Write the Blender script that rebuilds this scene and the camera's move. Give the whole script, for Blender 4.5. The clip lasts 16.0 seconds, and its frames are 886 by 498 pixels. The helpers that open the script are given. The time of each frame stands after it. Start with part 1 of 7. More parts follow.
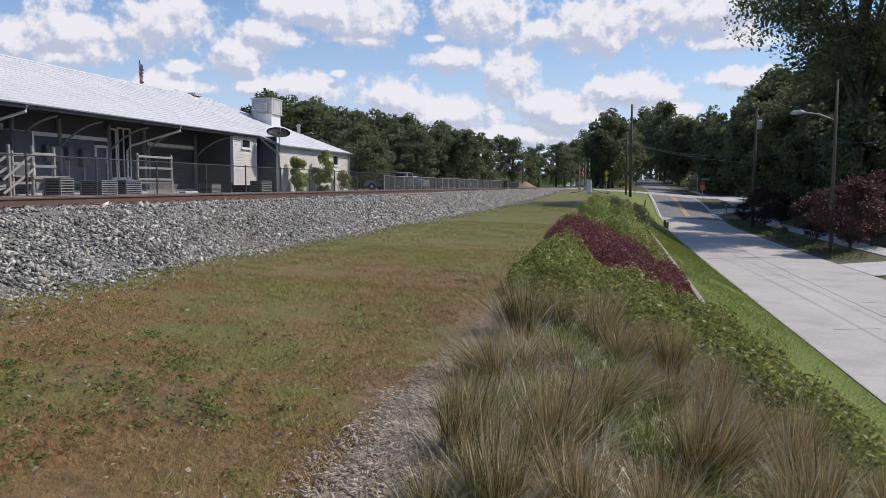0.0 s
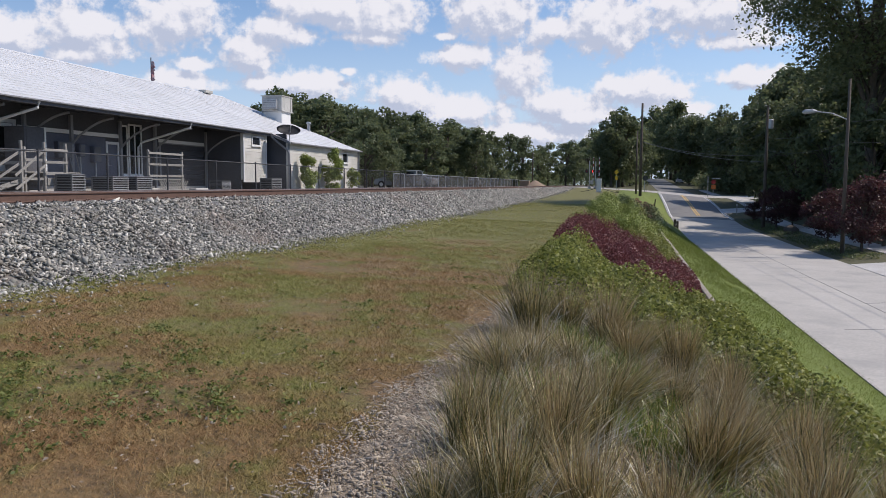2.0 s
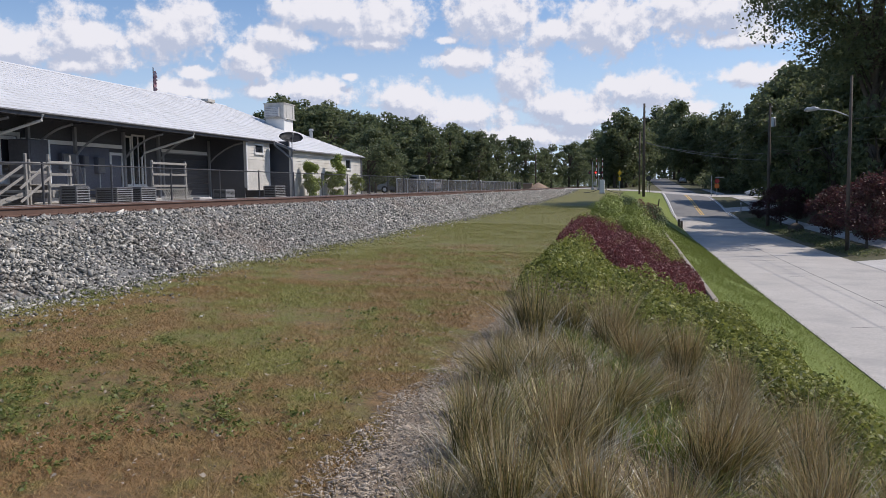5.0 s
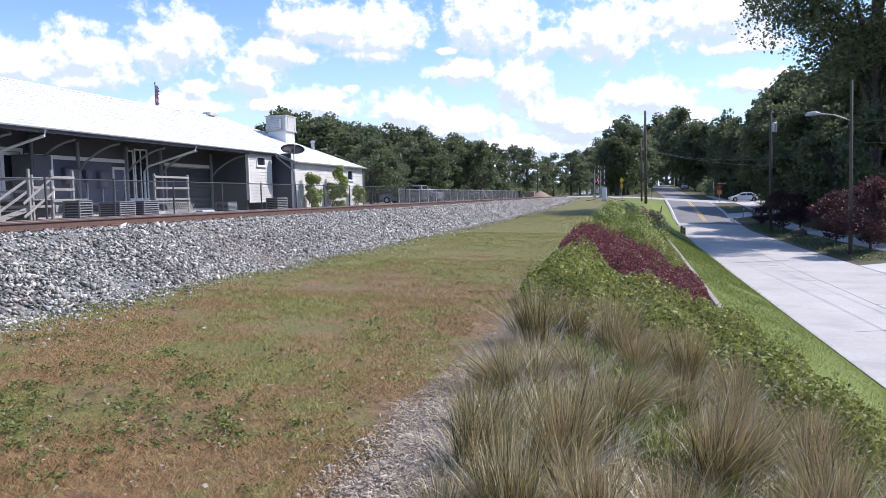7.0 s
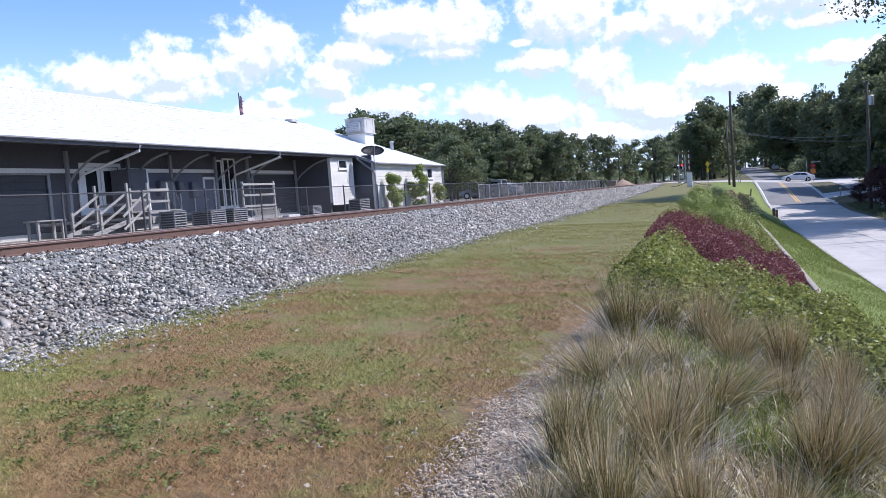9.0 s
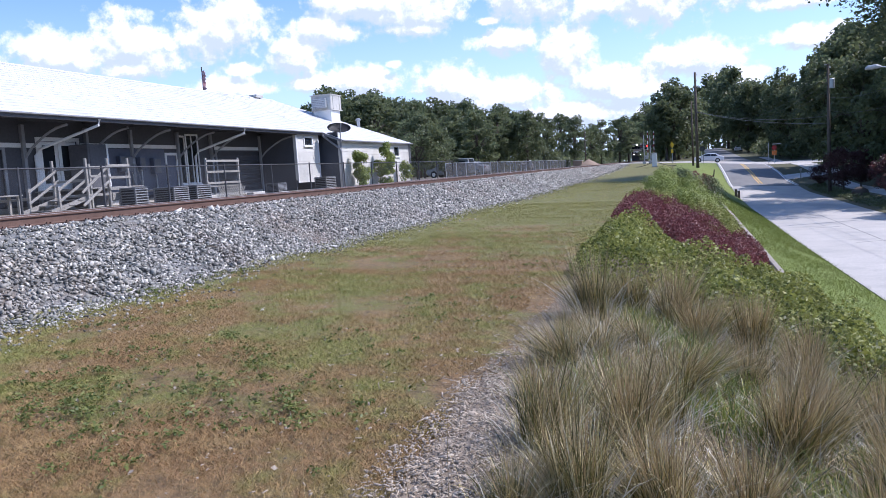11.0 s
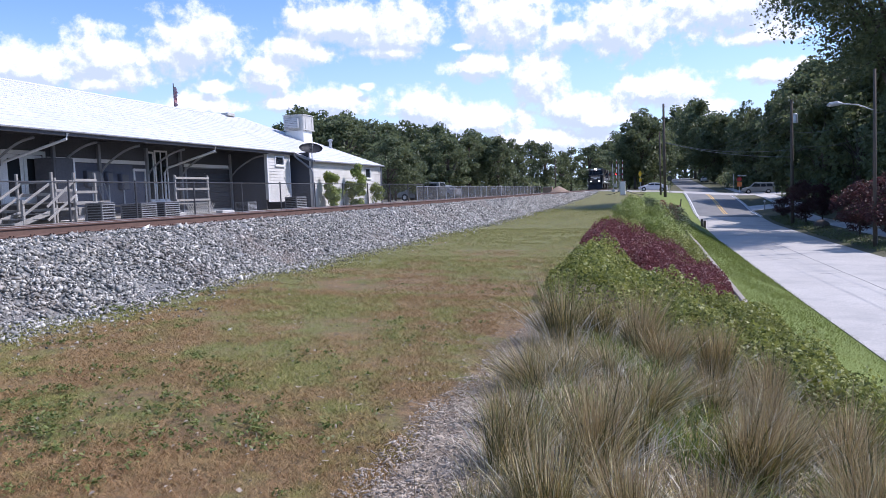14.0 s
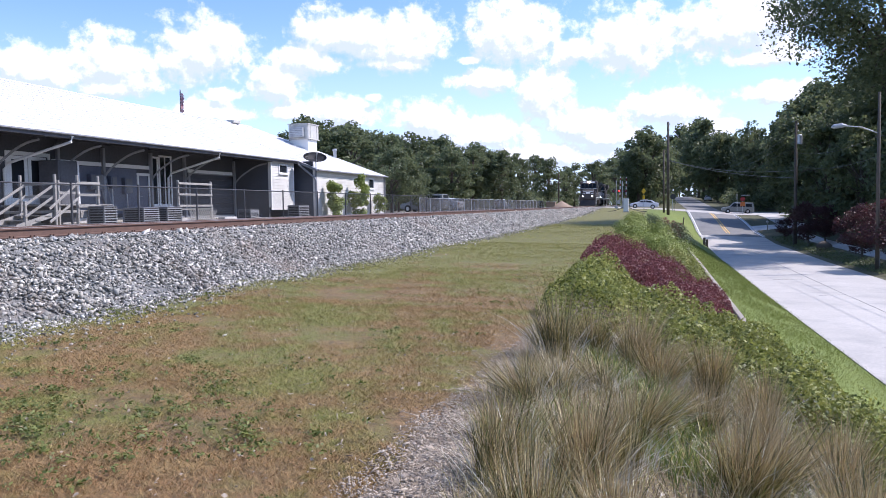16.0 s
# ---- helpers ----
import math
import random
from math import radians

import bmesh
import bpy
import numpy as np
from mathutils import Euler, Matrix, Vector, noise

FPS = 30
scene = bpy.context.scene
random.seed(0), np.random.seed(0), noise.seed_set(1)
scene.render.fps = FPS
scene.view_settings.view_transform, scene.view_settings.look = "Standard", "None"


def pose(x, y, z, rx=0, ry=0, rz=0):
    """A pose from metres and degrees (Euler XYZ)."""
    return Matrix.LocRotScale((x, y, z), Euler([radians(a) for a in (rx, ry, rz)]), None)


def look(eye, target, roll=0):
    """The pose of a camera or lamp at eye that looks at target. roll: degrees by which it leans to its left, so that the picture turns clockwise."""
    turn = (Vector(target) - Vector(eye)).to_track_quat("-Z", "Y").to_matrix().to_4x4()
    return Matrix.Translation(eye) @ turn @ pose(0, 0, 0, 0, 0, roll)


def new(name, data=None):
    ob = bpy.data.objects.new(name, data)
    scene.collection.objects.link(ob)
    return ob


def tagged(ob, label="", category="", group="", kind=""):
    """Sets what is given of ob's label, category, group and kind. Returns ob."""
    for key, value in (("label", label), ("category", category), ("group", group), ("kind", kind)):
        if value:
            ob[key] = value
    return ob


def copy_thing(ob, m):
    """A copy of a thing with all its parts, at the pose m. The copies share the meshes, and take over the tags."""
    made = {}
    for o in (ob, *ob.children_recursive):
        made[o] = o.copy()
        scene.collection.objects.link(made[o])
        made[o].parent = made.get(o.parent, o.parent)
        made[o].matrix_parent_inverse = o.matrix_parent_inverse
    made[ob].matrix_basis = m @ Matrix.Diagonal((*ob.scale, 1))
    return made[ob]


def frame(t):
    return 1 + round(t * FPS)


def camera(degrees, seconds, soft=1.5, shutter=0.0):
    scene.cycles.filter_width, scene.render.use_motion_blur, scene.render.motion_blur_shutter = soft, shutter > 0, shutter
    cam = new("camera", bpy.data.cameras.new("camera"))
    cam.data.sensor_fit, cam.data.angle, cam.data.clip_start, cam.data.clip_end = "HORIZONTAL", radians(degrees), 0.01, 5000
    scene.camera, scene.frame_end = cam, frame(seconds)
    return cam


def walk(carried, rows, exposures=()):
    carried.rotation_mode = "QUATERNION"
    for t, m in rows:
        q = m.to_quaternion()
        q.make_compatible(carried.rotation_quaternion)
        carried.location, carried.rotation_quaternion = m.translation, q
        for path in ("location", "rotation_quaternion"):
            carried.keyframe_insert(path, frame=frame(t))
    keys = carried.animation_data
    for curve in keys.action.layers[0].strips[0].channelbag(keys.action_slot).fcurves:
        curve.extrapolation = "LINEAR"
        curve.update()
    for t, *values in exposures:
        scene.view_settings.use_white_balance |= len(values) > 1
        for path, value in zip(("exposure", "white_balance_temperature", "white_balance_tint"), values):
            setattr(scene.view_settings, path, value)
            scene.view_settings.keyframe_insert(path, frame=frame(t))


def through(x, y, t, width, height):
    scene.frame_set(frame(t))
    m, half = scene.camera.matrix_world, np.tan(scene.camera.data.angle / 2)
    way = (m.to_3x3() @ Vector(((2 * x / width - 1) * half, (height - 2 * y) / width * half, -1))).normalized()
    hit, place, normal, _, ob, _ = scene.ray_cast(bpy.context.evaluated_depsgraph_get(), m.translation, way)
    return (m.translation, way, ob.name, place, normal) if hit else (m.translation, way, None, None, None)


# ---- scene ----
# camera: a hand-held phone, standing on the lawn beside the track
cam = camera(59.69, 16.0, soft=0.8)


def aimed(x, y, z, yaw, pitch, roll):
    """A pose from the eye, the yaw to the left of +y, the pitch upwards and the roll."""
    a, b = radians(yaw), radians(pitch)
    ahead = Vector((-math.sin(a) * math.cos(b), math.cos(a) * math.cos(b), math.sin(b)))
    return look((x, y, z), Vector((x, y, z)) + ahead, roll)


PATH = [
    (0.0, -0.000, -0.000, 1.650, 12.63, -4.67, 0.00),
    (0.5, -0.020, 0.051, 1.628, 12.69, -4.88, -0.20),
    (1.0, -0.023, 0.028, 1.632, 12.98, -4.86, 0.09),
    (1.5, -0.021, 0.021, 1.628, 13.06, -4.93, 0.21),
    (2.0, 0.004, 0.000, 1.625, 13.31, -4.79, 0.26),
    (2.5, 0.007, 0.013, 1.649, 12.51, -3.01, 0.50),
    (3.0, 0.041, -0.021, 1.684, 12.58, -2.59, 0.89),
    (3.5, 0.014, 0.036, 1.663, 11.08, -3.39, 0.26),
    (4.0, 0.007, 0.032, 1.667, 11.35, -3.52, -0.67),
    (4.5, -0.006, 0.047, 1.649, 12.32, -4.17, 0.04),
    (5.0, 0.040, -0.032, 1.674, 13.65, -4.52, -0.79),
    (7.5, 0.067, -0.042, 1.657, 14.21, -3.46, -1.96),
    (8.0, 0.070, -0.064, 1.671, 17.92, -3.42, -2.16),
    (8.5, 0.045, -0.023, 1.672, 19.52, -5.30, -4.33),
    (8.7, 0.050, -0.062, 1.688, 20.05, -3.82, -4.31),
    (10.8, -0.037, 0.017, 1.662, 17.84, -5.28, -4.25),
    (11.0, -0.018, 0.026, 1.676, 17.57, -5.58, -3.88),
    (11.5, -0.009, 0.010, 1.681, 15.30, -4.03, -1.22),
    (12.0, -0.031, 0.026, 1.665, 14.39, -4.69, -1.46),
    (12.5, -0.043, 0.020, 1.655, 15.64, -5.90, -1.32),
    (13.0, -0.019, 0.004, 1.676, 16.17, -5.56, -1.99),
    (13.5, -0.021, 0.034, 1.660, 14.32, -5.29, -1.93),
    (14.0, -0.017, -0.019, 1.688, 15.20, -4.00, -2.42),
    (14.5, -0.031, -0.026, 1.672, 16.74, -4.80, -1.29),
    (15.0, -0.034, 0.026, 1.662, 15.07, -5.97, -1.84),
    (15.5, 0.013, -0.017, 1.691, 14.87, -2.21, 0.02),
    (16.0, 0.030, 0.008, 1.666, 15.34, -3.08, -0.99),
]
walk(cam, [(r[0], aimed(*r[1:])) for r in PATH],
     exposures=[(0.0, -0.30, 6500, 15), (5.2, -0.30, 6500, 15), (7.3, 0.36, 5900, 19), (11.0, 0.27, 5720, 20), (12.5, 0.19, 5720, 21), (15.4, 0.21, 5770, 21), (16.0, 0.40, 5900, 21)])

# ---- light: blue sky with fair-weather clouds, high sun from ahead on the street side ----
SUN = Vector((0.61, 0.29, 0.74)).normalized()
sun = new("sun", bpy.data.lights.new("sun", "SUN"))
sun.data.energy, sun.data.angle, sun.data.color = 4.8, radians(0.53), (1.0, 0.93, 0.83)
sun.matrix_basis = look(SUN * 50, (0, 0, 0))

# cumulus: azimuth from +y to the right, height, half width, half height, in degrees
CLOUDS = [(-42.0, 9.3, 2.4, 1.6), (-37.9, 10.0, 3.1, 1.8), (-32.5, 11.1, 3.4, 2.0), (-38.6, 8.4, 2.3, 0.7), (-27.1, 9.0, 1.8, 1.6), (-25.1, 10.6, 2.4, 0.9), (-23.0, 6.9, 3.1, 1.1),
          (-30.8, 8.2, 1.5, 0.5), (-31.8, 7.0, 2.7, 0.8), (-26.6, 7.0, 1.6, 0.6), (-21.9, 12.5, 3.7, 1.6), (-17.8, 12.1, 3.1, 1.9), (-18.6, 10.4, 2.3, 0.4), (-16.1, 6.1, 2.7, 1.6),
          (-12.0, 9.2, 2.4, 0.9), (-7.9, 7.9, 2.0, 2.0), (-12.0, 5.2, 4.7, 1.2), (-5.3, 5.7, 3.5, 1.1), (-7.8, 3.7, 5.9, 0.9), (0.9, 6.7, 3.4, 1.2), (-3.6, 4.9, 3.1, 0.7),
          (-9.9, 12.3, 3.9, 2.0), (-5.7, 11.0, 2.3, 1.0), (-1.6, 11.4, 3.6, 2.2), (5.5, 11.8, 4.3, 2.0), (7.3, 9.7, 2.9, 0.6), (8.4, 7.3, 2.5, 0.7), (-20.3, 8.1, 0.5, 0.3),
          (-13.2, 10.6, 0.9, 0.3), (-16.1, 4.1, 3.5, 0.9), (3.5, 5.2, 2.3, 0.6), (-42.5, 9.4, 3.4, 1.5), (-38.0, 9.9, 2.2, 1.9), (-48.0, 8.0, 4.0, 1.6), (-24.0, 17.5, 4.0, 1.4),
          (2.0, 18.5, 6.0, 1.8), (20.0, 17.0, 6.0, 2.0), (24.0, 8.5, 5.0, 1.2)]


def cloud_group():
    """A node group: the density of the clouds towards a point given as azimuth, height (degrees)."""
    g = bpy.data.node_groups.new("cumulus", "ShaderNodeTree")
    g.interface.new_socket("Place", in_out="INPUT", socket_type="NodeSocketVector")
    g.interface.new_socket("Density", in_out="OUTPUT", socket_type="NodeSocketFloat")
    g.interface.new_socket("Depth", in_out="OUTPUT", socket_type="NodeSocketFloat")
    n, li = g.nodes, g.links
    src, out = n.new("NodeGroupInput"), n.new("NodeGroupOutput")
    big, fine = n.new("ShaderNodeTexNoise"), n.new("ShaderNodeTexNoise")
    big.inputs["Scale"].default_value, big.inputs["Detail"].default_value = 0.30, 5.0
    fine.inputs["Scale"].default_value, fine.inputs["Detail"].default_value, fine.inputs["Roughness"].default_value = 0.85, 9.0, 0.60
    li.new(src.outputs[0], big.inputs["Vector"])
    li.new(src.outputs[0], fine.inputs["Vector"])
    last = None
    for az, el, rx, ry in CLOUDS:
        off, div, far = n.new("ShaderNodeVectorMath"), n.new("ShaderNodeVectorMath"), n.new("ShaderNodeVectorMath")
        off.operation, div.operation, far.operation = "SUBTRACT", "MULTIPLY", "LENGTH"
        off.inputs[1].default_value = (az, el, 0)
        div.inputs[1].default_value = (1 / rx, 1 / ry, 0)
        li.new(src.outputs[0], off.inputs[0])
        li.new(off.outputs[0], div.inputs[0])
        li.new(div.outputs[0], far.inputs[0])
        if last is None:
            last = far.outputs["Value"]
            continue
        low = n.new("ShaderNodeMath")
        low.operation = "SMOOTH_MIN"
        low.inputs[2].default_value = 0.18
        li.new(last, low.inputs[0])
        li.new(far.outputs["Value"], low.inputs[1])
        last = low.outputs[0]
    # ragged outline: two scales of noise push the edge in and out
    a = n.new("ShaderNodeMath"); a.operation = "MULTIPLY_ADD"
    a.inputs[1].default_value, a.inputs[2].default_value = 1.5, -0.75
    li.new(big.outputs["Fac"], a.inputs[0])
    b = n.new("ShaderNodeMath"); b.operation = "MULTIPLY_ADD"
    b.inputs[1].default_value = 2.1
    li.new(fine.outputs["Fac"], b.inputs[0])
    li.new(a.outputs[0], b.inputs[2])
    c = n.new("ShaderNodeMath"); c.operation = "ADD"
    li.new(last, c.inputs[0])
    li.new(b.outputs[0], c.inputs[1])
    d = n.new("ShaderNodeMapRange")
    d.interpolation_type = "SMOOTHSTEP"
    for k, v in ((1, 1.74), (2, 2.42), (3, 1.0), (4, 0.0)):
        d.inputs[k].default_value = v
    li.new(c.outputs[0], d.inputs[0])
    li.new(d.outputs[0], out.inputs[0])
    li.new(c.outputs[0], out.inputs[1])
    return g


def make_world():
    w = bpy.data.worlds.new("sky")
    scene.world = w
    w.use_nodes = True
    n, li = w.node_tree.nodes, w.node_tree.links
    n.clear()
    sky = n.new("ShaderNodeTexSky")
    sky.sky_type, sky.sun_disc = "NISHITA", False
    sky.sun_elevation, sky.sun_rotation = math.asin(SUN.z), math.atan2(SUN.x, SUN.y)
    sky.air_density, sky.dust_density, sky.ozone_density = 1.0, 0.6, 1.6
    co, sep = n.new("ShaderNodeTexCoord"), n.new("ShaderNodeSeparateXYZ")
    li.new(co.outputs["Generated"], sep.inputs[0])
    az, el, place = n.new("ShaderNodeMath"), n.new("ShaderNodeMath"), n.new("ShaderNodeCombineXYZ")
    az.operation, el.operation = "ARCTAN2", "ARCSINE"
    li.new(sep.outputs["X"], az.inputs[0])
    li.new(sep.outputs["Y"], az.inputs[1])
    li.new(sep.outputs["Z"], el.inputs[0])
    deg = n.new("ShaderNodeVectorMath")
    deg.operation = "SCALE"
    deg.inputs["Scale"].default_value = 180 / math.pi
    li.new(az.outputs[0], place.inputs[0])
    li.new(el.outputs[0], place.inputs[1])
    li.new(place.outputs[0], deg.inputs[0])
    group = cloud_group()
    here, sunward, shift = n.new("ShaderNodeGroup"), n.new("ShaderNodeGroup"), n.new("ShaderNodeVectorMath")
    here.node_tree = sunward.node_tree = group
    shift.operation = "ADD"
    shift.inputs[1].default_value = (0.35, 0.85, 0)
    li.new(deg.outputs[0], here.inputs[0])
    li.new(deg.outputs[0], shift.inputs[0])
    li.new(shift.outputs[0], sunward.inputs[0])
    # tops in the sun are white, the sides away from it a blue grey
    tone = n.new("ShaderNodeMix")
    tone.data_type = "RGBA"
    tone.inputs["A"].default_value, tone.inputs["B"].default_value = (10.1, 10.3, 10.8, 1), (6.0, 6.8, 8.4, 1)
    slope, turned = n.new("ShaderNodeMath"), n.new("ShaderNodeMapRange")
    slope.operation = "SUBTRACT"
    turned.interpolation_type = "SMOOTHSTEP"
    for k, v in ((1, -0.42), (2, 0.36), (3, 0.0), (4, 1.0)):
        turned.inputs[k].default_value = v
    li.new(here.outputs[1], slope.inputs[0])
    li.new(sunward.outputs[1], slope.inputs[1])
    li.new(slope.outputs[0], turned.inputs[0])
    li.new(turned.outputs[0], tone.inputs["Factor"])
    # thin haze whitens the sky towards the horizon
    haze = n.new("ShaderNodeMapRange")
    haze.interpolation_type = "SMOOTHSTEP"
    for k, v in ((1, 0.0), (2, 0.26), (3, 0.68), (4, 0.04)):
        haze.inputs[k].default_value = v
    li.new(sep.outputs["Z"], haze.inputs[0])
    pale, mix = n.new("ShaderNodeMix"), n.new("ShaderNodeMix")
    pale.data_type = mix.data_type = "RGBA"
    pale.inputs["B"].default_value = (7.4, 9.0, 11.3, 1)
    li.new(haze.outputs[0], pale.inputs["Factor"])
    deep = n.new("ShaderNodeMix")
    deep.data_type, deep.blend_type = "RGBA", "MULTIPLY"
    deep.inputs[0].default_value = 1.0
    deep.inputs["B"].default_value = (1.15, 1.38, 1.60, 1)
    li.new(sky.outputs[0], deep.inputs["A"])
    li.new(deep.outputs["Result"], pale.inputs["A"])
    li.new(here.outputs[0], mix.inputs["Factor"])
    li.new(pale.outputs["Result"], mix.inputs["A"])
    li.new(tone.outputs["Result"], mix.inputs["B"])
    back, out = n.new("ShaderNodeBackground"), n.new("ShaderNodeOutputWorld")
    back.inputs["Strength"].default_value = 0.10
    li.new(mix.outputs["Result"], back.inputs[0])
    li.new(back.outputs[0], out.inputs[0])


make_world()

# ---- materials ----
def tree_of(name):
    m = bpy.data.materials.new(name)
    m.use_nodes = True
    n, li = m.node_tree.nodes, m.node_tree.links
    return m, n, li, n["Principled BSDF"]


def noise_at(n, li, vector, scale, detail=4.0, rough=0.6):
    t = n.new("ShaderNodeTexNoise")
    t.inputs["Scale"].default_value, t.inputs["Detail"].default_value, t.inputs["Roughness"].default_value = scale, detail, rough
    li.new(vector, t.inputs["Vector"])
    return t.outputs["Fac"]


def ranged(n, li, value, lo, hi, a=0.0, b=1.0):
    r = n.new("ShaderNodeMapRange")
    for k, v in ((1, lo), (2, hi), (3, a), (4, b)):
        r.inputs[k].default_value = v
    li.new(value, r.inputs[0])
    return r.outputs[0]


def mixed(n, li, fac, a, b, blend="MIX"):
    m = n.new("ShaderNodeMix")
    m.data_type, m.blend_type = "RGBA", blend
    for key, v in (("Factor", fac), ("A", a), ("B", b)):
        sock = m.inputs[key] if key != "Factor" else m.inputs[0]
        if isinstance(v, (int, float)):
            sock.default_value = v
        elif isinstance(v, tuple):
            sock.default_value = (*v, 1)
        else:
            li.new(v, sock)
    return m.outputs["Result"]


def surface(name, c1, c2, scale=3.0, rough=0.7, fine=30.0, bump=0.15, metal=0.0, stain=None, stain_scale=0.6, dist=0.01, vary=0.0):
    """A weathered surface: two colours mixed by coarse and fine noise, stains, relief; vary: difference from piece to piece."""
    m, n, li, p = tree_of(name)
    co = n.new("ShaderNodeTexCoord").outputs["Object"]
    coarse, grain = noise_at(n, li, co, scale, 5), noise_at(n, li, co, fine, 4, 0.7)
    col = mixed(n, li, ranged(n, li, coarse, 0.3, 0.7), c1, c2)
    col = mixed(n, li, ranged(n, li, grain, 0.35, 0.75, 0, 0.45), col, tuple(v * 0.6 for v in c1))
    if stain:
        col = mixed(n, li, ranged(n, li, noise_at(n, li, co, stain_scale, 6, 0.65), 0.5, 0.72), col, stain)
    if vary:
        info = n.new("ShaderNodeObjectInfo")
        col = mixed(n, li, ranged(n, li, info.outputs["Random"], 0, 1, 0, vary), col, tuple(v * 0.45 for v in c2))
    li.new(col, p.inputs["Base Color"])
    p.inputs["Metallic"].default_value = metal
    li.new(ranged(n, li, grain, 0.2, 0.8, max(rough - 0.1, 0.03), min(rough + 0.12, 1)), p.inputs["Roughness"])
    if bump:
        b = n.new("ShaderNodeBump")
        b.inputs["Strength"].default_value, b.inputs["Distance"].default_value = bump, dist
        li.new(grain, b.inputs["Height"])
        li.new(b.outputs[0], p.inputs["Normal"])
    return m


def leafy(name, dark, light, third=None, through=0.35, rough=0.55, patch=0.5):
    """Leaves and blades: each has its own tint, whole patches differ, and light shines through them."""
    m, n, li, p = tree_of(name)
    g = n.new("ShaderNodeNewGeometry").outputs["Random Per Island"]
    info = n.new("ShaderNodeObjectInfo")
    co = n.new("ShaderNodeTexCoord").outputs["Object"]
    col = mixed(n, li, g, dark, light)
    if third:
        far = noise_at(n, li, co, patch, 3)
        tint = n.new("ShaderNodeMath")
        tint.operation = "ADD"
        li.new(far, tint.inputs[0])
        li.new(ranged(n, li, g, 0, 1, -0.2, 0.2), tint.inputs[1])
        col = mixed(n, li, ranged(n, li, tint.outputs[0], 0.42, 0.66), col, third)
    col = mixed(n, li, ranged(n, li, info.outputs["Random"], 0, 1, 0.0, 0.3), col, tuple(v * 0.5 for v in light))
    li.new(col, p.inputs["Base Color"])
    p.inputs["Roughness"].default_value = rough
    t, add, out = n.new("ShaderNodeBsdfTranslucent"), n.new("ShaderNodeMixShader"), n["Material Output"]
    li.new(col, t.inputs["Color"])
    add.inputs[0].default_value = through
    li.new(p.outputs[0], add.inputs[1])
    li.new(t.outputs[0], add.inputs[2])
    li.new(add.outputs[0], out.inputs["Surface"])
    return m


def lawn_material(name, blades):
    """Summer lawn: burnt tan and rust patches among green, greener further along the track; the soil or the blades on it."""
    m, n, li, p = tree_of(name)
    co = n.new("ShaderNodeTexCoord").outputs["Object"]
    sep = n.new("ShaderNodeSeparateXYZ")
    li.new(co, sep.inputs[0])
    big, mid, small = noise_at(n, li, co, 0.35, 4), noise_at(n, li, co, 1.3, 5, 0.65), noise_at(n, li, co, 9.0, 4, 0.7)
    tan = mixed(n, li, ranged(n, li, mid, 0.35, 0.65), (0.37, 0.240, 0.098), (0.285, 0.142, 0.058))
    green = mixed(n, li, ranged(n, li, small, 0.3, 0.7), (0.165, 0.190, 0.034), (0.37, 0.345, 0.092))
    lead = n.new("ShaderNodeMath")
    lead.operation = "ADD"
    li.new(ranged(n, li, sep.outputs["Y"], 12, 34, 0.0, 0.22), lead.inputs[0])
    side = n.new("ShaderNodeMath")
    side.operation = "ADD"
    li.new(ranged(n, li, sep.outputs["X"], -6.5, -8.2, 0.0, 0.12), side.inputs[0])
    half = n.new("ShaderNodeMath")
    half.operation = "MULTIPLY_ADD"
    half.inputs[1].default_value = 0.55
    li.new(mid, half.inputs[0])
    li.new(ranged(n, li, big, 0, 1, 0.0, 0.45), half.inputs[2])
    li.new(half.outputs[0], side.inputs[1])
    li.new(side.outputs[0], lead.inputs[1])
    col = mixed(n, li, ranged(n, li, lead.outputs[0], 0.47, 0.56), tan, green)
    if blades:
        g = n.new("ShaderNodeNewGeometry").outputs["Random Per Island"]
        col = mixed(n, li, ranged(n, li, g, 0.70, 1.0, 0, 0.8), col, (0.54, 0.40, 0.19))
        col = mixed(n, li, ranged(n, li, g, 0.35, 0.0, 0, 0.7), col, (0.085, 0.090, 0.024))
    else:
        col = mixed(n, li, ranged(n, li, small, 0.40, 0.66, 0.25, 0.85), col, (0.065, 0.045, 0.023))
        col = mixed(n, li, ranged(n, li, noise_at(n, li, co, 48.0, 4, 0.8), 0.42, 0.62, 0.0, 0.45), col, (0.055, 0.045, 0.018))
        b = n.new("ShaderNodeBump")
        b.inputs["Strength"].default_value, b.inputs["Distance"].default_value = 0.6, 0.05
        li.new(noise_at(n, li, co, 22.0, 5, 0.75), b.inputs["Height"])
        li.new(b.outputs[0], p.inputs["Normal"])
    li.new(col, p.inputs["Base Color"])
    p.inputs["Roughness"].default_value = 0.85
    return m


def plain(name, color, rough=0.5, metal=0.0, emit=0.0):
    m, n, li, p = tree_of(name)
    p.inputs["Base Color"].default_value = (*color, 1)
    p.inputs["Roughness"].default_value, p.inputs["Metallic"].default_value = rough, metal
    if emit:
        p.inputs["Emission Color"].default_value, p.inputs["Emission Strength"].default_value = (*color, 1), emit
    return m


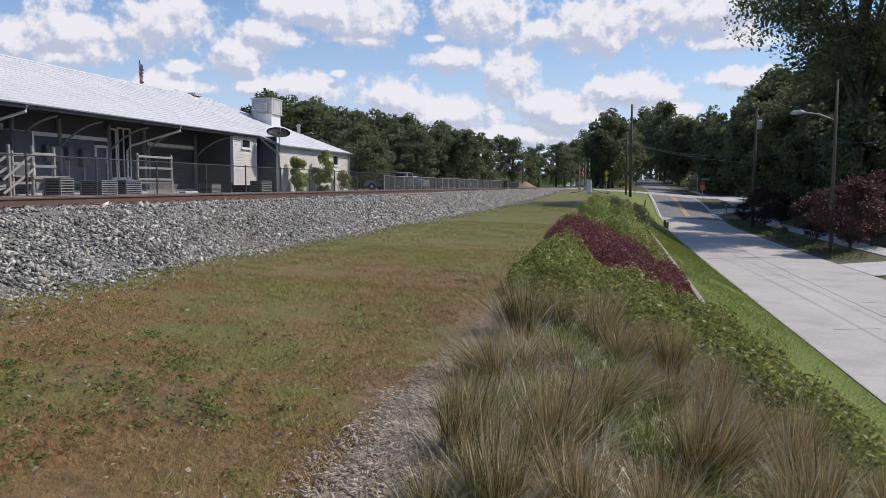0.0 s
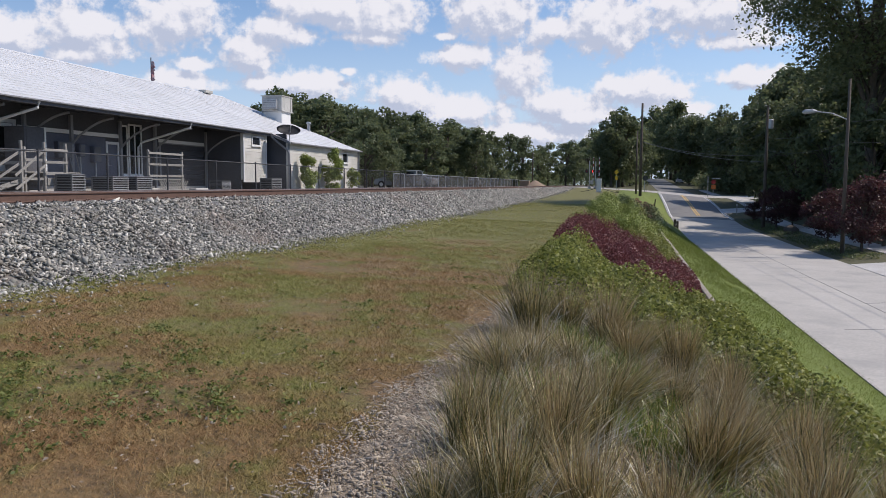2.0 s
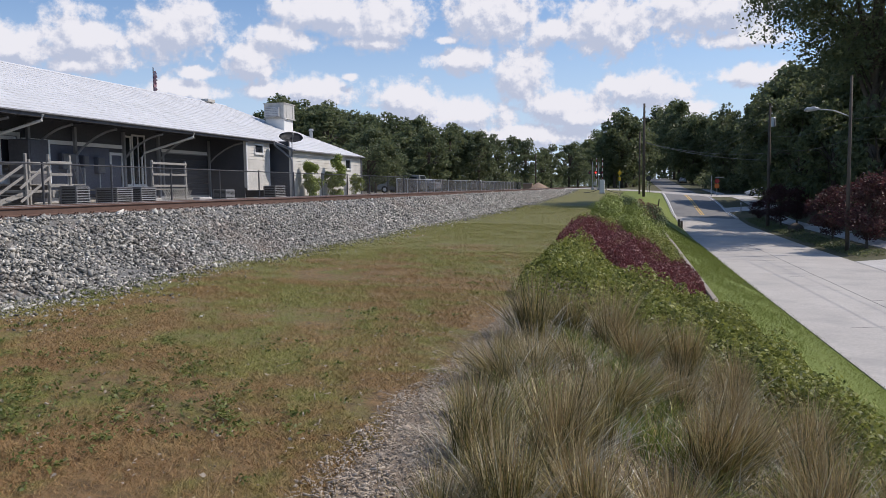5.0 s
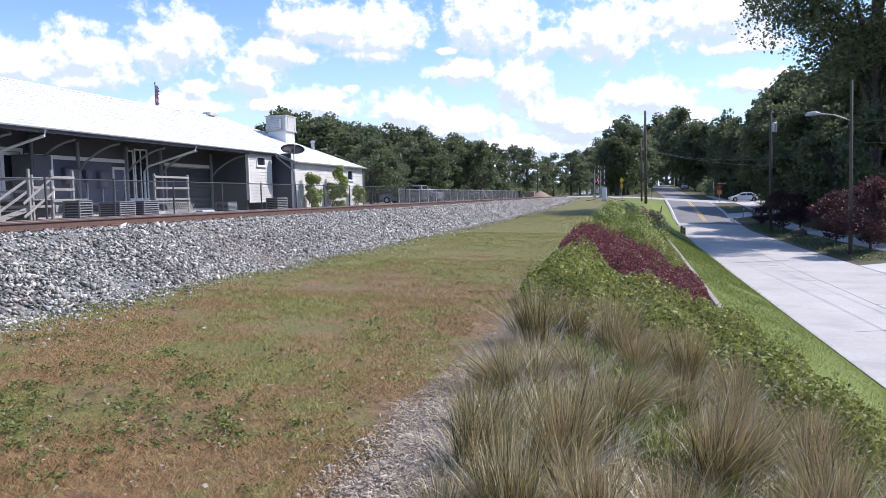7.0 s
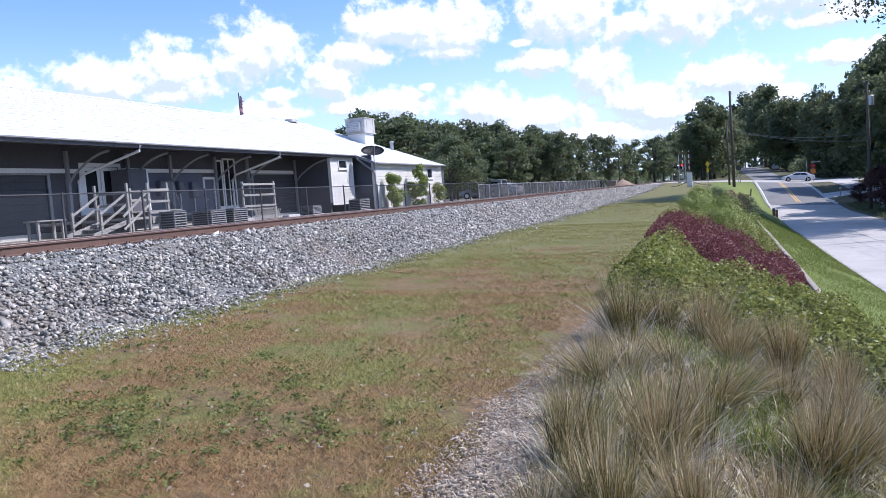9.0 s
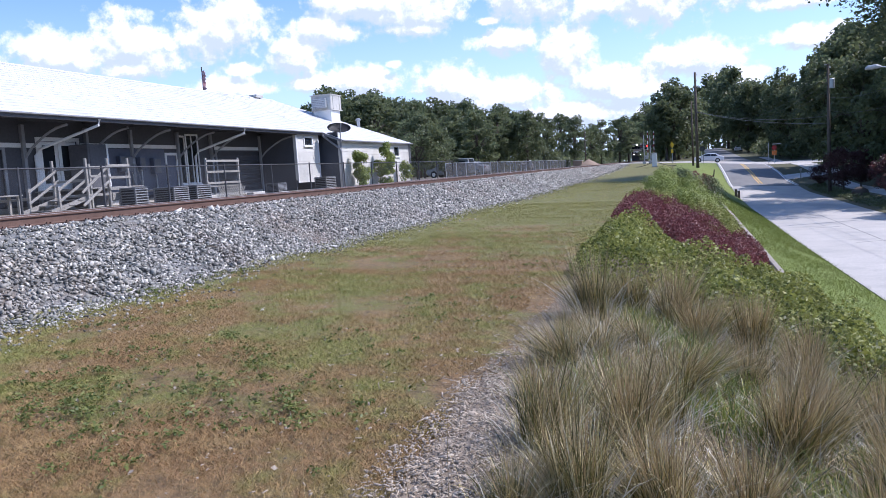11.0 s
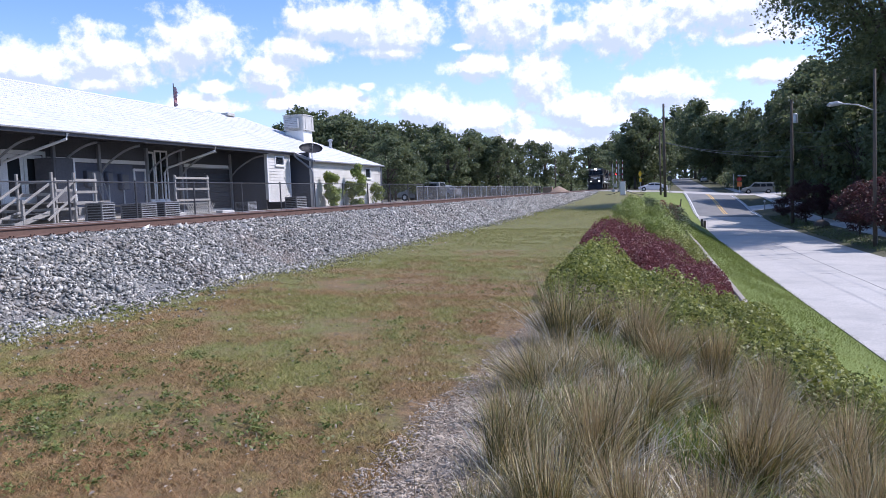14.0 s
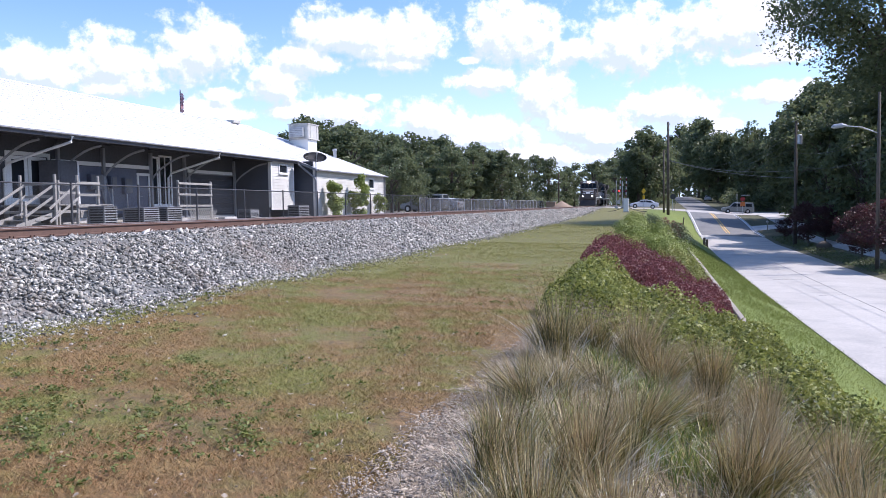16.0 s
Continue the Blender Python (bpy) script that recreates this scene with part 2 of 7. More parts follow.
def screen_material(name, color, open_part):
    """Woven privacy screen and wire mesh: the gaps let the light through."""
    m, n, li, p = tree_of(name)
    co = n.new("ShaderNodeTexCoord").outputs["Object"]
    li.new(mixed(n, li, noise_at(n, li, co, 2.0), color, tuple(v * 0.7 for v in color)), p.inputs["Base Color"])
    p.inputs["Roughness"].default_value = 0.7
    t, s = n.new("ShaderNodeBsdfTransparent"), n.new("ShaderNodeMixShader")
    s.inputs[0].default_value = open_part
    li.new(p.outputs[0], s.inputs[1])
    li.new(t.outputs[0], s.inputs[2])
    li.new(s.outputs[0], n["Material Output"].inputs["Surface"])
    return m


M = {
    "lawn": lawn_material("dry_lawn", False),
    "lawn_blade": lawn_material("lawn_blades", True),
    "soil": surface("bed_soil", (0.09, 0.065, 0.04), (0.15, 0.11, 0.07), 1.5, 0.95, 25, 0.5, dist=0.03),
    "verge": surface("verge_turf", (0.115, 0.155, 0.02), (0.175, 0.215, 0.035), 1.2, 0.9, 14, 0.6, dist=0.04),
    "yard": surface("yard_gravel", (0.20, 0.17, 0.13), (0.27, 0.24, 0.19), 0.6, 0.95, 9, 0.4, stain=(0.12, 0.13, 0.06), dist=0.03),
    "woodland": surface("woodland_floor", (0.07, 0.075, 0.03), (0.11, 0.10, 0.05), 0.3, 0.95, 5, 0.5, dist=0.05),
    "mulch": surface("bark_mulch", (0.20, 0.155, 0.11), (0.36, 0.295, 0.22), 3.5, 0.95, 40, 0.7, stain=(0.13, 0.095, 0.065), stain_scale=1.6, dist=0.02),
    "chip": surface("wood_chip", (0.30, 0.24, 0.175), (0.55, 0.475, 0.375), 6.0, 0.85, 60, 0.2, stain=(0.13, 0.09, 0.06), stain_scale=9),
    "ballast": surface("ballast_bed", (0.15, 0.15, 0.143), (0.27, 0.268, 0.255), 7.0, 0.95, 16, 1.0, stain=(0.20, 0.15, 0.11), stain_scale=0.5, dist=0.06),
    "concrete_road": surface("old_concrete_road", (0.43, 0.405, 0.37), (0.52, 0.49, 0.445), 0.35, 0.85, 12, 0.2, stain=(0.33, 0.315, 0.295), stain_scale=0.45),
    "asphalt": surface("grey_asphalt", (0.175, 0.172, 0.168), (0.225, 0.22, 0.214), 0.5, 0.9, 20, 0.2, stain=(0.15, 0.148, 0.145)),
    "concrete": surface("pale_concrete", (0.50, 0.48, 0.45), (0.60, 0.58, 0.55), 0.7, 0.85, 14, 0.2, stain=(0.4, 0.38, 0.35)),
    "white_line": surface("white_road_paint", (0.72, 0.72, 0.70), (0.8, 0.8, 0.78), 2.0, 0.6, 20, 0.1, stain=(0.5, 0.5, 0.48)),
    "yellow_line": surface("yellow_road_paint", (0.66, 0.40, 0.06), (0.75, 0.47, 0.08), 2.0, 0.6, 20, 0.1),
    "rail": surface("rusty_rail", (0.10, 0.055, 0.04), (0.15, 0.085, 0.06), 4.0, 0.7, 40, 0.2),
    "rail_top": surface("worn_rail_head", (0.33, 0.28, 0.25), (0.42, 0.37, 0.33), 2.0, 0.35, 30, 0.05, metal=0.8),
    "tie": surface("creosoted_tie", (0.07, 0.055, 0.045), (0.13, 0.105, 0.085), 3.0, 0.9, 25, 0.5, vary=0.4),
    "roof": surface("white_metal_roof", (0.60, 0.605, 0.61), (0.70, 0.705, 0.71), 0.4, 0.5, 8, 0.05, stain=(0.52, 0.52, 0.51), stain_scale=0.9),
    # depot boards, grey and blue: the eaves' shade is put into these dark colours
    "shaded_facade": surface("shade_darkened_boards", (0.056, 0.058, 0.068), (0.078, 0.081, 0.092), 0.6, 0.7, 10, 0.1, stain=(0.06, 0.063, 0.075)),
    "shaded_blue_facade": surface("shade_darkened_blue_boards", (0.095, 0.105, 0.145), (0.13, 0.142, 0.185), 0.8, 0.65, 10, 0.1, stain=(0.11, 0.12, 0.15)),
    "siding": surface("cream_siding", (0.60, 0.585, 0.54), (0.68, 0.66, 0.61), 0.8, 0.6, 12, 0.1, stain=(0.5, 0.48, 0.43)),
    "trim": surface("white_trim", (0.68, 0.68, 0.68), (0.76, 0.76, 0.75), 1.5, 0.55, 20, 0.08),
    "grey_trim": surface("grey_trim", (0.22, 0.225, 0.24), (0.28, 0.285, 0.30), 1.5, 0.6, 20, 0.08),
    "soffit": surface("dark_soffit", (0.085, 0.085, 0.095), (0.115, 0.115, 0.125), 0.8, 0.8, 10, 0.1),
    "old_wood": surface("weathered_wood", (0.27, 0.255, 0.23), (0.40, 0.38, 0.345), 2.0, 0.85, 30, 0.4, vary=0.4),
    "pole_wood": surface("utility_pole_wood", (0.085, 0.068, 0.052), (0.125, 0.10, 0.08), 1.2, 0.9, 20, 0.4),
    "iron": surface("dark_iron", (0.045, 0.045, 0.05), (0.07, 0.068, 0.068), 2.0, 0.6, 20, 0.1),
    "galv": surface("galvanised_steel", (0.42, 0.43, 0.44), (0.55, 0.56, 0.57), 1.5, 0.45, 15, 0.08, metal=0.5),
    "hvac": surface("weathered_unit_steel", (0.50, 0.49, 0.46), (0.60, 0.59, 0.55), 1.0, 0.55, 12, 0.1, stain=(0.34, 0.32, 0.28), stain_scale=1.2),
    "ac": surface("condenser_paint", (0.12, 0.123, 0.13), (0.17, 0.173, 0.18), 2.0, 0.6, 20, 0.1),
    "dark": plain("dark_interior", (0.015, 0.015, 0.018), 0.8),
    "glass": plain("dark_window_glass", (0.02, 0.024, 0.03), 0.08),
    "bark": surface("tree_bark", (0.075, 0.06, 0.045), (0.13, 0.105, 0.08), 3.0, 0.95, 20, 0.8, dist=0.03),
    "screen": screen_material("fence_screen", (0.060, 0.064, 0.072), 0.45),
    "mesh": screen_material("wire_mesh", (0.10, 0.10, 0.105), 0.94),
    "stone": None,
    "leaf_oak": leafy("oak_leaves", (0.085, 0.115, 0.058), (0.225, 0.265, 0.135), (0.165, 0.190, 0.085), 0.5, patch=0.25),
    "leaf_dark": leafy("shade_leaves", (0.085, 0.115, 0.056), (0.22, 0.255, 0.125), (0.165, 0.185, 0.080), 0.5, patch=0.3),
    "leaf_light": leafy("bright_leaves", (0.10, 0.15, 0.028), (0.46, 0.50, 0.12), (0.26, 0.32, 0.06), 0.22, patch=0.9),
    "leaf_deep": leafy("deep_green_leaves", (0.030, 0.050, 0.016), (0.115, 0.150, 0.050), (0.07, 0.10, 0.03), 0.22, patch=0.8),
    "leaf_plum": leafy("purple_leaves", (0.050, 0.022, 0.026), (0.17, 0.060, 0.066), (0.10, 0.060, 0.045), 0.45, patch=0.6),
    "leaf_red": leafy("red_shrub_leaves", (0.075, 0.018, 0.024), (0.30, 0.085, 0.092), (0.19, 0.070, 0.060), 0.35, patch=1.2),
    "leaf_hedge": leafy("groundcover_leaves", (0.050, 0.075, 0.013), (0.38, 0.40, 0.085), (0.32, 0.33, 0.085), 0.40, patch=0.9),
    "blade": None,
    "reed": None,
    "dead": leafy("bleached_straw", (0.34, 0.30, 0.22), (0.82, 0.78, 0.64), None, 0.12),
    "straw": leafy("seed_stalks", (0.17, 0.105, 0.045), (0.66, 0.52, 0.28), None, 0.30),
    "verge_blade": leafy("verge_grass", (0.10, 0.145, 0.020), (0.24, 0.285, 0.050), (0.19, 0.21, 0.042), 0.38, patch=0.7),
    "weed": leafy("lawn_weeds", (0.070, 0.100, 0.020), (0.225, 0.25, 0.062), None, 0.35),
    "car_white": surface("silver_white_paint", (0.62, 0.63, 0.66), (0.66, 0.67, 0.70), 1.0, 0.3, 30, 0.0),
    "car_grey": surface("grey_green_paint", (0.20, 0.215, 0.21), (0.23, 0.245, 0.24), 1.0, 0.35, 30, 0.0),
    "tyre": plain("tyre_rubber", (0.02, 0.02, 0.02), 0.85),
    "rim": plain("wheel_alloy", (0.45, 0.46, 0.48), 0.3, 0.8),
    "loco": surface("black_loco_paint", (0.040, 0.034, 0.031), (0.065, 0.055, 0.05), 1.0, 0.5, 10, 0.1, stain=(0.12, 0.09, 0.07), stain_scale=0.8),
    "loco_white": plain("white_loco_stripe", (0.72, 0.72, 0.72), 0.5),
    "lamp_glow": plain("lit_headlight", (1.0, 0.95, 0.85), 0.3, 0, 7.0),
    "red_glow": plain("lit_red_signal", (1.0, 0.03, 0.02), 0.3, 0, 6.0),
    "sign_yellow": plain("yellow_sign_sheet", (0.80, 0.50, 0.02), 0.5),
    "sign_orange": plain("orange_sign_sheet", (0.42, 0.13, 0.03), 0.5),
    "sign_red": plain("red_sign_sheet", (0.26, 0.025, 0.025), 0.5),
    "sign_back": surface("sign_back_alloy", (0.38, 0.39, 0.40), (0.45, 0.46, 0.47), 3, 0.5, 20, 0.05, metal=0.4),
    "white_paint": plain("white_painted_metal", (0.75, 0.75, 0.74), 0.5),
    "brass_light": plain("amber_lens", (0.7, 0.25, 0.03), 0.3),
    "dirt": surface("dirt_heap", (0.28, 0.20, 0.14), (0.36, 0.27, 0.19), 0.8, 0.95, 10, 0.6, dist=0.05),
    "timber": surface("bed_edge_timber", (0.27, 0.235, 0.19), (0.37, 0.33, 0.28), 2.0, 0.9, 20, 0.4),
    "flag": surface("faded_flag", (0.35, 0.06, 0.07), (0.55, 0.55, 0.58), 2.0, 0.8, 20, 0.05),
}


def stone_material():
    m, n, li, p = tree_of("ballast_stone")
    g = n.new("ShaderNodeNewGeometry").outputs["Random Per Island"]
    co = n.new("ShaderNodeTexCoord").outputs["Object"]
    ramp = n.new("ShaderNodeValToRGB")
    e = ramp.color_ramp.elements
    e[0].color, e[1].color = (0.072, 0.070, 0.063, 1), (0.64, 0.615, 0.555, 1)
    mid = e.new(0.5)
    mid.color = (0.285, 0.28, 0.25, 1)
    warm = e.new(0.8)
    warm.color = (0.42, 0.385, 0.33, 1)
    li.new(g, ramp.inputs[0])
    col = mixed(n, li, ranged(n, li, noise_at(n, li, co, 0.5, 5), 0.52, 0.7, 0, 0.5), ramp.outputs[0], (0.30, 0.25, 0.21))
    li.new(col, p.inputs["Base Color"])
    p.inputs["Roughness"].default_value = 0.85
    return m


M["stone"] = stone_material()


def blade_material(name, colours):
    """Grass blades, each of its own age: fresh green, olive, straw, bleached; waxy enough to glint in the sun."""
    m, n, li, p = tree_of(name)
    g = n.new("ShaderNodeNewGeometry").outputs["Random Per Island"]
    co = n.new("ShaderNodeTexCoord").outputs["Object"]
    info = n.new("ShaderNodeObjectInfo")
    ramp = n.new("ShaderNodeValToRGB")
    e = ramp.color_ramp.elements
    e[0].color, e[1].color = (*colours[0][1], 1), (*colours[-1][1], 1)
    for at, c in colours[1:-1]:
        e.new(at).color = (*c, 1)
    sway = n.new("ShaderNodeMath")
    sway.operation = "MULTIPLY_ADD"
    sway.inputs[1].default_value = 0.8
    li.new(g, sway.inputs[0])
    old = n.new("ShaderNodeMath")
    old.operation = "MULTIPLY_ADD"
    old.inputs[1].default_value = 0.16
    li.new(info.outputs["Random"], old.inputs[0])
    li.new(ranged(n, li, noise_at(n, li, co, 5.0, 3), 0.3, 0.7, -0.06, 0.10), old.inputs[2])
    li.new(old.outputs[0], sway.inputs[2])
    li.new(sway.outputs[0], ramp.inputs[0])
    li.new(ramp.outputs[0], p.inputs["Base Color"])
    p.inputs["Roughness"].default_value = 0.42
    t, add = n.new("ShaderNodeBsdfTranslucent"), n.new("ShaderNodeMixShader")
    li.new(ramp.outputs[0], t.inputs["Color"])
    add.inputs[0].default_value = 0.16
    li.new(p.outputs[0], add.inputs[1])
    li.new(t.outputs[0], add.inputs[2])
    li.new(add.outputs[0], n["Material Output"].inputs["Surface"])
    return m


M["blade"] = blade_material("bunch_grass", ((0, (0.022, 0.030, 0.005)), (0.36, (0.080, 0.080, 0.016)), (0.58, (0.235, 0.190, 0.055)), (0.76, (0.50, 0.40, 0.15)), (1, (0.90, 0.80, 0.54))))
M["reed"] = blade_material("sedge_grass", ((0, (0.06, 0.11, 0.016)), (0.5, (0.16, 0.22, 0.038)), (0.8, (0.32, 0.34, 0.08)), (1, (0.52, 0.42, 0.12))))

# ---- helpers for meshes ----
rng = np.random.default_rng(7)
ORIGIN = {}


def thing(name, loc, label, category, group="", kind=""):
    """An Empty at a thing's base, which carries its parts."""
    ob = new(name)
    ob.empty_display_size = 0.2
    ob.location = loc
    ORIGIN[ob.name] = Vector(loc)
    return tagged(ob, label, category, group, kind)


def part(name, bm, material, parent, label="", bevel=0.0, smooth=False):
    """Links a bmesh, written in the place's metres, as one mesh under a thing or under a part."""
    if bevel:
        bmesh.ops.bevel(bm, geom=bm.edges[:], offset=bevel, segments=1, affect="EDGES", clamp_overlap=True)
    base = ORIGIN.get(parent.name, Vector((0, 0, 0))) if parent else Vector((0, 0, 0))
    if base.length:
        bmesh.ops.translate(bm, vec=-base, verts=bm.verts[:])
    me = bpy.data.meshes.new(name)
    bm.to_mesh(me)
    bm.free()
    me.materials.append(material)
    if smooth:
        me.polygons.foreach_set("use_smooth", [True] * len(me.polygons))
    ob = new(name, me)
    ob.parent = parent
    ORIGIN[ob.name] = base
    return tagged(ob, label) if label else ob


def raw_mesh(name, verts, sizes, corners, material):
    """A mesh from arrays: points, corners per face, and the faces' point numbers in a row."""
    me = bpy.data.meshes.new(name)
    verts, sizes, corners = np.asarray(verts, np.float32), np.asarray(sizes, np.int32), np.asarray(corners, np.int32)
    me.vertices.add(len(verts))
    me.vertices.foreach_set("co", verts.ravel())
    me.loops.add(len(corners))
    me.loops.foreach_set("vertex_index", corners)
    me.polygons.add(len(sizes))
    me.polygons.foreach_set("loop_start", np.concatenate([[0], np.cumsum(sizes)[:-1]]).astype(np.int32))
    me.polygons.foreach_set("loop_total", sizes)
    me.update(calc_edges=True)
    me.validate()
    me.materials.append(material)
    return me


def box(bm, x0, x1, y0, y1, z0, z1):
    bmesh.ops.create_cube(bm, size=1, matrix=Matrix.Translation(((x0 + x1) / 2, (y0 + y1) / 2, (z0 + z1) / 2)) @ Matrix.Diagonal((x1 - x0, y1 - y0, z1 - z0, 1)))
    return bm


def beam(bm, a, b, w, h):
    """A square-cut bar from a to b, w wide and h high."""
    a, b = Vector(a), Vector(b)
    d = b - a
    m = Matrix.Translation((a + b) / 2) @ d.to_track_quat("Y", "Z").to_matrix().to_4x4() @ Matrix.Diagonal((w, d.length, h, 1))
    bmesh.ops.create_cube(bm, size=1, matrix=m)
    return bm


def tube(bm, path, radii, n=8, caps=True):
    """A round tube along a path, with a radius for each point."""
    rings = []
    path = [Vector(p) for p in path]
    for i, p in enumerate(path):
        d = (path[min(i + 1, len(path) - 1)] - path[max(i - 1, 0)]).normalized()
        side = d.cross(Vector((0.31, 0.17, 0.93))).normalized() if abs(d.z) < 0.9 else d.cross(Vector((1, 0.1, 0))).normalized()
        up = side.cross(d)
        r = radii[i] if isinstance(radii, (list, tuple)) else radii
        rings.append([bm.verts.new(p + r * (math.cos(6.28318 * k / n) * side + math.sin(6.28318 * k / n) * up)) for k in range(n)])
    for a, b in zip(rings, rings[1:]):
        for k in range(n):
            bm.faces.new((a[k], a[(k + 1) % n], b[(k + 1) % n], b[k]))
    if caps:
        bm.faces.new(rings[0][::-1])
        bm.faces.new(rings[-1])
    return bm


def prism(bm, outline, axis, lo, hi):
    """A flat outline (pairs) pushed along an axis: 'x' reads them as y, z; 'y' as x, z; 'z' as x, y."""
    def at(p, s):
        return {"x": (s, p[0], p[1]), "y": (p[0], s, p[1]), "z": (p[0], p[1], s)}[axis]
    a, b = [bm.verts.new(at(p, lo)) for p in outline], [bm.verts.new(at(p, hi)) for p in outline]
    k = len(outline)
    bm.faces.new(a[::-1])
    bm.faces.new(b)
    for i in range(k):
        bm.faces.new((a[i], a[(i + 1) % k], b[(i + 1) % k], b[i]))
    bmesh.ops.recalc_face_normals(bm, faces=bm.faces[:])
    return bm


def B():
    return bmesh.new()


def leaves(name, at, size, material, up=0.4, aspect=0.55, seed=1, droop=0.0, facing=None):
    """A cloud of folded four-cornered leaves at the given points; facing: the way that each one looks."""
    r = np.random.default_rng(seed)
    k = len(at)
    nrm = r.normal(size=(k, 3)) * (1.0 if facing is None else 0.55) + [0, 0, up * 2] + (0 if facing is None else facing)
    nrm /= np.linalg.norm(nrm, axis=1)[:, None]
    d = np.cross(nrm, r.normal(size=(k, 3)))
    d[:, 2] -= droop
    d /= np.linalg.norm(d, axis=1)[:, None]
    s = np.cross(nrm, d)
    ln = (np.asarray(size) * r.uniform(0.65, 1.35, k))[:, None]
    w = ln * aspect * 0.5
    fold = nrm * ln * 0.10
    v = np.stack([at - d * ln * 0.5, at + s * w + fold, at + d * ln * 0.5, at - s * w + fold], 1).reshape(-1, 3)
    return raw_mesh(name, v, np.full(k, 4), np.arange(4 * k), material)


def blades(name, foot, height, lean, width, material, seed=1, segs=3, curl=1.0):
    """Grass blades: bent ribbons that taper to a point. lean: sideways reach of the tips (pairs)."""
    r = np.random.default_rng(seed)
    k = len(foot)
    foot, lean, height = np.asarray(foot, float), np.asarray(lean, float), np.asarray(height, float)
    turn = r.uniform(0, 6.283, k)
    side = np.stack([np.cos(turn), np.sin(turn), np.zeros(k)], 1) * (np.asarray(width) * 0.5 * np.ones(k))[:, None]
    rows = []
    curl = curl * np.ones(k)
    for j in range(segs):
        f = j / segs
        p = foot + np.c_[lean * (f ** (1 + curl))[:, None], height * (f - 0.18 * curl * f * f)]
        w = side * (1 - 0.55 * f)
        rows += [p - w, p + w]
    rows.append(foot + np.c_[lean, height * (1 - 0.18 * curl)])
    v = np.stack(rows, 1)
    m = v.shape[1]
    face, sizes = [], []
    for j in range(segs - 1):
        face += [2 * j, 2 * j + 1, 2 * j + 3, 2 * j + 2]
        sizes.append(4)
    face += [2 * segs - 2, 2 * segs - 1, 2 * segs]
    sizes.append(3)
    corners = (np.arange(k)[:, None] * m + np.array(face)[None]).ravel()
    return raw_mesh(name, v.reshape(-1, 3), np.tile(sizes, k), corners, material)


# ---- the lie of the land ----
X_LINE = [-400, -60, -18, -15.2, -14.0, -8.2, -2.0, -1.0, 1.8, 5.0, 12.0, 14.5, 17.0, 30.0, 60.0, 400]
Z_AT = {  # heights along the track for each of the lines above: y, z
    -400: ((0, 2.0), (134, 2.0), (400, 3.0)),
    -60: ((0, 1.2), (134, 1.4), (260, 2.0)),
    -18: ((0, 1.22), (134, 1.30), (260, 1.5)),
    -15.2: ((0, 1.12), (134, 1.30), (260, 1.3)),
    -14.0: ((0, 0.80), (120, 1.15), (134, 1.30), (260, 1.1)),
    -8.2: ((0, 0.20), (60, 0.20), (95, 0.60), (120, 1.10), (134, 1.28), (260, 1.1)),
    -2.0: ((0, 0.0), (55, 0.06), (92, 0.50), (115, 0.72), (134, 0.93), (260, 2.0)),
    -1.0: ((0, -0.04), (55, 0.0), (92, 0.50), (115, 0.68), (134, 0.88), (260, 2.4)),
    1.8: ((0, -1.0), (45, -1.0), (75, -0.45), (92, 0.35), (115, 0.55), (134, 0.70), (260, 3.2)),
    5.0: ((-40, -2.3), (15, -2.45), (40, -2.65), (60, -2.75), (80, -2.58), (97, -1.82), (109, -0.75), (124, 0.25), (134, 0.47), (160, 0.9), (260, 3.7)),
    12.0: ((-40, -2.3), (15, -2.45), (40, -2.65), (60, -2.75), (85, -2.68), (103, -1.97), (111, -1.25), (120, -0.65), (130, -0.22), (134, -0.15), (160, 0.5), (260, 3.7)),
    14.5: ((-40, -2.2), (40, -2.45), (60, -2.5), (85, -2.45), (103, -1.75), (111, -1.15), (120, -0.62), (134, -0.22), (160, 0.4), (260, 3.7)),
    17.0: ((-40, -2.1), (40, -2.3), (85, -2.2), (103, -1.5), (120, -0.6), (134, -0.28), (160, 0.3), (260, 3.7)),
    30.0: ((-40, -1.0), (60, -1.0), (103, -0.8), (134, -0.45), (160, 0.5), (260, 4.0)),
    60.0: ((-40, 0.5), (60, 0.5), (134, -0.8), (260, 4.0)),
    400: ((0, 4.0), (134, 4.0), (400, 6.0)),
}


def ground(x, y):
    """The height of the ground at x, y (arrays or numbers)."""
    x, y = np.broadcast_arrays(np.asarray(x, float), np.asarray(y, float))
    z = np.stack([np.interp(y, *zip(*Z_AT[k])) for k in X_LINE])
    i = np.clip(np.searchsorted(X_LINE, x) - 1, 0, len(X_LINE) - 2)
    lines = np.array(X_LINE, float)
    f = np.clip((x - lines[i]) / (lines[i + 1] - lines[i]), 0, 1)
    a, b = np.take_along_axis(z, i[None], 0)[0], np.take_along_axis(z, (i + 1)[None], 0)[0]
    return a * (1 - f) + b * f


def g(x, y):
    return float(ground(x, y))


Y_NEAR = [-200, -60] + list(range(-20, 60, 2)) + list(range(60, 142, 1)) + list(range(145, 261, 5)) + [300, 400, 700, 1500, 3000]


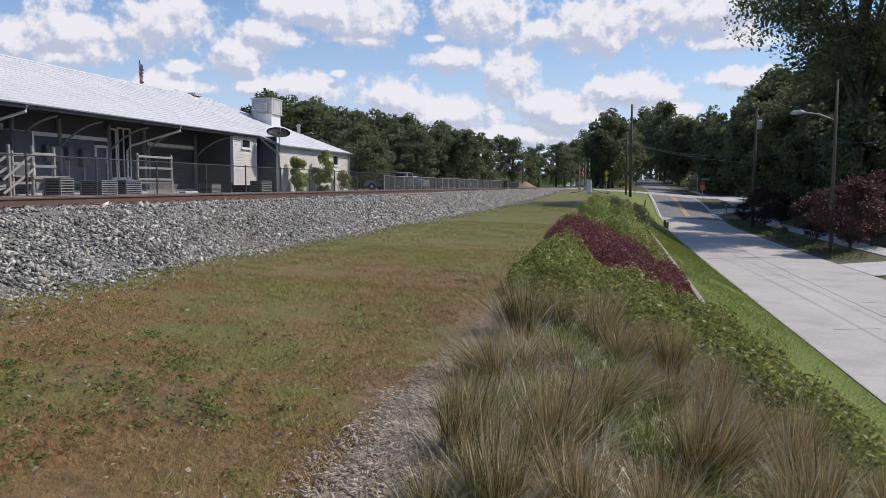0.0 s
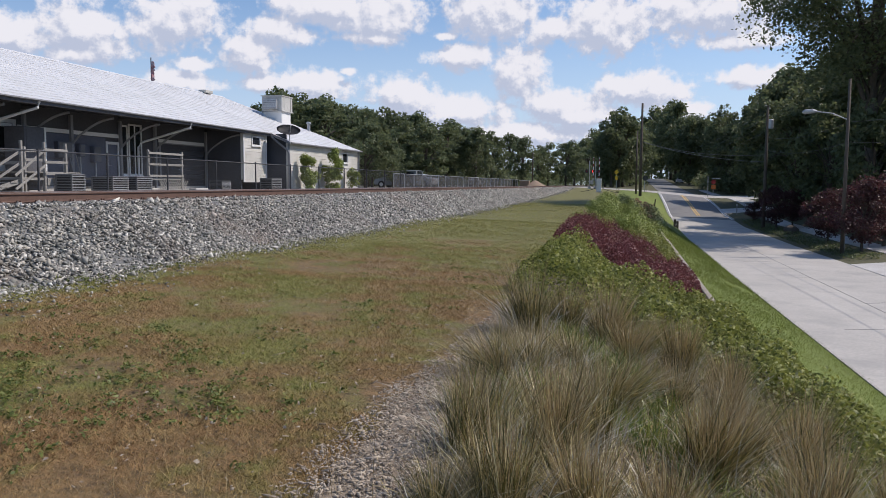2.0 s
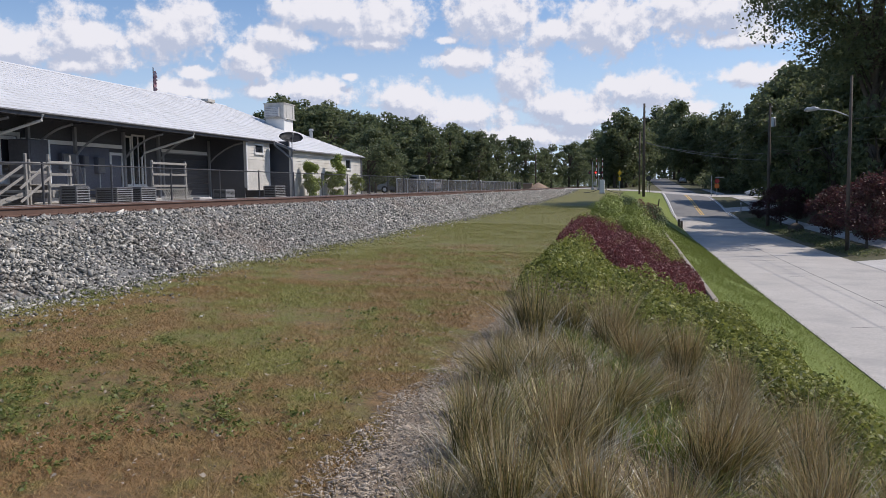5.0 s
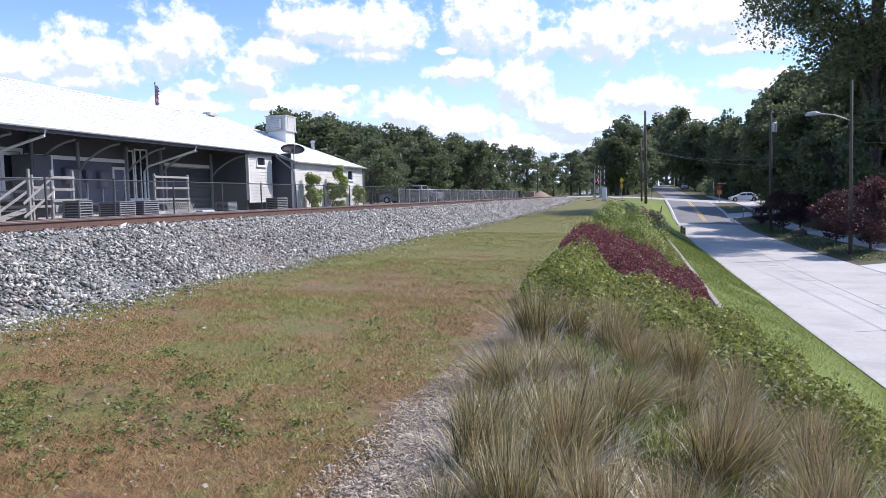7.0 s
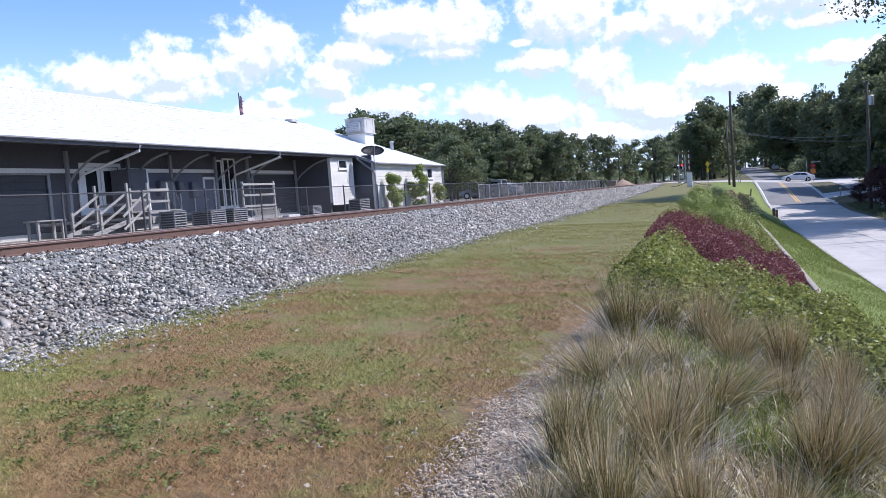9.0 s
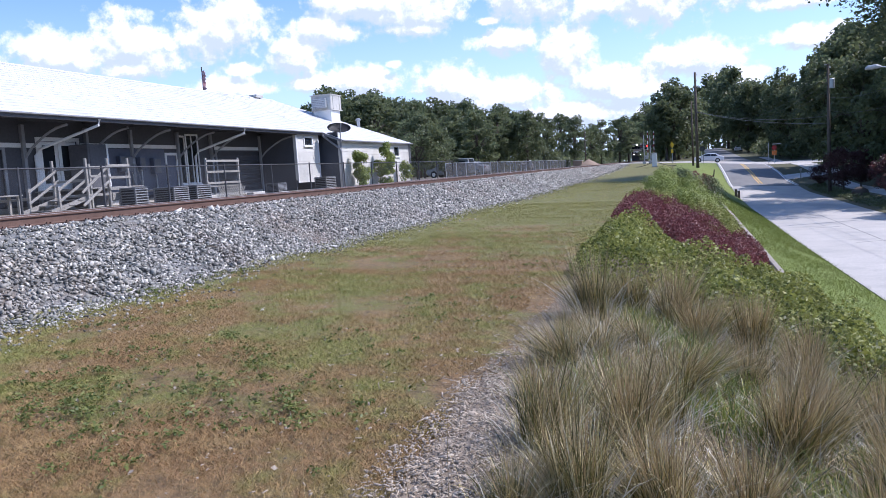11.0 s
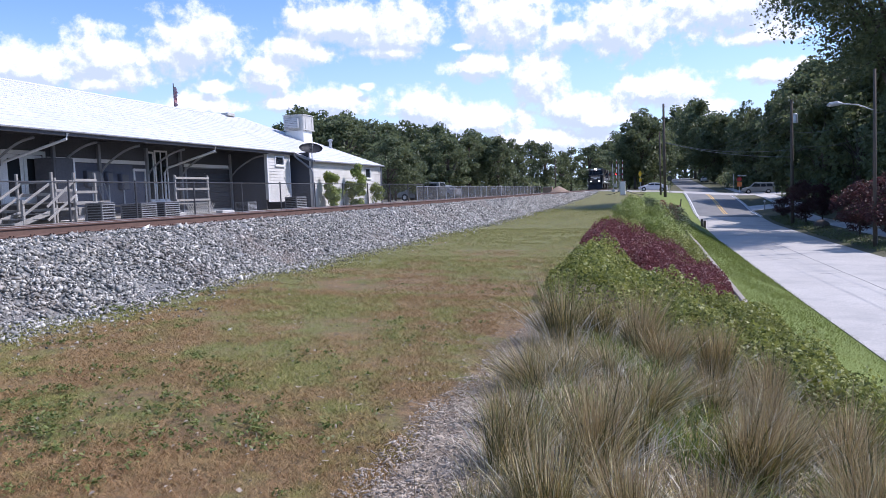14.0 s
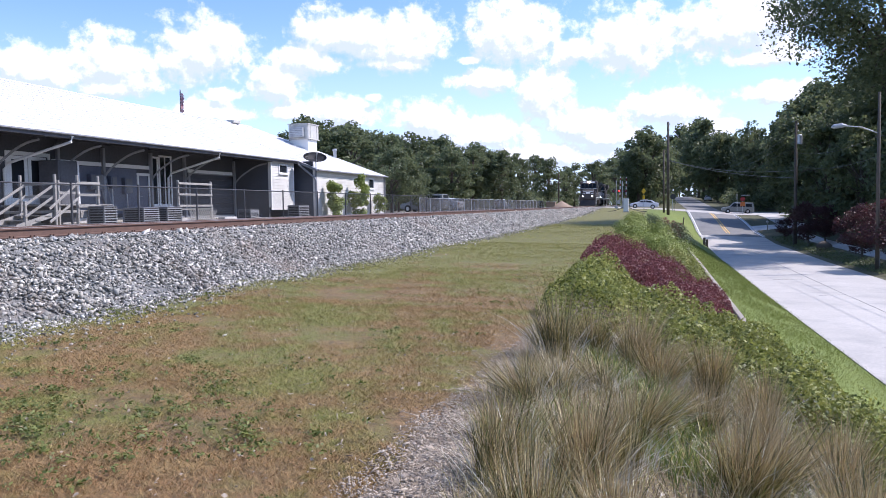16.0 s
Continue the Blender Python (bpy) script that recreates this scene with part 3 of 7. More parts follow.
def sheet(name, xs, ys, lift, material, kind="structure", label="", category="", thick=0.0):
    """A strip that follows the ground, raised by lift."""
    bm = B()
    grid = [[bm.verts.new((x, y, g(x, y) + lift)) for x in xs] for y in ys]
    for a, b in zip(grid, grid[1:]):
        for k in range(len(xs) - 1):
            bm.faces.new((a[k], a[k + 1], b[k + 1], b[k]))
    if thick:
        low = [[bm.verts.new((x, y, g(x, y) + lift - thick)) for x in (xs[0], xs[-1])] for y in ys]
        for j in range(len(ys) - 1):
            bm.faces.new((grid[j][0], grid[j + 1][0], low[j + 1][0], low[j][0]))
            bm.faces.new((grid[j + 1][-1], grid[j][-1], low[j][1], low[j + 1][1]))
    ob = part(name, bm, material, None)
    return tagged(ob, label, category, "", kind)

# ---- ground, roads, ballast and track ----
def make_ground():
    xs = [-3000, -400, -120, -60, -40, -30, -24, -18, -16.5, -15.2, -14, -12, -10, -8.2, -7, -6, -5, -4, -3, -2, -1.5, -1, -0.3, 0.4, 1.1, 1.8, 2.6, 3.4, 4.2,
          5, 7, 9, 12, 13, 14.5, 15.7, 17, 20, 25, 30, 45, 60, 120, 400, 3000]
    bm = B()
    grid = []
    for y in Y_NEAR:
        row = []
        for x in xs:
            z = g(x, y)
            if -7.5 < x < 4.5 and -10 < y < 110:
                z += 0.035 * noise.noise((x * 0.45, y * 0.45, 3.1)) + 0.02 * noise.noise((x * 1.3, y * 1.3, 9.0))
            row.append(bm.verts.new((x, y, z)))
        grid.append(row)
    for j, (a, b) in enumerate(zip(grid, grid[1:])):
        for k in range(len(xs) - 1):
            f = bm.faces.new((a[k], a[k + 1], b[k + 1], b[k]))
            x, y = (xs[k] + xs[k + 1]) / 2, (Y_NEAR[j] + Y_NEAR[j + 1]) / 2
            f.material_index = (0 if -9 < x < -1.2 else 1 if -1.2 < x < 1.8 and y < 62 else 2 if -1.2 < x < 5 else 3 if x < -9 else 4)
            if y > 142:
                f.material_index = 4
            f.smooth = True
    ob = part("ground", bm, M["lawn"], None)
    for key in ("soil", "verge", "yard", "woodland"):
        ob.data.materials.append(M[key])
    tagged(ob, "sloping ground with burnt lawn, planting bed, green verge and yard", "ground", "", "structure")


def make_roads():
    near = list(range(-60, -20, 10)) + [y for y in Y_NEAR if -20 <= y <= 93]
    far = [y for y in Y_NEAR if 93 <= y <= 128]
    beyond = [y for y in Y_NEAR if 140 <= y <= 400]
    xs = [5.0, 7.0, 9.0, 12.0]
    road = sheet("road", xs, near, 0.03, M["concrete_road"], label="pale worn concrete street with tar-sealed joints", category="road", thick=0.15)
    sheet("road_asphalt", xs, far, 0.03, M["asphalt"], label="grey asphalt street climbing to the crossing", category="road", thick=0.15)
    sheet("road_beyond", [5.6, 7, 9, 11.4], beyond, 0.03, M["asphalt"], label="grey street rising beyond the crossing", category="road", thick=0.1)
    cross = [-60, -30, -18, -15.2, -14, -12.9, -9.6, -8.2, -2, -1, 1.8, 5, 7, 9, 12, 14.5, 17, 30, 60, 120]
    sheet("road_cross", cross, list(range(128, 141)), 0.035, M["concrete_road"], label="pale cross street over the railway", category="road", thick=0.1)
    # edge lines and the double yellow line, on the asphalt
    for name, x, w, key, words in (("edge_line", 5.12, 0.13, "white_line", "white edge line"), ("edge_line", 11.85, 0.14, "white_line", "white edge line"),
                                   ("centre_line", 8.28, 0.13, "yellow_line", "yellow centre line"), ("centre_line", 8.58, 0.13, "yellow_line", "yellow centre line")):
        stretch = [y for y in far if y >= (90 if x < 6 else 94 if name == "edge_line" else 97)]
        sheet(name, [x, x + w], stretch, 0.036, M[key], label=words + " painted on the asphalt", category="road marking", thick=0.004)
    # tar joints of the concrete slabs: two long ones and a few across
    for x in (8.4,):
        bm = B()
        pts = [(x + 0.04 * noise.noise((y * 0.2, x, 0)), y) for y in range(14, 62, 2)]
        for (xa, ya), (xb, yb) in zip(pts, pts[1:]):
            beam(bm, (xa, ya, g(xa, ya) + 0.032), (xb, yb, g(xb, yb) + 0.032), 0.028, 0.006)
        part("tar_joint", bm, M["asphalt"], road)
    for y, x0, x1 in ((38, 7.2, 8.4), (46, 6.4, 8.0), (30, 8.4, 9.4), (24, 6.2, 7.6)):
        part("tar_joint", beam(B(), (x0, y, g(x0, y) + 0.032), (x1, y + 0.5, g(x1, y + 0.5) + 0.032), 0.03, 0.006), M["asphalt"], road)
    # driveways and the sidewalk on the far side of the street
    sheet("driveway", [12.0, 13, 14.5, 17, 22], list(range(40, 47)), 0.05, M["concrete"], label="pale concrete driveway apron meeting the street", category="driveway", thick=0.1)
    sheet("driveway", [12.0, 13, 14.5, 17, 20], list(range(103, 109)), 0.05, M["concrete"], label="pale concrete driveway apron near the crossing", category="driveway", thick=0.1)
    sheet("driveway", [15.5, 17, 18.2], list(range(109, 129)), 0.045, M["concrete"], label="pale concrete walk beside the cross street", category="path", thick=0.1)
    for y0, y1 in ((47, 62), (62.04, 78), (78.04, 94)):
        sheet("pavement", [15.2, 16.6], list(np.linspace(y0, y1, 8)), 0.05, M["concrete"], label="narrow concrete sidewalk under the street trees", category="sidewalk", thick=0.1)
    sheet("pavement", [14.4, 16.0], list(range(142, 170, 4)), 0.05, M["concrete"], label="pale sidewalk beyond the cross street", category="sidewalk", thick=0.1)
    # kerb on the right of the climb, and the pale one on the left
    for x, ys in ((12.08, range(94, 128)), (4.9, range(90, 128))):
        bm = B()
        ys = list(ys)
        for a, b in zip(ys, ys[1:]):
            beam(bm, (x, a, g(x, a) + 0.05), (x, b, g(x, b) + 0.03), 0.13, 0.16)
        tagged(part("kerb", bm, M["concrete"], None), "pale concrete kerb along the asphalt", "kerb", "", "structure")


def make_ballast():
    ys = list(range(-60, 127, 1)) + list(range(142, 420, 6))
    for lo, hi in ((-60, 128), (141, 420)):
        rows = [y for y in ys if lo <= y <= hi]
        bm = B()
        grid = []
        for y in rows:
            foot = g(-8.2, y)
            out = 0.22 * noise.noise((y * 0.35, 2.0, 0)) + 0.1 * noise.noise((y * 1.1, 7.0, 0))
            top = 1.235
            prof = [(-14.9, g(-14.9, y) - 0.05), (-14.0, 1.18), (-13.2, top), (-12.0, top - 0.02), (-10.2, top), (-9.75, top - 0.04),
                    (-9.2, top - 0.04 - 0.36 * (top - foot)), (-8.7, foot + 0.30 * (top - foot)), (-8.25 + out, foot + 0.04), (-7.95 + out, foot - 0.06)]
            grid.append([bm.verts.new((x, y, z + (0.03 * noise.noise((x * 2, y * 2, 0)) if 3 < i < 9 else 0))) for i, (x, z) in enumerate(prof)])
        for a, b in zip(grid, grid[1:]):
            for k in range(len(a) - 1):
                bm.faces.new((a[k], a[k + 1], b[k + 1], b[k]))
        tagged(part("ballast_bank", bm, M["ballast"], None, smooth=True), "bank of crushed grey stone under the railway", "ballast", "", "structure")


def make_stones():
    """Loose crushed stone over the bank: angular eight-sided lumps."""
    r = np.random.default_rng(3)
    pts = []
    for y0, y1, per, size in ((6, 24, 440, 0.034), (24, 45, 220, 0.043), (45, 75, 130, 0.052), (75, 118, 50, 0.07)):
        k = int((y1 - y0) * 3.0 * per)
        y, f = r.uniform(y0, y1, k), r.uniform(0, 1, k)
        foot = ground(np.full(k, -8.2), y)
        # across the bank: from the track's edge, over the shoulder, down the slope to a straggling foot
        x = np.interp(f, [0, 0.28, 0.42, 0.97, 1.0], [-10.55, -9.75, -9.35, -8.15, -7.7])
        sl = np.clip((-9.75 - x) / (-9.75 + 8.2), 0, 1)
        z = np.where(x < -9.75, 1.225, 1.195 + (foot + 0.03 - 1.195) * np.clip(sl, 0, 1))
        wob = np.array([0.22 * noise.noise((v * 0.35, 2.0, 0)) + 0.1 * noise.noise((v * 1.1, 7.0, 0)) for v in y])
        x = x + wob * np.clip(sl, 0, 1)
        pts.append(np.c_[x, y, z + r.normal(0, 0.012, k), size * r.lognormal(0, 0.33, k)])
    pts = np.concatenate(pts)
    k = len(pts)
    # a few thrown further down into the grass
    stray = r.random(k) < 0.07
    pts[stray, 0] = np.maximum(pts[stray, 0], -8.05) + r.exponential(0.30, stray.sum())
    pts[stray, 2] = ground(pts[stray, 0], pts[stray, 1]) + 0.012
    pts[stray, 3] *= 0.62
    # grey fines washed out from the foot of the bank
    n = 15000
    y = 6 + 44 * r.random(n) ** 1.6
    x = -8.1 + r.exponential(0.22, n) * np.interp(y, [6, 20, 50], [1.5, 1.1, 0.8]) + 0.12 * np.sin(y * 0.9)
    pts = np.concatenate([pts, np.c_[x, y, ground(x, y) + 0.02, r.lognormal(-4.1, 0.4, n) * np.interp(y, [6, 50], [1.0, 2.2])]])
    k = len(pts)
    low = np.array([(1, 0, 0), (0, 1, 0), (-1, 0, 0), (0, -1, 0), (0, 0, 1), (0, 0, -1)], float)
    v = low[None] * r.uniform(0.6, 1.35, (k, 6, 1)) + r.normal(0, 0.18, (k, 6, 3))
    q = r.normal(size=(k, 4)) * [1.0, 0.32, 0.32, 1.0]
    q /= np.linalg.norm(q, axis=1)[:, None]
    w, a, b, c = q.T
    rot = np.stack([1 - 2 * (b * b + c * c), 2 * (a * b - c * w), 2 * (a * c + b * w), 2 * (a * b + c * w), 1 - 2 * (a * a + c * c), 2 * (b * c - a * w),
                    2 * (a * c - b * w), 2 * (b * c + a * w), 1 - 2 * (a * a + b * b)], -1).reshape(k, 3, 3)
    v = np.einsum("kij,knj->kni", rot, v * [1.05, 0.85, 0.52]) * pts[:, None, 3:4] + pts[:, None, :3]
    tri = np.array([0, 1, 4, 1, 2, 4, 2, 3, 4, 3, 0, 4, 1, 0, 5, 2, 1, 5, 3, 2, 5, 0, 3, 5])
    me = raw_mesh("ballast_stones", v.reshape(-1, 3), np.full(8 * k, 3), (np.arange(k)[:, None] * 6 + tri[None]).ravel(), M["stone"])
    tagged(new("ballast_stones", me), "crushed grey and white ballast stones on the bank", "ballast", "", "stuff")


def make_track():
    track = thing("railway_track", (-11.45, 0, 1.2), "single railway track with rusty brown rails on ties", "railway track", kind="structure")
    prof = [(-0.07, 1.262), (-0.07, 1.275), (-0.012, 1.292), (-0.010, 1.392), (-0.036, 1.402), (-0.036, 1.430), (0.036, 1.430), (0.036, 1.402), (0.010, 1.392), (0.012, 1.292), (0.07, 1.275), (0.07, 1.262)]
    for x in (-10.73, -12.17):
        rail = part("rail", prism(B(), [(x + a, b) for a, b in prof], "y", -60, 420), M["rail"], track, "rust-brown steel rail")
        part("rail_head", prism(B(), [(x - 0.030, 1.4305), (x - 0.026, 1.436), (x + 0.026, 1.436), (x + 0.030, 1.4305)], "y", -60, 420), M["rail_top"], rail, "bright worn running surface")
    tie = None
    for i in range(290):
        y = -8 + i * 0.46
        m = Matrix.Translation((0, y, 0))
        if tie is None:
            tie = part("tie", box(B(), -12.75, -10.15, -0.11, 0.11, 1.05, 1.255), M["tie"], track, bevel=0.012)
            tie.location.y = y
        else:
            t = new("tie", tie.data)
            t.parent = track
            t.location.y = y
    plate = None
    for i in range(150):
        y = -8 + i * 0.46
        if plate is None:
            bm = box(B(), -10.86, -10.60, -0.09, 0.09, 1.256, 1.268)
            for dx in (-0.10, 0.10):
                box(bm, -10.73 + dx - 0.015, -10.73 + dx + 0.015, -0.05, -0.02, 1.268, 1.30)
                box(bm, -10.73 + dx - 0.015, -10.73 + dx + 0.015, 0.03, 0.06, 1.268, 1.295)
            plate = part("tie_plate", bm, M["rail"], track)
            plate.location.y = y
        else:
            t = new("tie_plate", plate.data)
            t.parent = track
            t.location.y = y


make_ground()
make_roads()
make_ballast()
make_track()
make_stones()

# ---- trees ----
def crown_points(r, count, height, radius, base, clumps, lean=(0, 0), flat=1.0):
    """Leaf places of a crown: clumps spread through an uneven egg, denser near the outside."""
    out = []
    mids = []
    for _ in range(clumps):
        u = r.normal(size=3)
        u /= np.linalg.norm(u)
        rad = r.uniform(0.35, 1.0) ** 0.6
        h = (u[2] * rad + 1) / 2
        wide = (math.sin(math.pi * min(max(0.22 + 0.70 * h, 0), 1)) ** 0.7) * flat
        mids.append((u[0] * rad * radius * wide * r.uniform(0.75, 1.2) + lean[0] * h, u[1] * rad * radius * wide * r.uniform(0.75, 1.2) + lean[1] * h,
                     base + h * (height - base)))
    per = count // clumps
    for m in mids:
        s = radius * r.uniform(0.15, 0.29)
        u = r.normal(size=(per, 3))
        u /= np.linalg.norm(u, axis=1)[:, None]
        d = s * r.uniform(0.25, 1.1, (per, 1)) ** 0.5
        out.append(np.array(m) + u * d * [1.15, 1.15, 0.75])
    return np.concatenate(out), mids


def make_tree(name, height, radius, base, material, seed, label, category="tree", count=5200, clumps=52, leaf=0.42, trunk=0.28, aspect=0.6):
    r = np.random.default_rng(seed)
    at, mids = crown_points(r, count, height, radius, base, clumps)
    tree = thing(name, (0, 0, 0), label, category)
    bm = B()
    tall = height * 0.78
    bend = r.normal(0, 0.02 * height, 2)
    spine = [Vector((bend[0] * f * f, bend[1] * f * f, tall * f)) for f in (-0.03, 0.06, 0.25, 0.5, 0.75, 1.0)]
    tube(bm, spine, [trunk * k for k in (1.5, 1.1, 0.9, 0.65, 0.42, 0.15)], 9)
    for m in mids[: min(len(mids), 22)]:
        f = r.uniform(0.28, 0.7)
        a = Vector((bend[0] * f * f, bend[1] * f * f, tall * f))
        b = Vector(m)
        mid = (a + b) / 2 + Vector((0, 0, 0.06 * height))
        tube(bm, [a, mid, b], [trunk * 0.42, trunk * 0.24, trunk * 0.07], 5, caps=False)
    part("trunk", bm, M["bark"], tree, "bare tapered trunk with limbs", smooth=True)
    crown = new("crown", leaves("crown", at, leaf, material, 0.5, aspect, seed))
    crown.parent = tree
    return tree


def put(tree, x, y, scale, turn, tall=1.0, sink=0.1):
    own = tree.matrix_basis.to_scale()
    return copy_thing(tree, Matrix.Translation((x, y, g(x, y) - sink)) @ Matrix.Rotation(turn, 4, "Z") @ Matrix.Diagonal((scale / own.x, scale / own.y, scale * tall / own.z, 1)))


def settle(tree, x, y, scale=1.0, turn=0.0, tall=1.0, sink=0.1):
    """Moves the first of a kind to its own place."""
    tree.matrix_basis = Matrix.Translation((x, y, g(x, y) - sink)) @ Matrix.Rotation(turn, 4, "Z") @ Matrix.Diagonal((scale, scale, scale * tall, 1))


def make_trees():
    r = np.random.default_rng(21)
    oak = [make_tree("oak_tree", 14, 4.6, 0.9, M["leaf_oak"], 30 + i, "tall leafy green oak in the tree line", count=4400, clumps=58, leaf=0.54) for i in range(4)]
    dark = [make_tree("shade_tree", 17, 5.6, 0.6, M["leaf_dark"], 50 + i, "tall dark broadleaf tree in the shaded wood", count=4900, clumps=66, leaf=0.65) for i in range(4)]
    used = set()

    def grow(kinds, k, x, y, h, turn, wide=1.0, full=14.0):
        s = h / full
        t = kinds[k % len(kinds)]
        m = (x, y, s * wide, turn, 1 / wide)
        if t.name in used:
            return put(t, *m)
        used.add(t.name)
        settle(t, *m)
        return t

    # beyond the depot and the yard: x, y, height
    west = [
            (-49.1, 104.3, 10.4), (-43.0, 97.3, 9.6), (-39.6, 98.0, 10.1), (-37.8, 105.1, 10.1), (-36.2, 108.9, 8.4), (-30.3, 103.7, 7.6), (-26.2, 100.9, 7.2), (-25.6, 110.3, 8.6),
            (-21.4, 111.0, 7.4), (-53.7, 116.8, 12.5), (-49.6, 119.2, 12.7), (-46.2, 121.6, 11.6), (-42.2, 120.7, 10.8), (-38.4, 124.0, 11.0), (-36.4, 130.1, 11.1), (-28.9, 124.1, 8.4),
            (-27.0, 132.1, 8.7), (-22.4, 130.5, 8.0)]
    west_far = [
            (-16.9, 128.0, 7.1), (-16.8, 169.9, 8.4), (-72.7, 154.6, 17.4), (-66.8, 155.9, 16.2), (-59.1, 154.4, 14.4), (-53.3, 157.4, 13.8), (-49.2, 158.1, 12.5), (-42.2, 157.0, 12.4),
            (-34.4, 154.8, 11.5), (-31.0, 157.1, 10.3), (-24.6, 166.8, 9.6), (-17.2, 156.1, 6.9), (-15.4, 203.1, 10.1), (-15.5, 239.1, 11.0), (-25.3, 448.6, 21.1), (-19.7, 450.1, 23.9),
            (-15.4, 461.7, 28.0), (-15.1, 306.5, 16.1)]
    for i, (x, y, h) in enumerate(west + west_far):
        grow(oak, i, x, y, h * 1.22, r.uniform(0, 6.28), r.uniform(0.95, 1.2))
    # the big trees between the railway and the street, past the crossing
    for i, (x, y, h) in enumerate([(-1.6, 160, 14.3), (0.8, 171, 12.2), (-3.0, 172, 11.4), (1.6, 186, 13), (2.4, 210, 14), (-4.4, 166, 8.0), (-3.0, 158, 12.2), (-0.8, 164, 13.8)]):
        grow(oak, i + 1, x, y, h * 1.16, r.uniform(0, 6.28), 0.9)
    # the wood on the street's far side
    east = [
            (13.0, 268.0, 29.0), (13.0, 246.0, 27.0), (13.2, 225.5, 24.4), (13.4, 325.0, 36.0), (14.1, 215.8, 20.9), (15.1, 200.4, 19.0), (18.4, 199.3, 17.9), (18.4, 149.9, 14.7),
            (18.5, 117.5, 13.4), (20.8, 111.6, 12.8), (24.5, 112.1, 14.2), (28.0, 112.7, 16.8), (29.2, 107.9, 16.9), (32.4, 107.8, 18.3), (39.0, 117.2, 20.2), (40.5, 113.2, 19.4),
            (18.5, 216.5, 18.7), (18.5, 167.8, 16.7), (21.8, 154.0, 18.2), (25.6, 151.9, 18.9), (29.8, 153.4, 20.5), (34.2, 148.0, 22.4)]
    east_far = [
            (40.0, 157.0, 25.1), (44.6, 157.8, 27.1), (48.0, 154.5, 28.2), (52.3, 154.8, 29.2), (54.4, 148.9, 27.5), (18.5, 203.9, 21.3), (20.3, 171.6, 20.2), (25.1, 164.0, 21.1),
            (30.3, 171.3, 21.6), (35.4, 169.5, 24.3), (42.0, 178.0, 27.7), (45.0, 169.2, 28.9), (48.5, 167.6, 28.2), (53.9, 170.4, 32.7), (58.5, 172.0, 32.6), (18.4, 150.1, 14.8),
            (18.5, 114.5, 12.5), (18.5, 94.0, 12.5), (18.7, 79.6, 10.5), (22.9, 83.4, 12.8), (26.0, 83.4, 13.3), (28.6, 84.1, 14.7), (36.0, 66.0, 21.0), (31.0, 76.0, 17.0), (38.0, 92.0, 21.0), (46.0, 120.0, 24.0), (32.0, 66.0, 16.5), (35.0, 58.0, 18.0), (32.5, 75.0, 17.0), (40.0, 62.0, 21.0), (18.6, 66.0, 9.5), (22.5, 64.0, 10.5), (24.0, 90.0, 15.0), (21.0, 98.0, 14.0), (27.0, 97.0, 17.0), (33.0, 80.0, 19.0), (24.5, 87.0, 17.5), (28.5, 93.0, 20.0), (22.4, 80.0, 11.5), (8.4, 428.0, 22.0), (4.0, 432.0, 22.0), (12.6, 420.0, 24.0)]
    for i, (x, y, h) in enumerate(east + east_far):
        grow(dark, i, x, y, h * (0.90 if x < 0.155 * y else 1.13), r.uniform(0, 6.28), r.uniform(0.8, 1.0), 17.0)
    # the broad old tree whose boughs reach over the street
    old = make_tree("old_oak", 31, 9.9, 12.0, M["leaf_dark"], 77, "huge old oak with boughs reaching over the street", count=46000, clumps=190, leaf=0.34, trunk=0.55)
    settle(old, 20.2, 73.0, turn=2.0)
    # bushy tree at the depot's end, and shrubs along its wall and the yard fence
    bushy = make_tree("yard_tree", 6.2, 2.9, 0.6, M["leaf_oak"], 91, "bushy green tree beside the depot's end wall", count=6000, clumps=44, leaf=0.26, trunk=0.12)
    settle(bushy, -24.0, 69.5, 1.0, 0.3)
    put(bushy, -26.5, 79, 0.95, 2.2)
    put(bushy, -23.0, 75.0, 0.72, 4.0)
    put(bushy, -30, 88, 1.0, 1.1)
    put(bushy, -29, 101, 0.9, 5.1)
    # purple-leaved street trees
    plum = make_tree("plum_tree", 4.6, 2.5, 0.9, M["leaf_plum"], 95, "purple-leaved plum tree at the street's edge", count=6500, clumps=46, leaf=0.17, trunk=0.09)
    settle(plum, 14.3, 52.5, 1.0, 0.5)
    put(plum, 16.4, 55.5, 1.05, 2.5)
    put(plum, 14.0, 59.5, 0.85, 3.3)
    put(plum, 14.0, 79.0, 0.88, 4.0)
    put(plum, 16.0, 82.0, 0.8, 1.0)
    put(plum, 17.8, 62.0, 0.95, 1.7)
    put(plum, 13.6, 90.0, 0.5, 1.7)


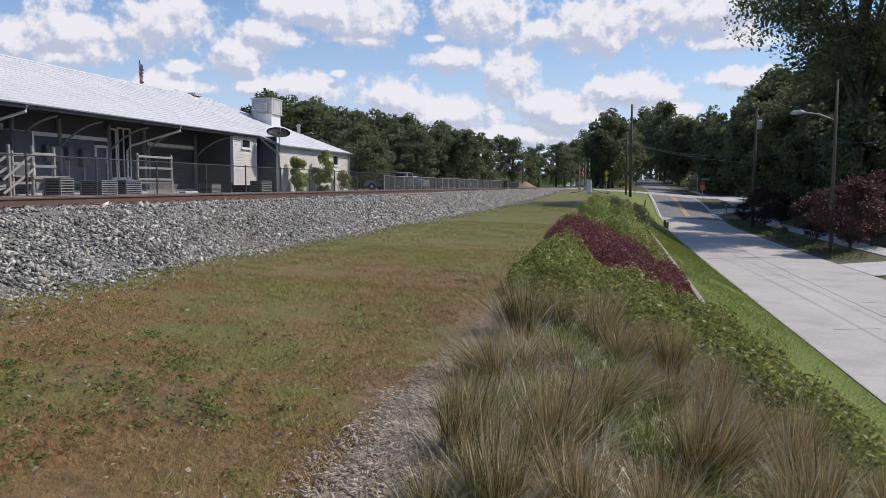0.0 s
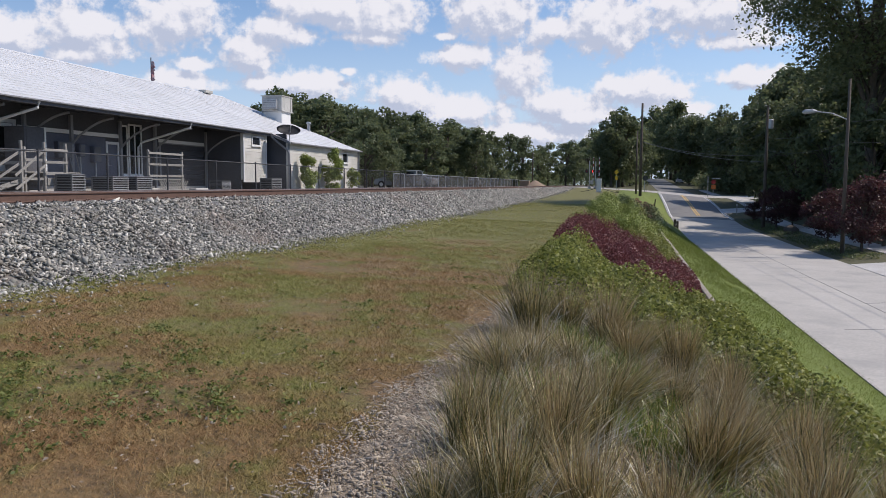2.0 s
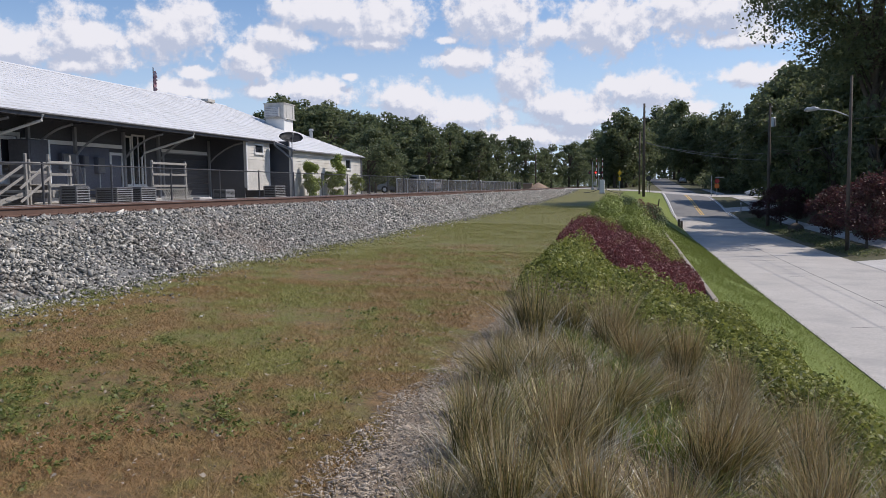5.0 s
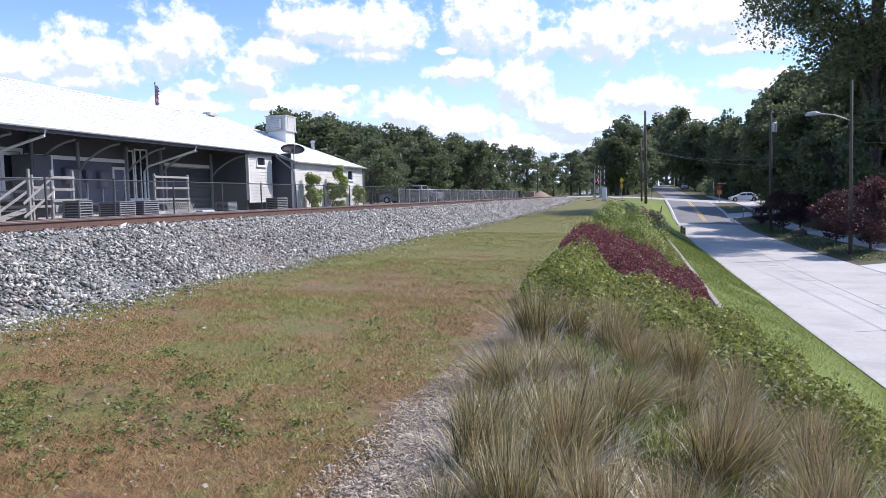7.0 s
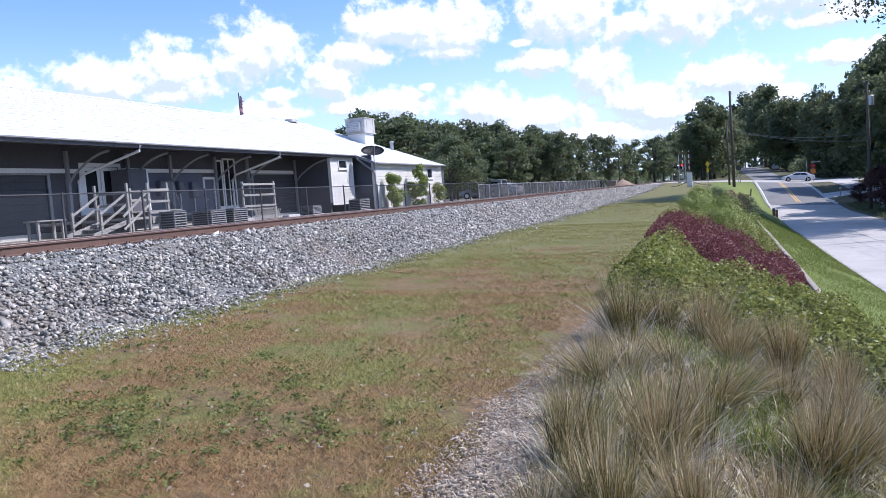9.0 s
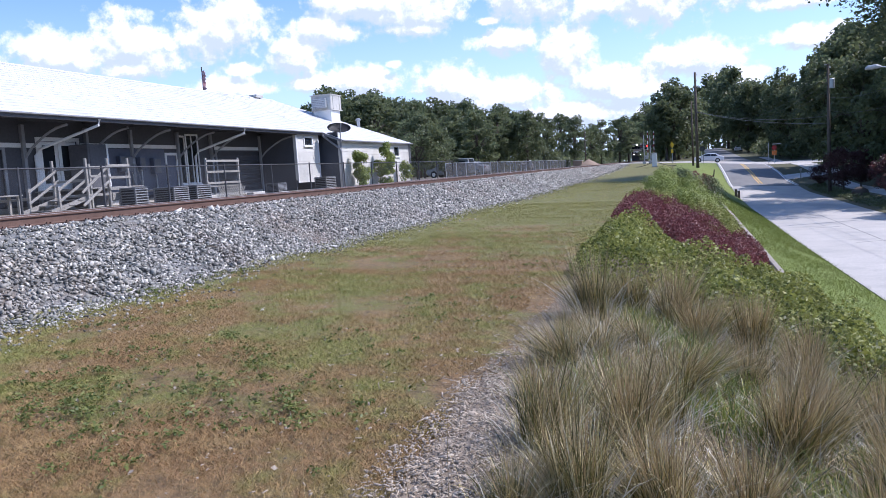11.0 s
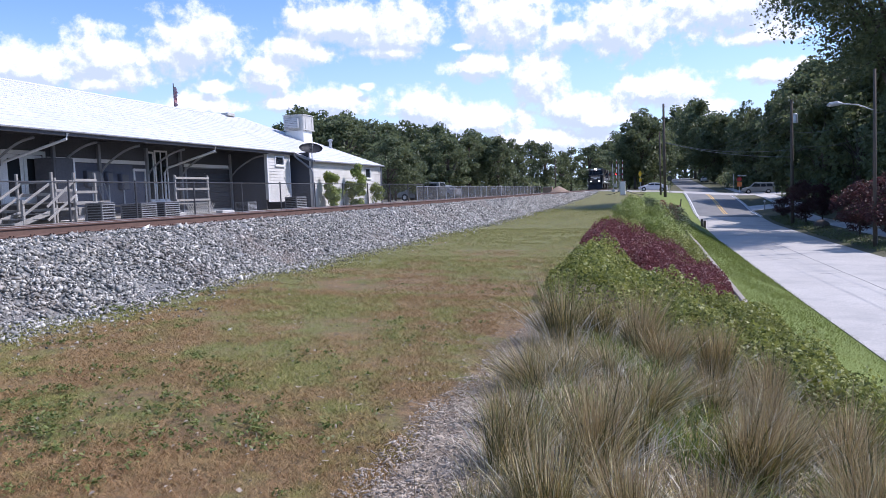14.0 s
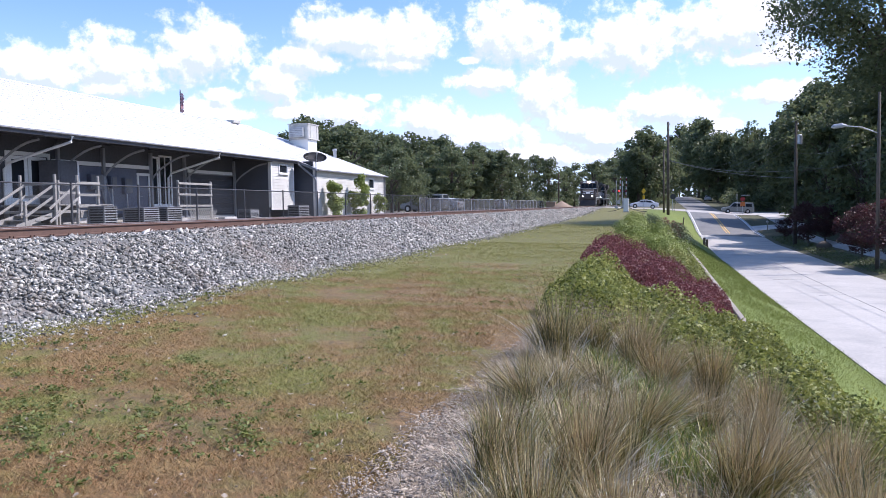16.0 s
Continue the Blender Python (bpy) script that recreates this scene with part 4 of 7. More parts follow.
def bank(name, spans, material, leaf, seed, label, category="shrub", up=0.5, aspect=0.55, hump=0.5):
    """Low planting as leaf clouds: each span is x, y, half width, half length, height, leaves."""
    for i, (x, y, rx, ry, h, k) in enumerate(spans):
        r = np.random.default_rng(seed + i)
        u = r.uniform(-1, 1, (int(k * 1.35), 2))
        u = u[(u ** 2).sum(1) < 1][:k]
        d = np.sqrt((u ** 2).sum(1))
        px, py = u[:, 0] * rx, u[:, 1] * ry
        lump = np.array([noise.noise(((x + a) * 1.4, (y + b) * 1.4, seed)) + 0.6 * noise.noise(((x + a) * 4.5, (y + b) * 4.5, seed)) for a, b in zip(px, py)])
        top = h * (1 - d ** 2.4 * (1 - 0.15)) * (1 + hump * lump)
        z = top * (1 - 0.75 * r.random(len(px)) ** 2.2)
        ground_z = ground(x + px, y + py)
        ob = new(name, leaves(name, np.c_[px, py, ground_z - g(x, y) + np.maximum(z, 0.02)], leaf, material, up, aspect, seed + i))
        ob.location = (x, y, g(x, y))
        tagged(ob, label, category)


def domed(name, spans, material, leaf, seed, label, category="shrub", size=0.34, group="", aspect=0.5):
    """Rounded bushes: many small domes of outward-facing leaves heaped on one another. Spans: x, y, half width, half length, height, leaves."""
    for i, (x, y, rx, ry, h, k) in enumerate(spans):
        r = np.random.default_rng(seed + i)
        n = max(9, int(2.2 * rx * ry * max(h, 0.6) / size ** 2))
        u = r.normal(size=(n, 3))
        u /= np.linalg.norm(u, axis=1)[:, None]
        u *= (r.uniform(0.25, 1.0, n) ** 0.5)[:, None]
        mid = np.c_[u[:, 0] * rx, u[:, 1] * ry, h * (0.40 + 0.52 * u[:, 2])]
        rad = size * r.uniform(0.6, 1.25, n)
        pick = r.integers(0, n, k)
        v = r.normal(size=(k, 3)) + [0, 0, 0.35]
        v /= np.linalg.norm(v, axis=1)[:, None]
        at = mid[pick] + v * (rad[pick] * r.uniform(0.6, 1.08, k))[:, None]
        at[:, 2] = np.maximum(at[:, 2], 0.01) + ground(x + at[:, 0], y + at[:, 1]) - g(x, y)
        ob = new(name, leaves(name, at, leaf, material, 0.15, aspect, seed + i, facing=v * 1.2))
        ob.location = (x, y, g(x, y))
        tagged(ob, label, category, group)


def make_bed():
    bank("groundcover", [(-0.7, 12.4, 1.1, 1.9, 0.55, 8200), (0.9, 11.6, 1.0, 1.9, 0.5, 8200), (-1.0, 15.4, 1.0, 1.8, 0.5, 7200), (0.4, 14.4, 1.1, 1.9, 0.48, 7600), (1.5, 14.0, 0.7, 2.2, 0.45, 6200),
                         (-1.2, 18.0, 0.75, 1.8, 0.42, 4800), (1.6, 10.2, 0.9, 1.6, 0.5, 6500), (2.2, 8.8, 0.8, 1.5, 0.45, 5000),
                         (2.0, 15.2, 0.5, 2.2, 0.42, 3600), (2.2, 12.4, 0.6, 2.0, 0.45, 4200), (2.5, 10.2, 0.6, 1.7, 0.42, 3600)],
         M["leaf_hedge"], 0.064, 200, "low leafy green groundcover in the planting bed", up=0.6, hump=0.8)
    bank("red_barberry", [(-1.25, 22.0, 0.75, 2.4, 0.62, 5600), (-0.55, 20.0, 0.75, 2.2, 0.55, 5600), (0.2, 18.6, 0.7, 2.2, 0.55, 5200), (0.9, 17.8, 0.7, 2.2, 0.5, 5200), (1.4, 20.5, 0.5, 2.6, 0.45, 4200),
                          (-1.3, 26.0, 0.8, 2.6, 0.6, 4800), (-0.4, 25.0, 0.85, 2.8, 0.6, 4800), (0.5, 23.5, 0.8, 2.8, 0.55, 4800)],
         M["leaf_red"], 0.055, 230, "low dark red barberry shrub in the planting bed", up=0.4, hump=0.6)
    domed("groundcover", [(1.1, 26.5, 0.65, 3.0, 0.4, 5200), (0.9, 31.0, 0.8, 3.0, 0.42, 5200), (-1.2, 30.2, 0.8, 1.8, 0.5, 3800)],
          M["leaf_hedge"], 0.075, 260, "low leafy green groundcover in the planting bed", size=0.26)
    domed("green_shrub", [(-0.9, 35.0, 0.75, 1.5, 1.0, 5200), (-0.1, 33.2, 0.7, 1.4, 0.95, 4800), (0.6, 36.0, 0.65, 1.5, 0.8, 4800), (-0.9, 39.0, 0.7, 1.6, 1.1, 4800), (0.2, 39.2, 0.65, 1.5, 1.0, 4200), (1.2, 37.5, 0.55, 1.8, 0.55, 3600)],
          M["leaf_light"], 0.072, 280, "rounded bright green shrub in the planting bed", size=0.46)
    domed("dark_shrub", [(-0.8, 44.0, 0.7, 1.8, 1.05, 4200), (0.3, 43.5, 0.7, 1.8, 1.25, 4200), (1.3, 44.5, 0.6, 2.0, 1.3, 3600), (-0.2, 49.0, 0.7, 2.0, 1.2, 3600)],
          M["leaf_deep"], 0.085, 300, "dark green shrub in the planting bed", size=0.45)
    domed("red_barberry", [(0.9, 50.0, 0.7, 2.2, 1.3, 3600), (1.4, 55.0, 0.6, 2.0, 1.1, 2200)], M["leaf_red"], 0.09, 320, "dark red barberry shrub in the planting bed", size=0.32)
    bank("wispy_shrub", [(-0.4, 54.0, 0.8, 2.0, 0.6, 800), (0.6, 57.5, 0.7, 2.0, 0.6, 800)], M["straw"], 0.10, 330, "wispy brownish shrub at the end of the bed", up=0.2, aspect=0.2)
    # timber edging along the foot of the bed
    for y0, y1 in ((9, 13), (13, 17), (17, 21), (21, 25), (25, 29), (29, 33), (33, 37), (37, 41), (41, 45), (45, 49), (49, 53), (53, 57), (57, 61)):
        x0, x1 = 1.9 + 0.05 * noise.noise((y0, 0, 0)), 1.9 + 0.05 * noise.noise((y1, 0, 0))
        ob = part("edging_timber", beam(B(), (x0, y0 + 0.02, g(x0, y0) + 0.07), (x1, y1 - 0.02, g(x1, y1) + 0.07), 0.13, 0.2), M["timber"], None, bevel=0.015)
        tagged(ob, "weathered pale timber edging of the planting bed", "edging", "bed edging")
    # clumps climbing on the depot wall
    for x, y, h, rad, k, sd in ((-20.6, 48.2, 2.75, 0.62, 6500, 340), (-20.6, 52.6, 3.15, 0.68, 7500, 345), (-20.6, 57.0, 2.0, 0.42, 2200, 349)):
        domed("wall_shrub", [(x, y, rad, rad, h, k)], M["leaf_light"], 0.13, sd, "upright bright green shrub against the depot wall", group="wall shrubs", size=0.30)
    # undergrowth at the wood's edge
    for x0, x1, y0, y1, h, k, key, sd, where in ((19.5, 42, 62, 127, 4.6, 16000, "leaf_dark", 360, "along the shaded wood"), (16.5, 40, 143, 200, 5.0, 13000, "leaf_dark", 361, "past the cross street"),
                                                 (-60, -19.5, 126, 175, 4.0, 9000, "leaf_oak", 362, "behind the yard"), (-46, -25, 88, 126, 3.4, 7000, "leaf_oak", 363, "behind the parked cars"), (-24, -16.4, 133, 260, 3.6, 6500, "leaf_oak", 366, "past the parking yard"), (-40, 10, 425, 470, 9.0, 6000, "leaf_oak", 367, "far down the railway"), (-60, -13.4, 262, 424, 7.0, 9000, "leaf_oak", 370, "on the far side of the line"), (-9.2, 3.2, 262, 424, 6.0, 5000, "leaf_oak", 371, "between street and line"), (14.6, 22, 150, 300, 4.2, 7000, "leaf_dark", 368, "along the street beyond the crossing"), (-4.5, 4.2, 158, 300, 3.2, 4500, "leaf_oak", 369, "between the railway and the street"),
                                                 (-9.5, -3.5, 175, 260, 3.0, 2500, "leaf_oak", 364, "beside the railway"), (12.4, 14.3, 48, 92, 0.35, 5000, "leaf_dark", 365, "as ivy along the street")):
        r = np.random.default_rng(sd)
        px, py = r.uniform(x0, x1, k), r.uniform(y0, y1, k)
        lump = np.array([0.6 + 0.6 * noise.noise((a * 0.3, b * 0.3, sd)) for a, b in zip(px, py)])
        z = ground(px, py) + h * np.maximum(lump, 0.1) * np.sqrt(r.random(k))
        ob = new("undergrowth", leaves("undergrowth", np.c_[px, py, z], 0.5 if h > 1 else 0.14, M[key], 0.4, 0.6, sd))
        tagged(ob, "dense green undergrowth " + where, "undergrowth", "", "stuff")


make_trees()
make_bed()

# ---- the depot ----
WALL, EAVE, RIDGE = -25.3, -22.5, -30.0
GROUND_Z, DECK = 1.22, 2.08


def roof_z(x):
    """The height of the roof's street side at x."""
    return 4.87 + (EAVE - x) * 0.437


def slab_with(bm, x0, x1, y0, y1, z0, z1, holes):
    """A wall in the y-z plane with openings (y0, y1, z0, z1) through it, in order along y."""
    at = y0
    for a, b, lo, hi in sorted(holes):
        box(bm, x0, x1, at, a, z0, z1)
        if lo > z0:
            box(bm, x0, x1, a, b, z0, lo)
        if hi < z1:
            box(bm, x0, x1, a, b, hi, z1)
        at = b
    box(bm, x0, x1, at, y1, z0, z1)
    bmesh.ops.remove_doubles(bm, verts=bm.verts[:], dist=0.0005)
    return bm


def roof_courses(bm, lines, step=0.016):
    """A roof slope of lapped metal courses. lines: rows of (left point, right point) from the eave to the ridge."""
    last = None
    for (a, b), (c, d) in zip(lines, lines[1:]):
        a, b, c, d = (Vector(p) for p in (a, b, c, d))
        n = (b - a).cross(c - a).normalized()
        if n.z < 0:
            n = -n
        low = last or [bm.verts.new(a - n * 0.01), bm.verts.new(b - n * 0.01)]
        foot = [bm.verts.new(a + n * step), bm.verts.new(b + n * step)]
        head = [bm.verts.new(c), bm.verts.new(d)]
        bm.faces.new((low[0], low[1], foot[1], foot[0]))
        bm.faces.new((foot[0], foot[1], head[1], head[0]))
        last = head


def window(parent, x, y0, y1, z0, z1, frame_w=0.09, mullions=0, material="trim"):
    """A framed window set in a wall whose outer face is at x."""
    win = part("window", slab_with(B(), x - 0.06, x + 0.035, y0 - frame_w, y1 + frame_w, z0 - frame_w, z1 + frame_w, [(y0, y1, z0, z1)]), M[material], parent, "painted window frame", bevel=0.006)
    part("pane", box(B(), x - 0.045, x - 0.03, y0, y1, z0, z1), M["glass"], win)
    if mullions:
        for k in range(1, mullions + 1):
            y = y0 + (y1 - y0) * k / (mullions + 1)
            part("mullion", box(B(), x - 0.028, x + 0.01, y - 0.03, y + 0.03, z0, z1), M[material], win)
    part("sill", box(B(), x - 0.02, x + 0.08, y0 - frame_w - 0.04, y1 + frame_w + 0.04, z0 - frame_w - 0.05, z0 - frame_w), M[material], win)
    return win


def lapped(bm, x, y0, y1, z0, z1, face="x", lap=0.19, skip=()):
    """Lapped siding boards on a wall: each board leans out at its foot. skip: openings (a, b, lo, hi)."""
    z = z0
    while z < z1 - 0.01:
        top = min(z + lap, z1)
        runs = [(y0, y1)]
        for a, b, lo, hi in skip:
            if top > lo and z < hi:
                runs = [r for p, q in runs for r in ((p, min(q, a)), (max(p, b), q)) if r[1] - r[0] > 0.02]
        for p, q in runs:
            if face == "x":
                prism(bm, [(x, z), (x + 0.03, z), (x + 0.008, top), (x, top)], "y", p, q)
            else:
                prism(bm, [(x, z), (x - 0.03, z), (x - 0.008, top), (x, top)], "x", p, q)
        z = top
    return bm


def make_depot():
    d = thing("depot_building", (WALL, 30, GROUND_Z), "long low railway depot with white metal roof and deep eaves", "building")
    # main wall with its openings: loading bays, double door, blue door, tall windows
    holes = [(16.2, 23.9, 1.5, 3.75), (25.75, 27.85, DECK, 4.12), (33.95, 34.75, 1.55, 3.55), (35.0, 35.5, 2.1, 4.5), (35.75, 36.7, 2.1, 4.6), (38.5, 43.6, 1.3, 3.82)]
    # wall colour is darker than its grey paint, with the overhang's shade in it
    wall = part("wall", slab_with(B(), WALL - 0.25, WALL, 6, 46.6, GROUND_Z - 0.3, 6.0, holes), M["shaded_facade"], d, "grey board wall, its colour darkened to carry the shade of the eaves")
    part("wall", box(B(), -38.0, -37.7, 6, 60, GROUND_Z - 0.3, 4.6), M["shaded_facade"], d)
    part("wall", box(B(), -37.7, WALL - 0.25, 6, 6.3, GROUND_Z - 0.3, 6.0), M["shaded_facade"], d)
    part("wall_band", box(B(), WALL, WALL + 0.03, 28.6, 33.8, 1.6, 3.85), M["shaded_blue_facade"], d, "blue boarded stretch of wall, its colour darkened for the eaves' shade")
    for y0, y1, z in ((6, 25.5, 3.93), (28.1, 35.0, 3.98), (38.3, 43.0, 3.97)):
        part("trim_band", box(B(), WALL, WALL + 0.05, y0, y1, z - 0.09, z + 0.09), M["trim"], d, "white horizontal trim board")
    # roller doors of the loading bays
    for y0, y1, z0, z1 in ((16.2, 23.9, 1.5, 3.75), (38.5, 43.6, 1.3, 3.82)):
        door = part("loading_door", slab_with(B(), WALL - 0.1, WALL + 0.045, y0 - 0.14, y1 + 0.14, z0 - 0.02, z1 + 0.14, [(y0, y1, z0 - 0.02, z1)]), M["grey_trim"], d, "closed grey roller door in a pale frame", bevel=0.008)
        z, k = z0, 0
        while z < z1 - 0.02:
            top = min(z + 0.28, z1)
            part("slat", box(B(), WALL - 0.16, WALL - 0.08, y0, y1, z + 0.006, top), M["shaded_facade"], door, bevel=0.01)
            z = top
    # double door
    dd = part("double_door", slab_with(B(), WALL - 0.1, WALL + 0.05, 25.6, 28.0, DECK, 4.28, [(25.75, 27.85, DECK, 4.12)]), M["trim"], d, "white double door with tall dark panes", bevel=0.008)
    for y0, y1 in ((25.77, 26.78), (26.82, 27.83)):
        leaf = part("door_leaf", slab_with(B(), WALL - 0.06, WALL - 0.01, y0, y1, DECK + 0.02, 4.1, [(y0 + 0.17, y1 - 0.17, DECK + 0.28, 3.95)]), M["trim"], dd, bevel=0.006)
        part("pane", box(B(), WALL - 0.045, WALL - 0.03, y0 + 0.17, y1 - 0.17, DECK + 0.28, 3.95), M["glass"], dd)
    # blue door and the tall windows
    bd = part("door", slab_with(B(), WALL - 0.1, WALL + 0.05, 33.83, 34.87, 1.5, 3.68, [(33.95, 34.75, 1.55, 3.55)]), M["trim"], d, "narrow pale blue door in a white frame", bevel=0.006)
    part("door_leaf", box(B(), WALL - 0.07, WALL - 0.02, 33.95, 34.75, 1.55, 3.55), M["shaded_blue_facade"], bd, bevel=0.01)
    part("door_handle", tube(B(), [(WALL, 34.05, 2.5), (WALL + 0.06, 34.05, 2.5), (WALL + 0.06, 34.16, 2.5)], 0.012, 6), M["galv"], bd)
    window(d, WALL, 35.0, 35.5, 2.1, 4.5)
    window(d, WALL, 35.75, 36.7, 2.1, 4.6, mullions=1)
    # posts and the braces that carry the eaves
    for i, y in enumerate((10, 14.2, 18.6, 24.9, 28.4, 31.3, 34.9, 37.9, 43.2)):
        post = part("post", box(B(), WALL, WALL + 0.16, y - 0.08, y + 0.08, GROUND_Z, 4.75), M["grey_trim"], d, bevel=0.012)
        bm = B()
        path = [Vector((WALL + 0.16, y, 3.55)) + Vector((0.2, 0, 0.25))] + [Vector((WALL + 0.16 + 2.2 * f, y, 3.55 + 1.02 * math.sin(f * 1.5))) for f in (0.15, 0.3, 0.45, 0.6, 0.75, 0.9, 1.0)]
        path[0] = Vector((WALL + 0.14, y, 3.42))
        tube(bm, path, 0.062, 4)
        part("brace", bm, M["grey_trim"], d, "curved timber eave brace")
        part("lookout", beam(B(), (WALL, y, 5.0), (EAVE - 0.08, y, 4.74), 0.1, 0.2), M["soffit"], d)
    # pipes that cross the overhang to the wall
    for y in (26.1, 37.0):
        bm = B()
        tube(bm, [(EAVE + 0.08, y, 4.78), (EAVE + 0.02, y, 4.55), (WALL + 0.25, y - 0.6, 3.75), (WALL + 0.1, y - 0.65, 3.5), (WALL + 0.1, y - 0.65, 1.3)], 0.06, 8)
        part("downspout", bm, M["trim"], d, "white downspout crossing under the eave")
    # roof: the deep-eaved part and the part that reaches lower at the end, with its hip
    bm = B()
    rows, x = [], EAVE
    while x > RIDGE + 0.01:
        rows.append(((x, 4, roof_z(x)), (x, 46.6, roof_z(x))))
        x -= 0.36
    rows.append(((RIDGE, 4, roof_z(RIDGE)), (RIDGE, 46.6, roof_z(RIDGE))))
    roof_courses(bm, rows)
    part("roof", bm, M["roof"], d, "white ribbed metal roof slope")
    bm = B()
    rows, x = [], -21.2
    while x > RIDGE + 0.01:
        rows.append(((x, 46.6, roof_z(x)), (x, 60.4 - (-21.2 - x) * 6.4 / 8.8, roof_z(x))))
        x -= 0.36
    rows.append(((RIDGE, 46.6, roof_z(RIDGE)), (RIDGE, 54.0, roof_z(RIDGE))))
    roof_courses(bm, rows)
    part("roof", bm, M["roof"], d, "white ribbed metal roof slope of the lower end")
    top = roof_z(RIDGE)
    bm = B()
    for quad in (((RIDGE, 4, top), (RIDGE, 54, top), (-38.8, 60.4, roof_z(-21.2)), (-38.8, 4, roof_z(-21.2))), ((RIDGE, 54, top), (-21.2, 60.4, roof_z(-21.2)), (-38.8, 60.4, roof_z(-21.2)))):
        bm.faces.new([bm.verts.new(p) for p in quad])
    part("roof", bm, M["roof"], d)
    part("ridge_cap", prism(B(), [(RIDGE - 0.18, top - 0.06), (RIDGE, top + 0.05), (RIDGE + 0.18, top - 0.06), (RIDGE, top - 0.02)], "y", 4, 54), M["roof"], d)
    part("ridge_vent", box(B(), RIDGE - 0.3, RIDGE + 0.3, 51.0, 52.0, top, top + 0.22), M["hvac"], d, bevel=0.03)
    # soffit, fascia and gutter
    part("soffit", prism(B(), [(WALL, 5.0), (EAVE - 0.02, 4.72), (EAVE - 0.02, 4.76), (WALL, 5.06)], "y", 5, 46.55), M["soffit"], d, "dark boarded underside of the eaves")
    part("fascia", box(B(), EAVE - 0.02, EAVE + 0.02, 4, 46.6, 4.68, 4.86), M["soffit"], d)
    gut = B()
    prism(gut, [(EAVE + 0.02, 4.80), (EAVE + 0.13, 4.82), (EAVE + 0.13, 4.87), (EAVE + 0.115, 4.87), (EAVE + 0.11, 4.83), (EAVE + 0.02, 4.815)], "y", 4, 46.5)
    part("gutter", gut, M["grey_trim"], d, "grey half-round eave gutter")
    part("gable", prism(B(), [(EAVE, 4.70), (EAVE, 4.86), (-21.2, roof_z(-21.2) - 0.01), (-21.2, roof_z(-21.2) - 0.14)], "y", 46.58, 46.66), M["grey_trim"], d)
    # the siding-clad bay under the eaves
    bay_hole = [(44.32, 45.36, 4.05, 4.5)]
    bay = part("wall", slab_with(B(), -22.9, -22.73, 43.2, 46.3, 1.85, 4.75, bay_hole), M["siding"], d, "cream siding of the bay under the eaves")
    part("siding", lapped(B(), -22.73, 43.28, 46.22, 1.7, 4.72, skip=[(44.2, 45.48, 3.93, 4.6)]), M["siding"], d, "cream lapped siding boards")
    # bay sides: dark boards stand in for the shade on the faces off the sun
    part("wall", box(B(), WALL, -22.9, 43.2, 43.35, GROUND_Z - 0.1, 4.85), M["shaded_facade"], d, "side wall of the bay, turned from the sun, shade put in as dark colour")
    part("wall", box(B(), WALL, -22.9, 46.15, 46.3, 1.7, 4.85), M["shaded_facade"], d)
    for y in (43.2, 46.2):
        part("corner_board", box(B(), -22.74, -22.69, y - 0.02, y + 0.12, 1.7, 4.74), M["trim"], d)
    window(d, -22.70, 44.32, 45.36, 4.05, 4.5)
    # the lower end: siding wall with a small window
    end_hole = [(56.7, 57.75, 3.3, 3.95)]
    part("wall", slab_with(B(), -21.62, -21.45, 46.9, 60.3, GROUND_Z - 0.3, 4.3, end_hole), M["siding"], d, "cream siding wall of the lower end")
    part("siding", lapped(B(), -21.45, 46.98, 60.2, 1.3, 4.26, skip=[(56.58, 57.87, 3.18, 4.07)]), M["siding"], d, "cream lapped siding boards")
    # near side away from the sun: its shade is painted with the dark boards
    part("wall", box(B(), WALL, -21.62, 46.9, 47.05, GROUND_Z - 0.3, 4.85), M["shaded_facade"], d, "side wall of the lower end, its shade put in as dark colour")
    part("wall", box(B(), -37.7, -21.62, 60.15, 60.3, GROUND_Z - 0.3, 4.2), M["siding"], d)
    for y in (46.95, 60.22):
        part("corner_board", box(B(), -21.46, -21.40, y - 0.07, y + 0.09, 1.2, 4.28), M["grey_trim"], d)
    window(d, -21.42, 56.7, 57.75, 3.3, 3.95)
    part("gutter", prism(B(), [(-21.2, 4.20), (-21.08, 4.22), (-21.08, 4.29), (-21.2, 4.29)], "y", 46.7, 60.4), M["grey_trim"], d, "grey eave gutter of the lower end")
    part("downspout", tube(B(), [(EAVE + 0.05, 46.45, 4.8), (EAVE + 0.05, 46.55, 4.62), (-21.45, 46.82, 3.75), (-21.38, 46.86, 3.55), (-21.38, 46.86, 1.25)], 0.065, 8), M["grey_trim"], d, "grey downspout running down the corner")
    part("downspout", tube(B(), [(-21.3, 60.1, 4.2), (-21.36, 60.12, 1.25)], 0.05, 8), M["grey_trim"], d)
    part("vent_pipe", tube(B(), [(-24.6, 57.6, 5.6), (-24.6, 57.6, 6.35)], 0.13, 10), M["galv"], d)
    part("vent_cap", tube(B(), [(-24.6, 57.6, 6.32), (-24.6, 57.6, 6.42), (-24.6, 57.6, 6.5)], [0.2, 0.2, 0.08], 10), M["galv"], d)
    part("plinth", box(B(), WALL - 0.02, WALL + 0.06, 6, 46.6, GROUND_Z - 0.2, 1.45), M["concrete"], d)

    # on the roof: the ventilation unit and the dish
    hv = thing("rooftop_unit", (-26.2, 55.2, 6.3), "weathered metal ventilation unit standing on the white roof", "ventilation unit")
    part("curb", prism(B(), [(54.4, 6.1), (56.0, 6.1), (56.0, 7.05), (54.4, 7.05)], "x", -26.9, -25.4), M["white_paint"], hv, "white sheet-metal roof curb", bevel=0.02)
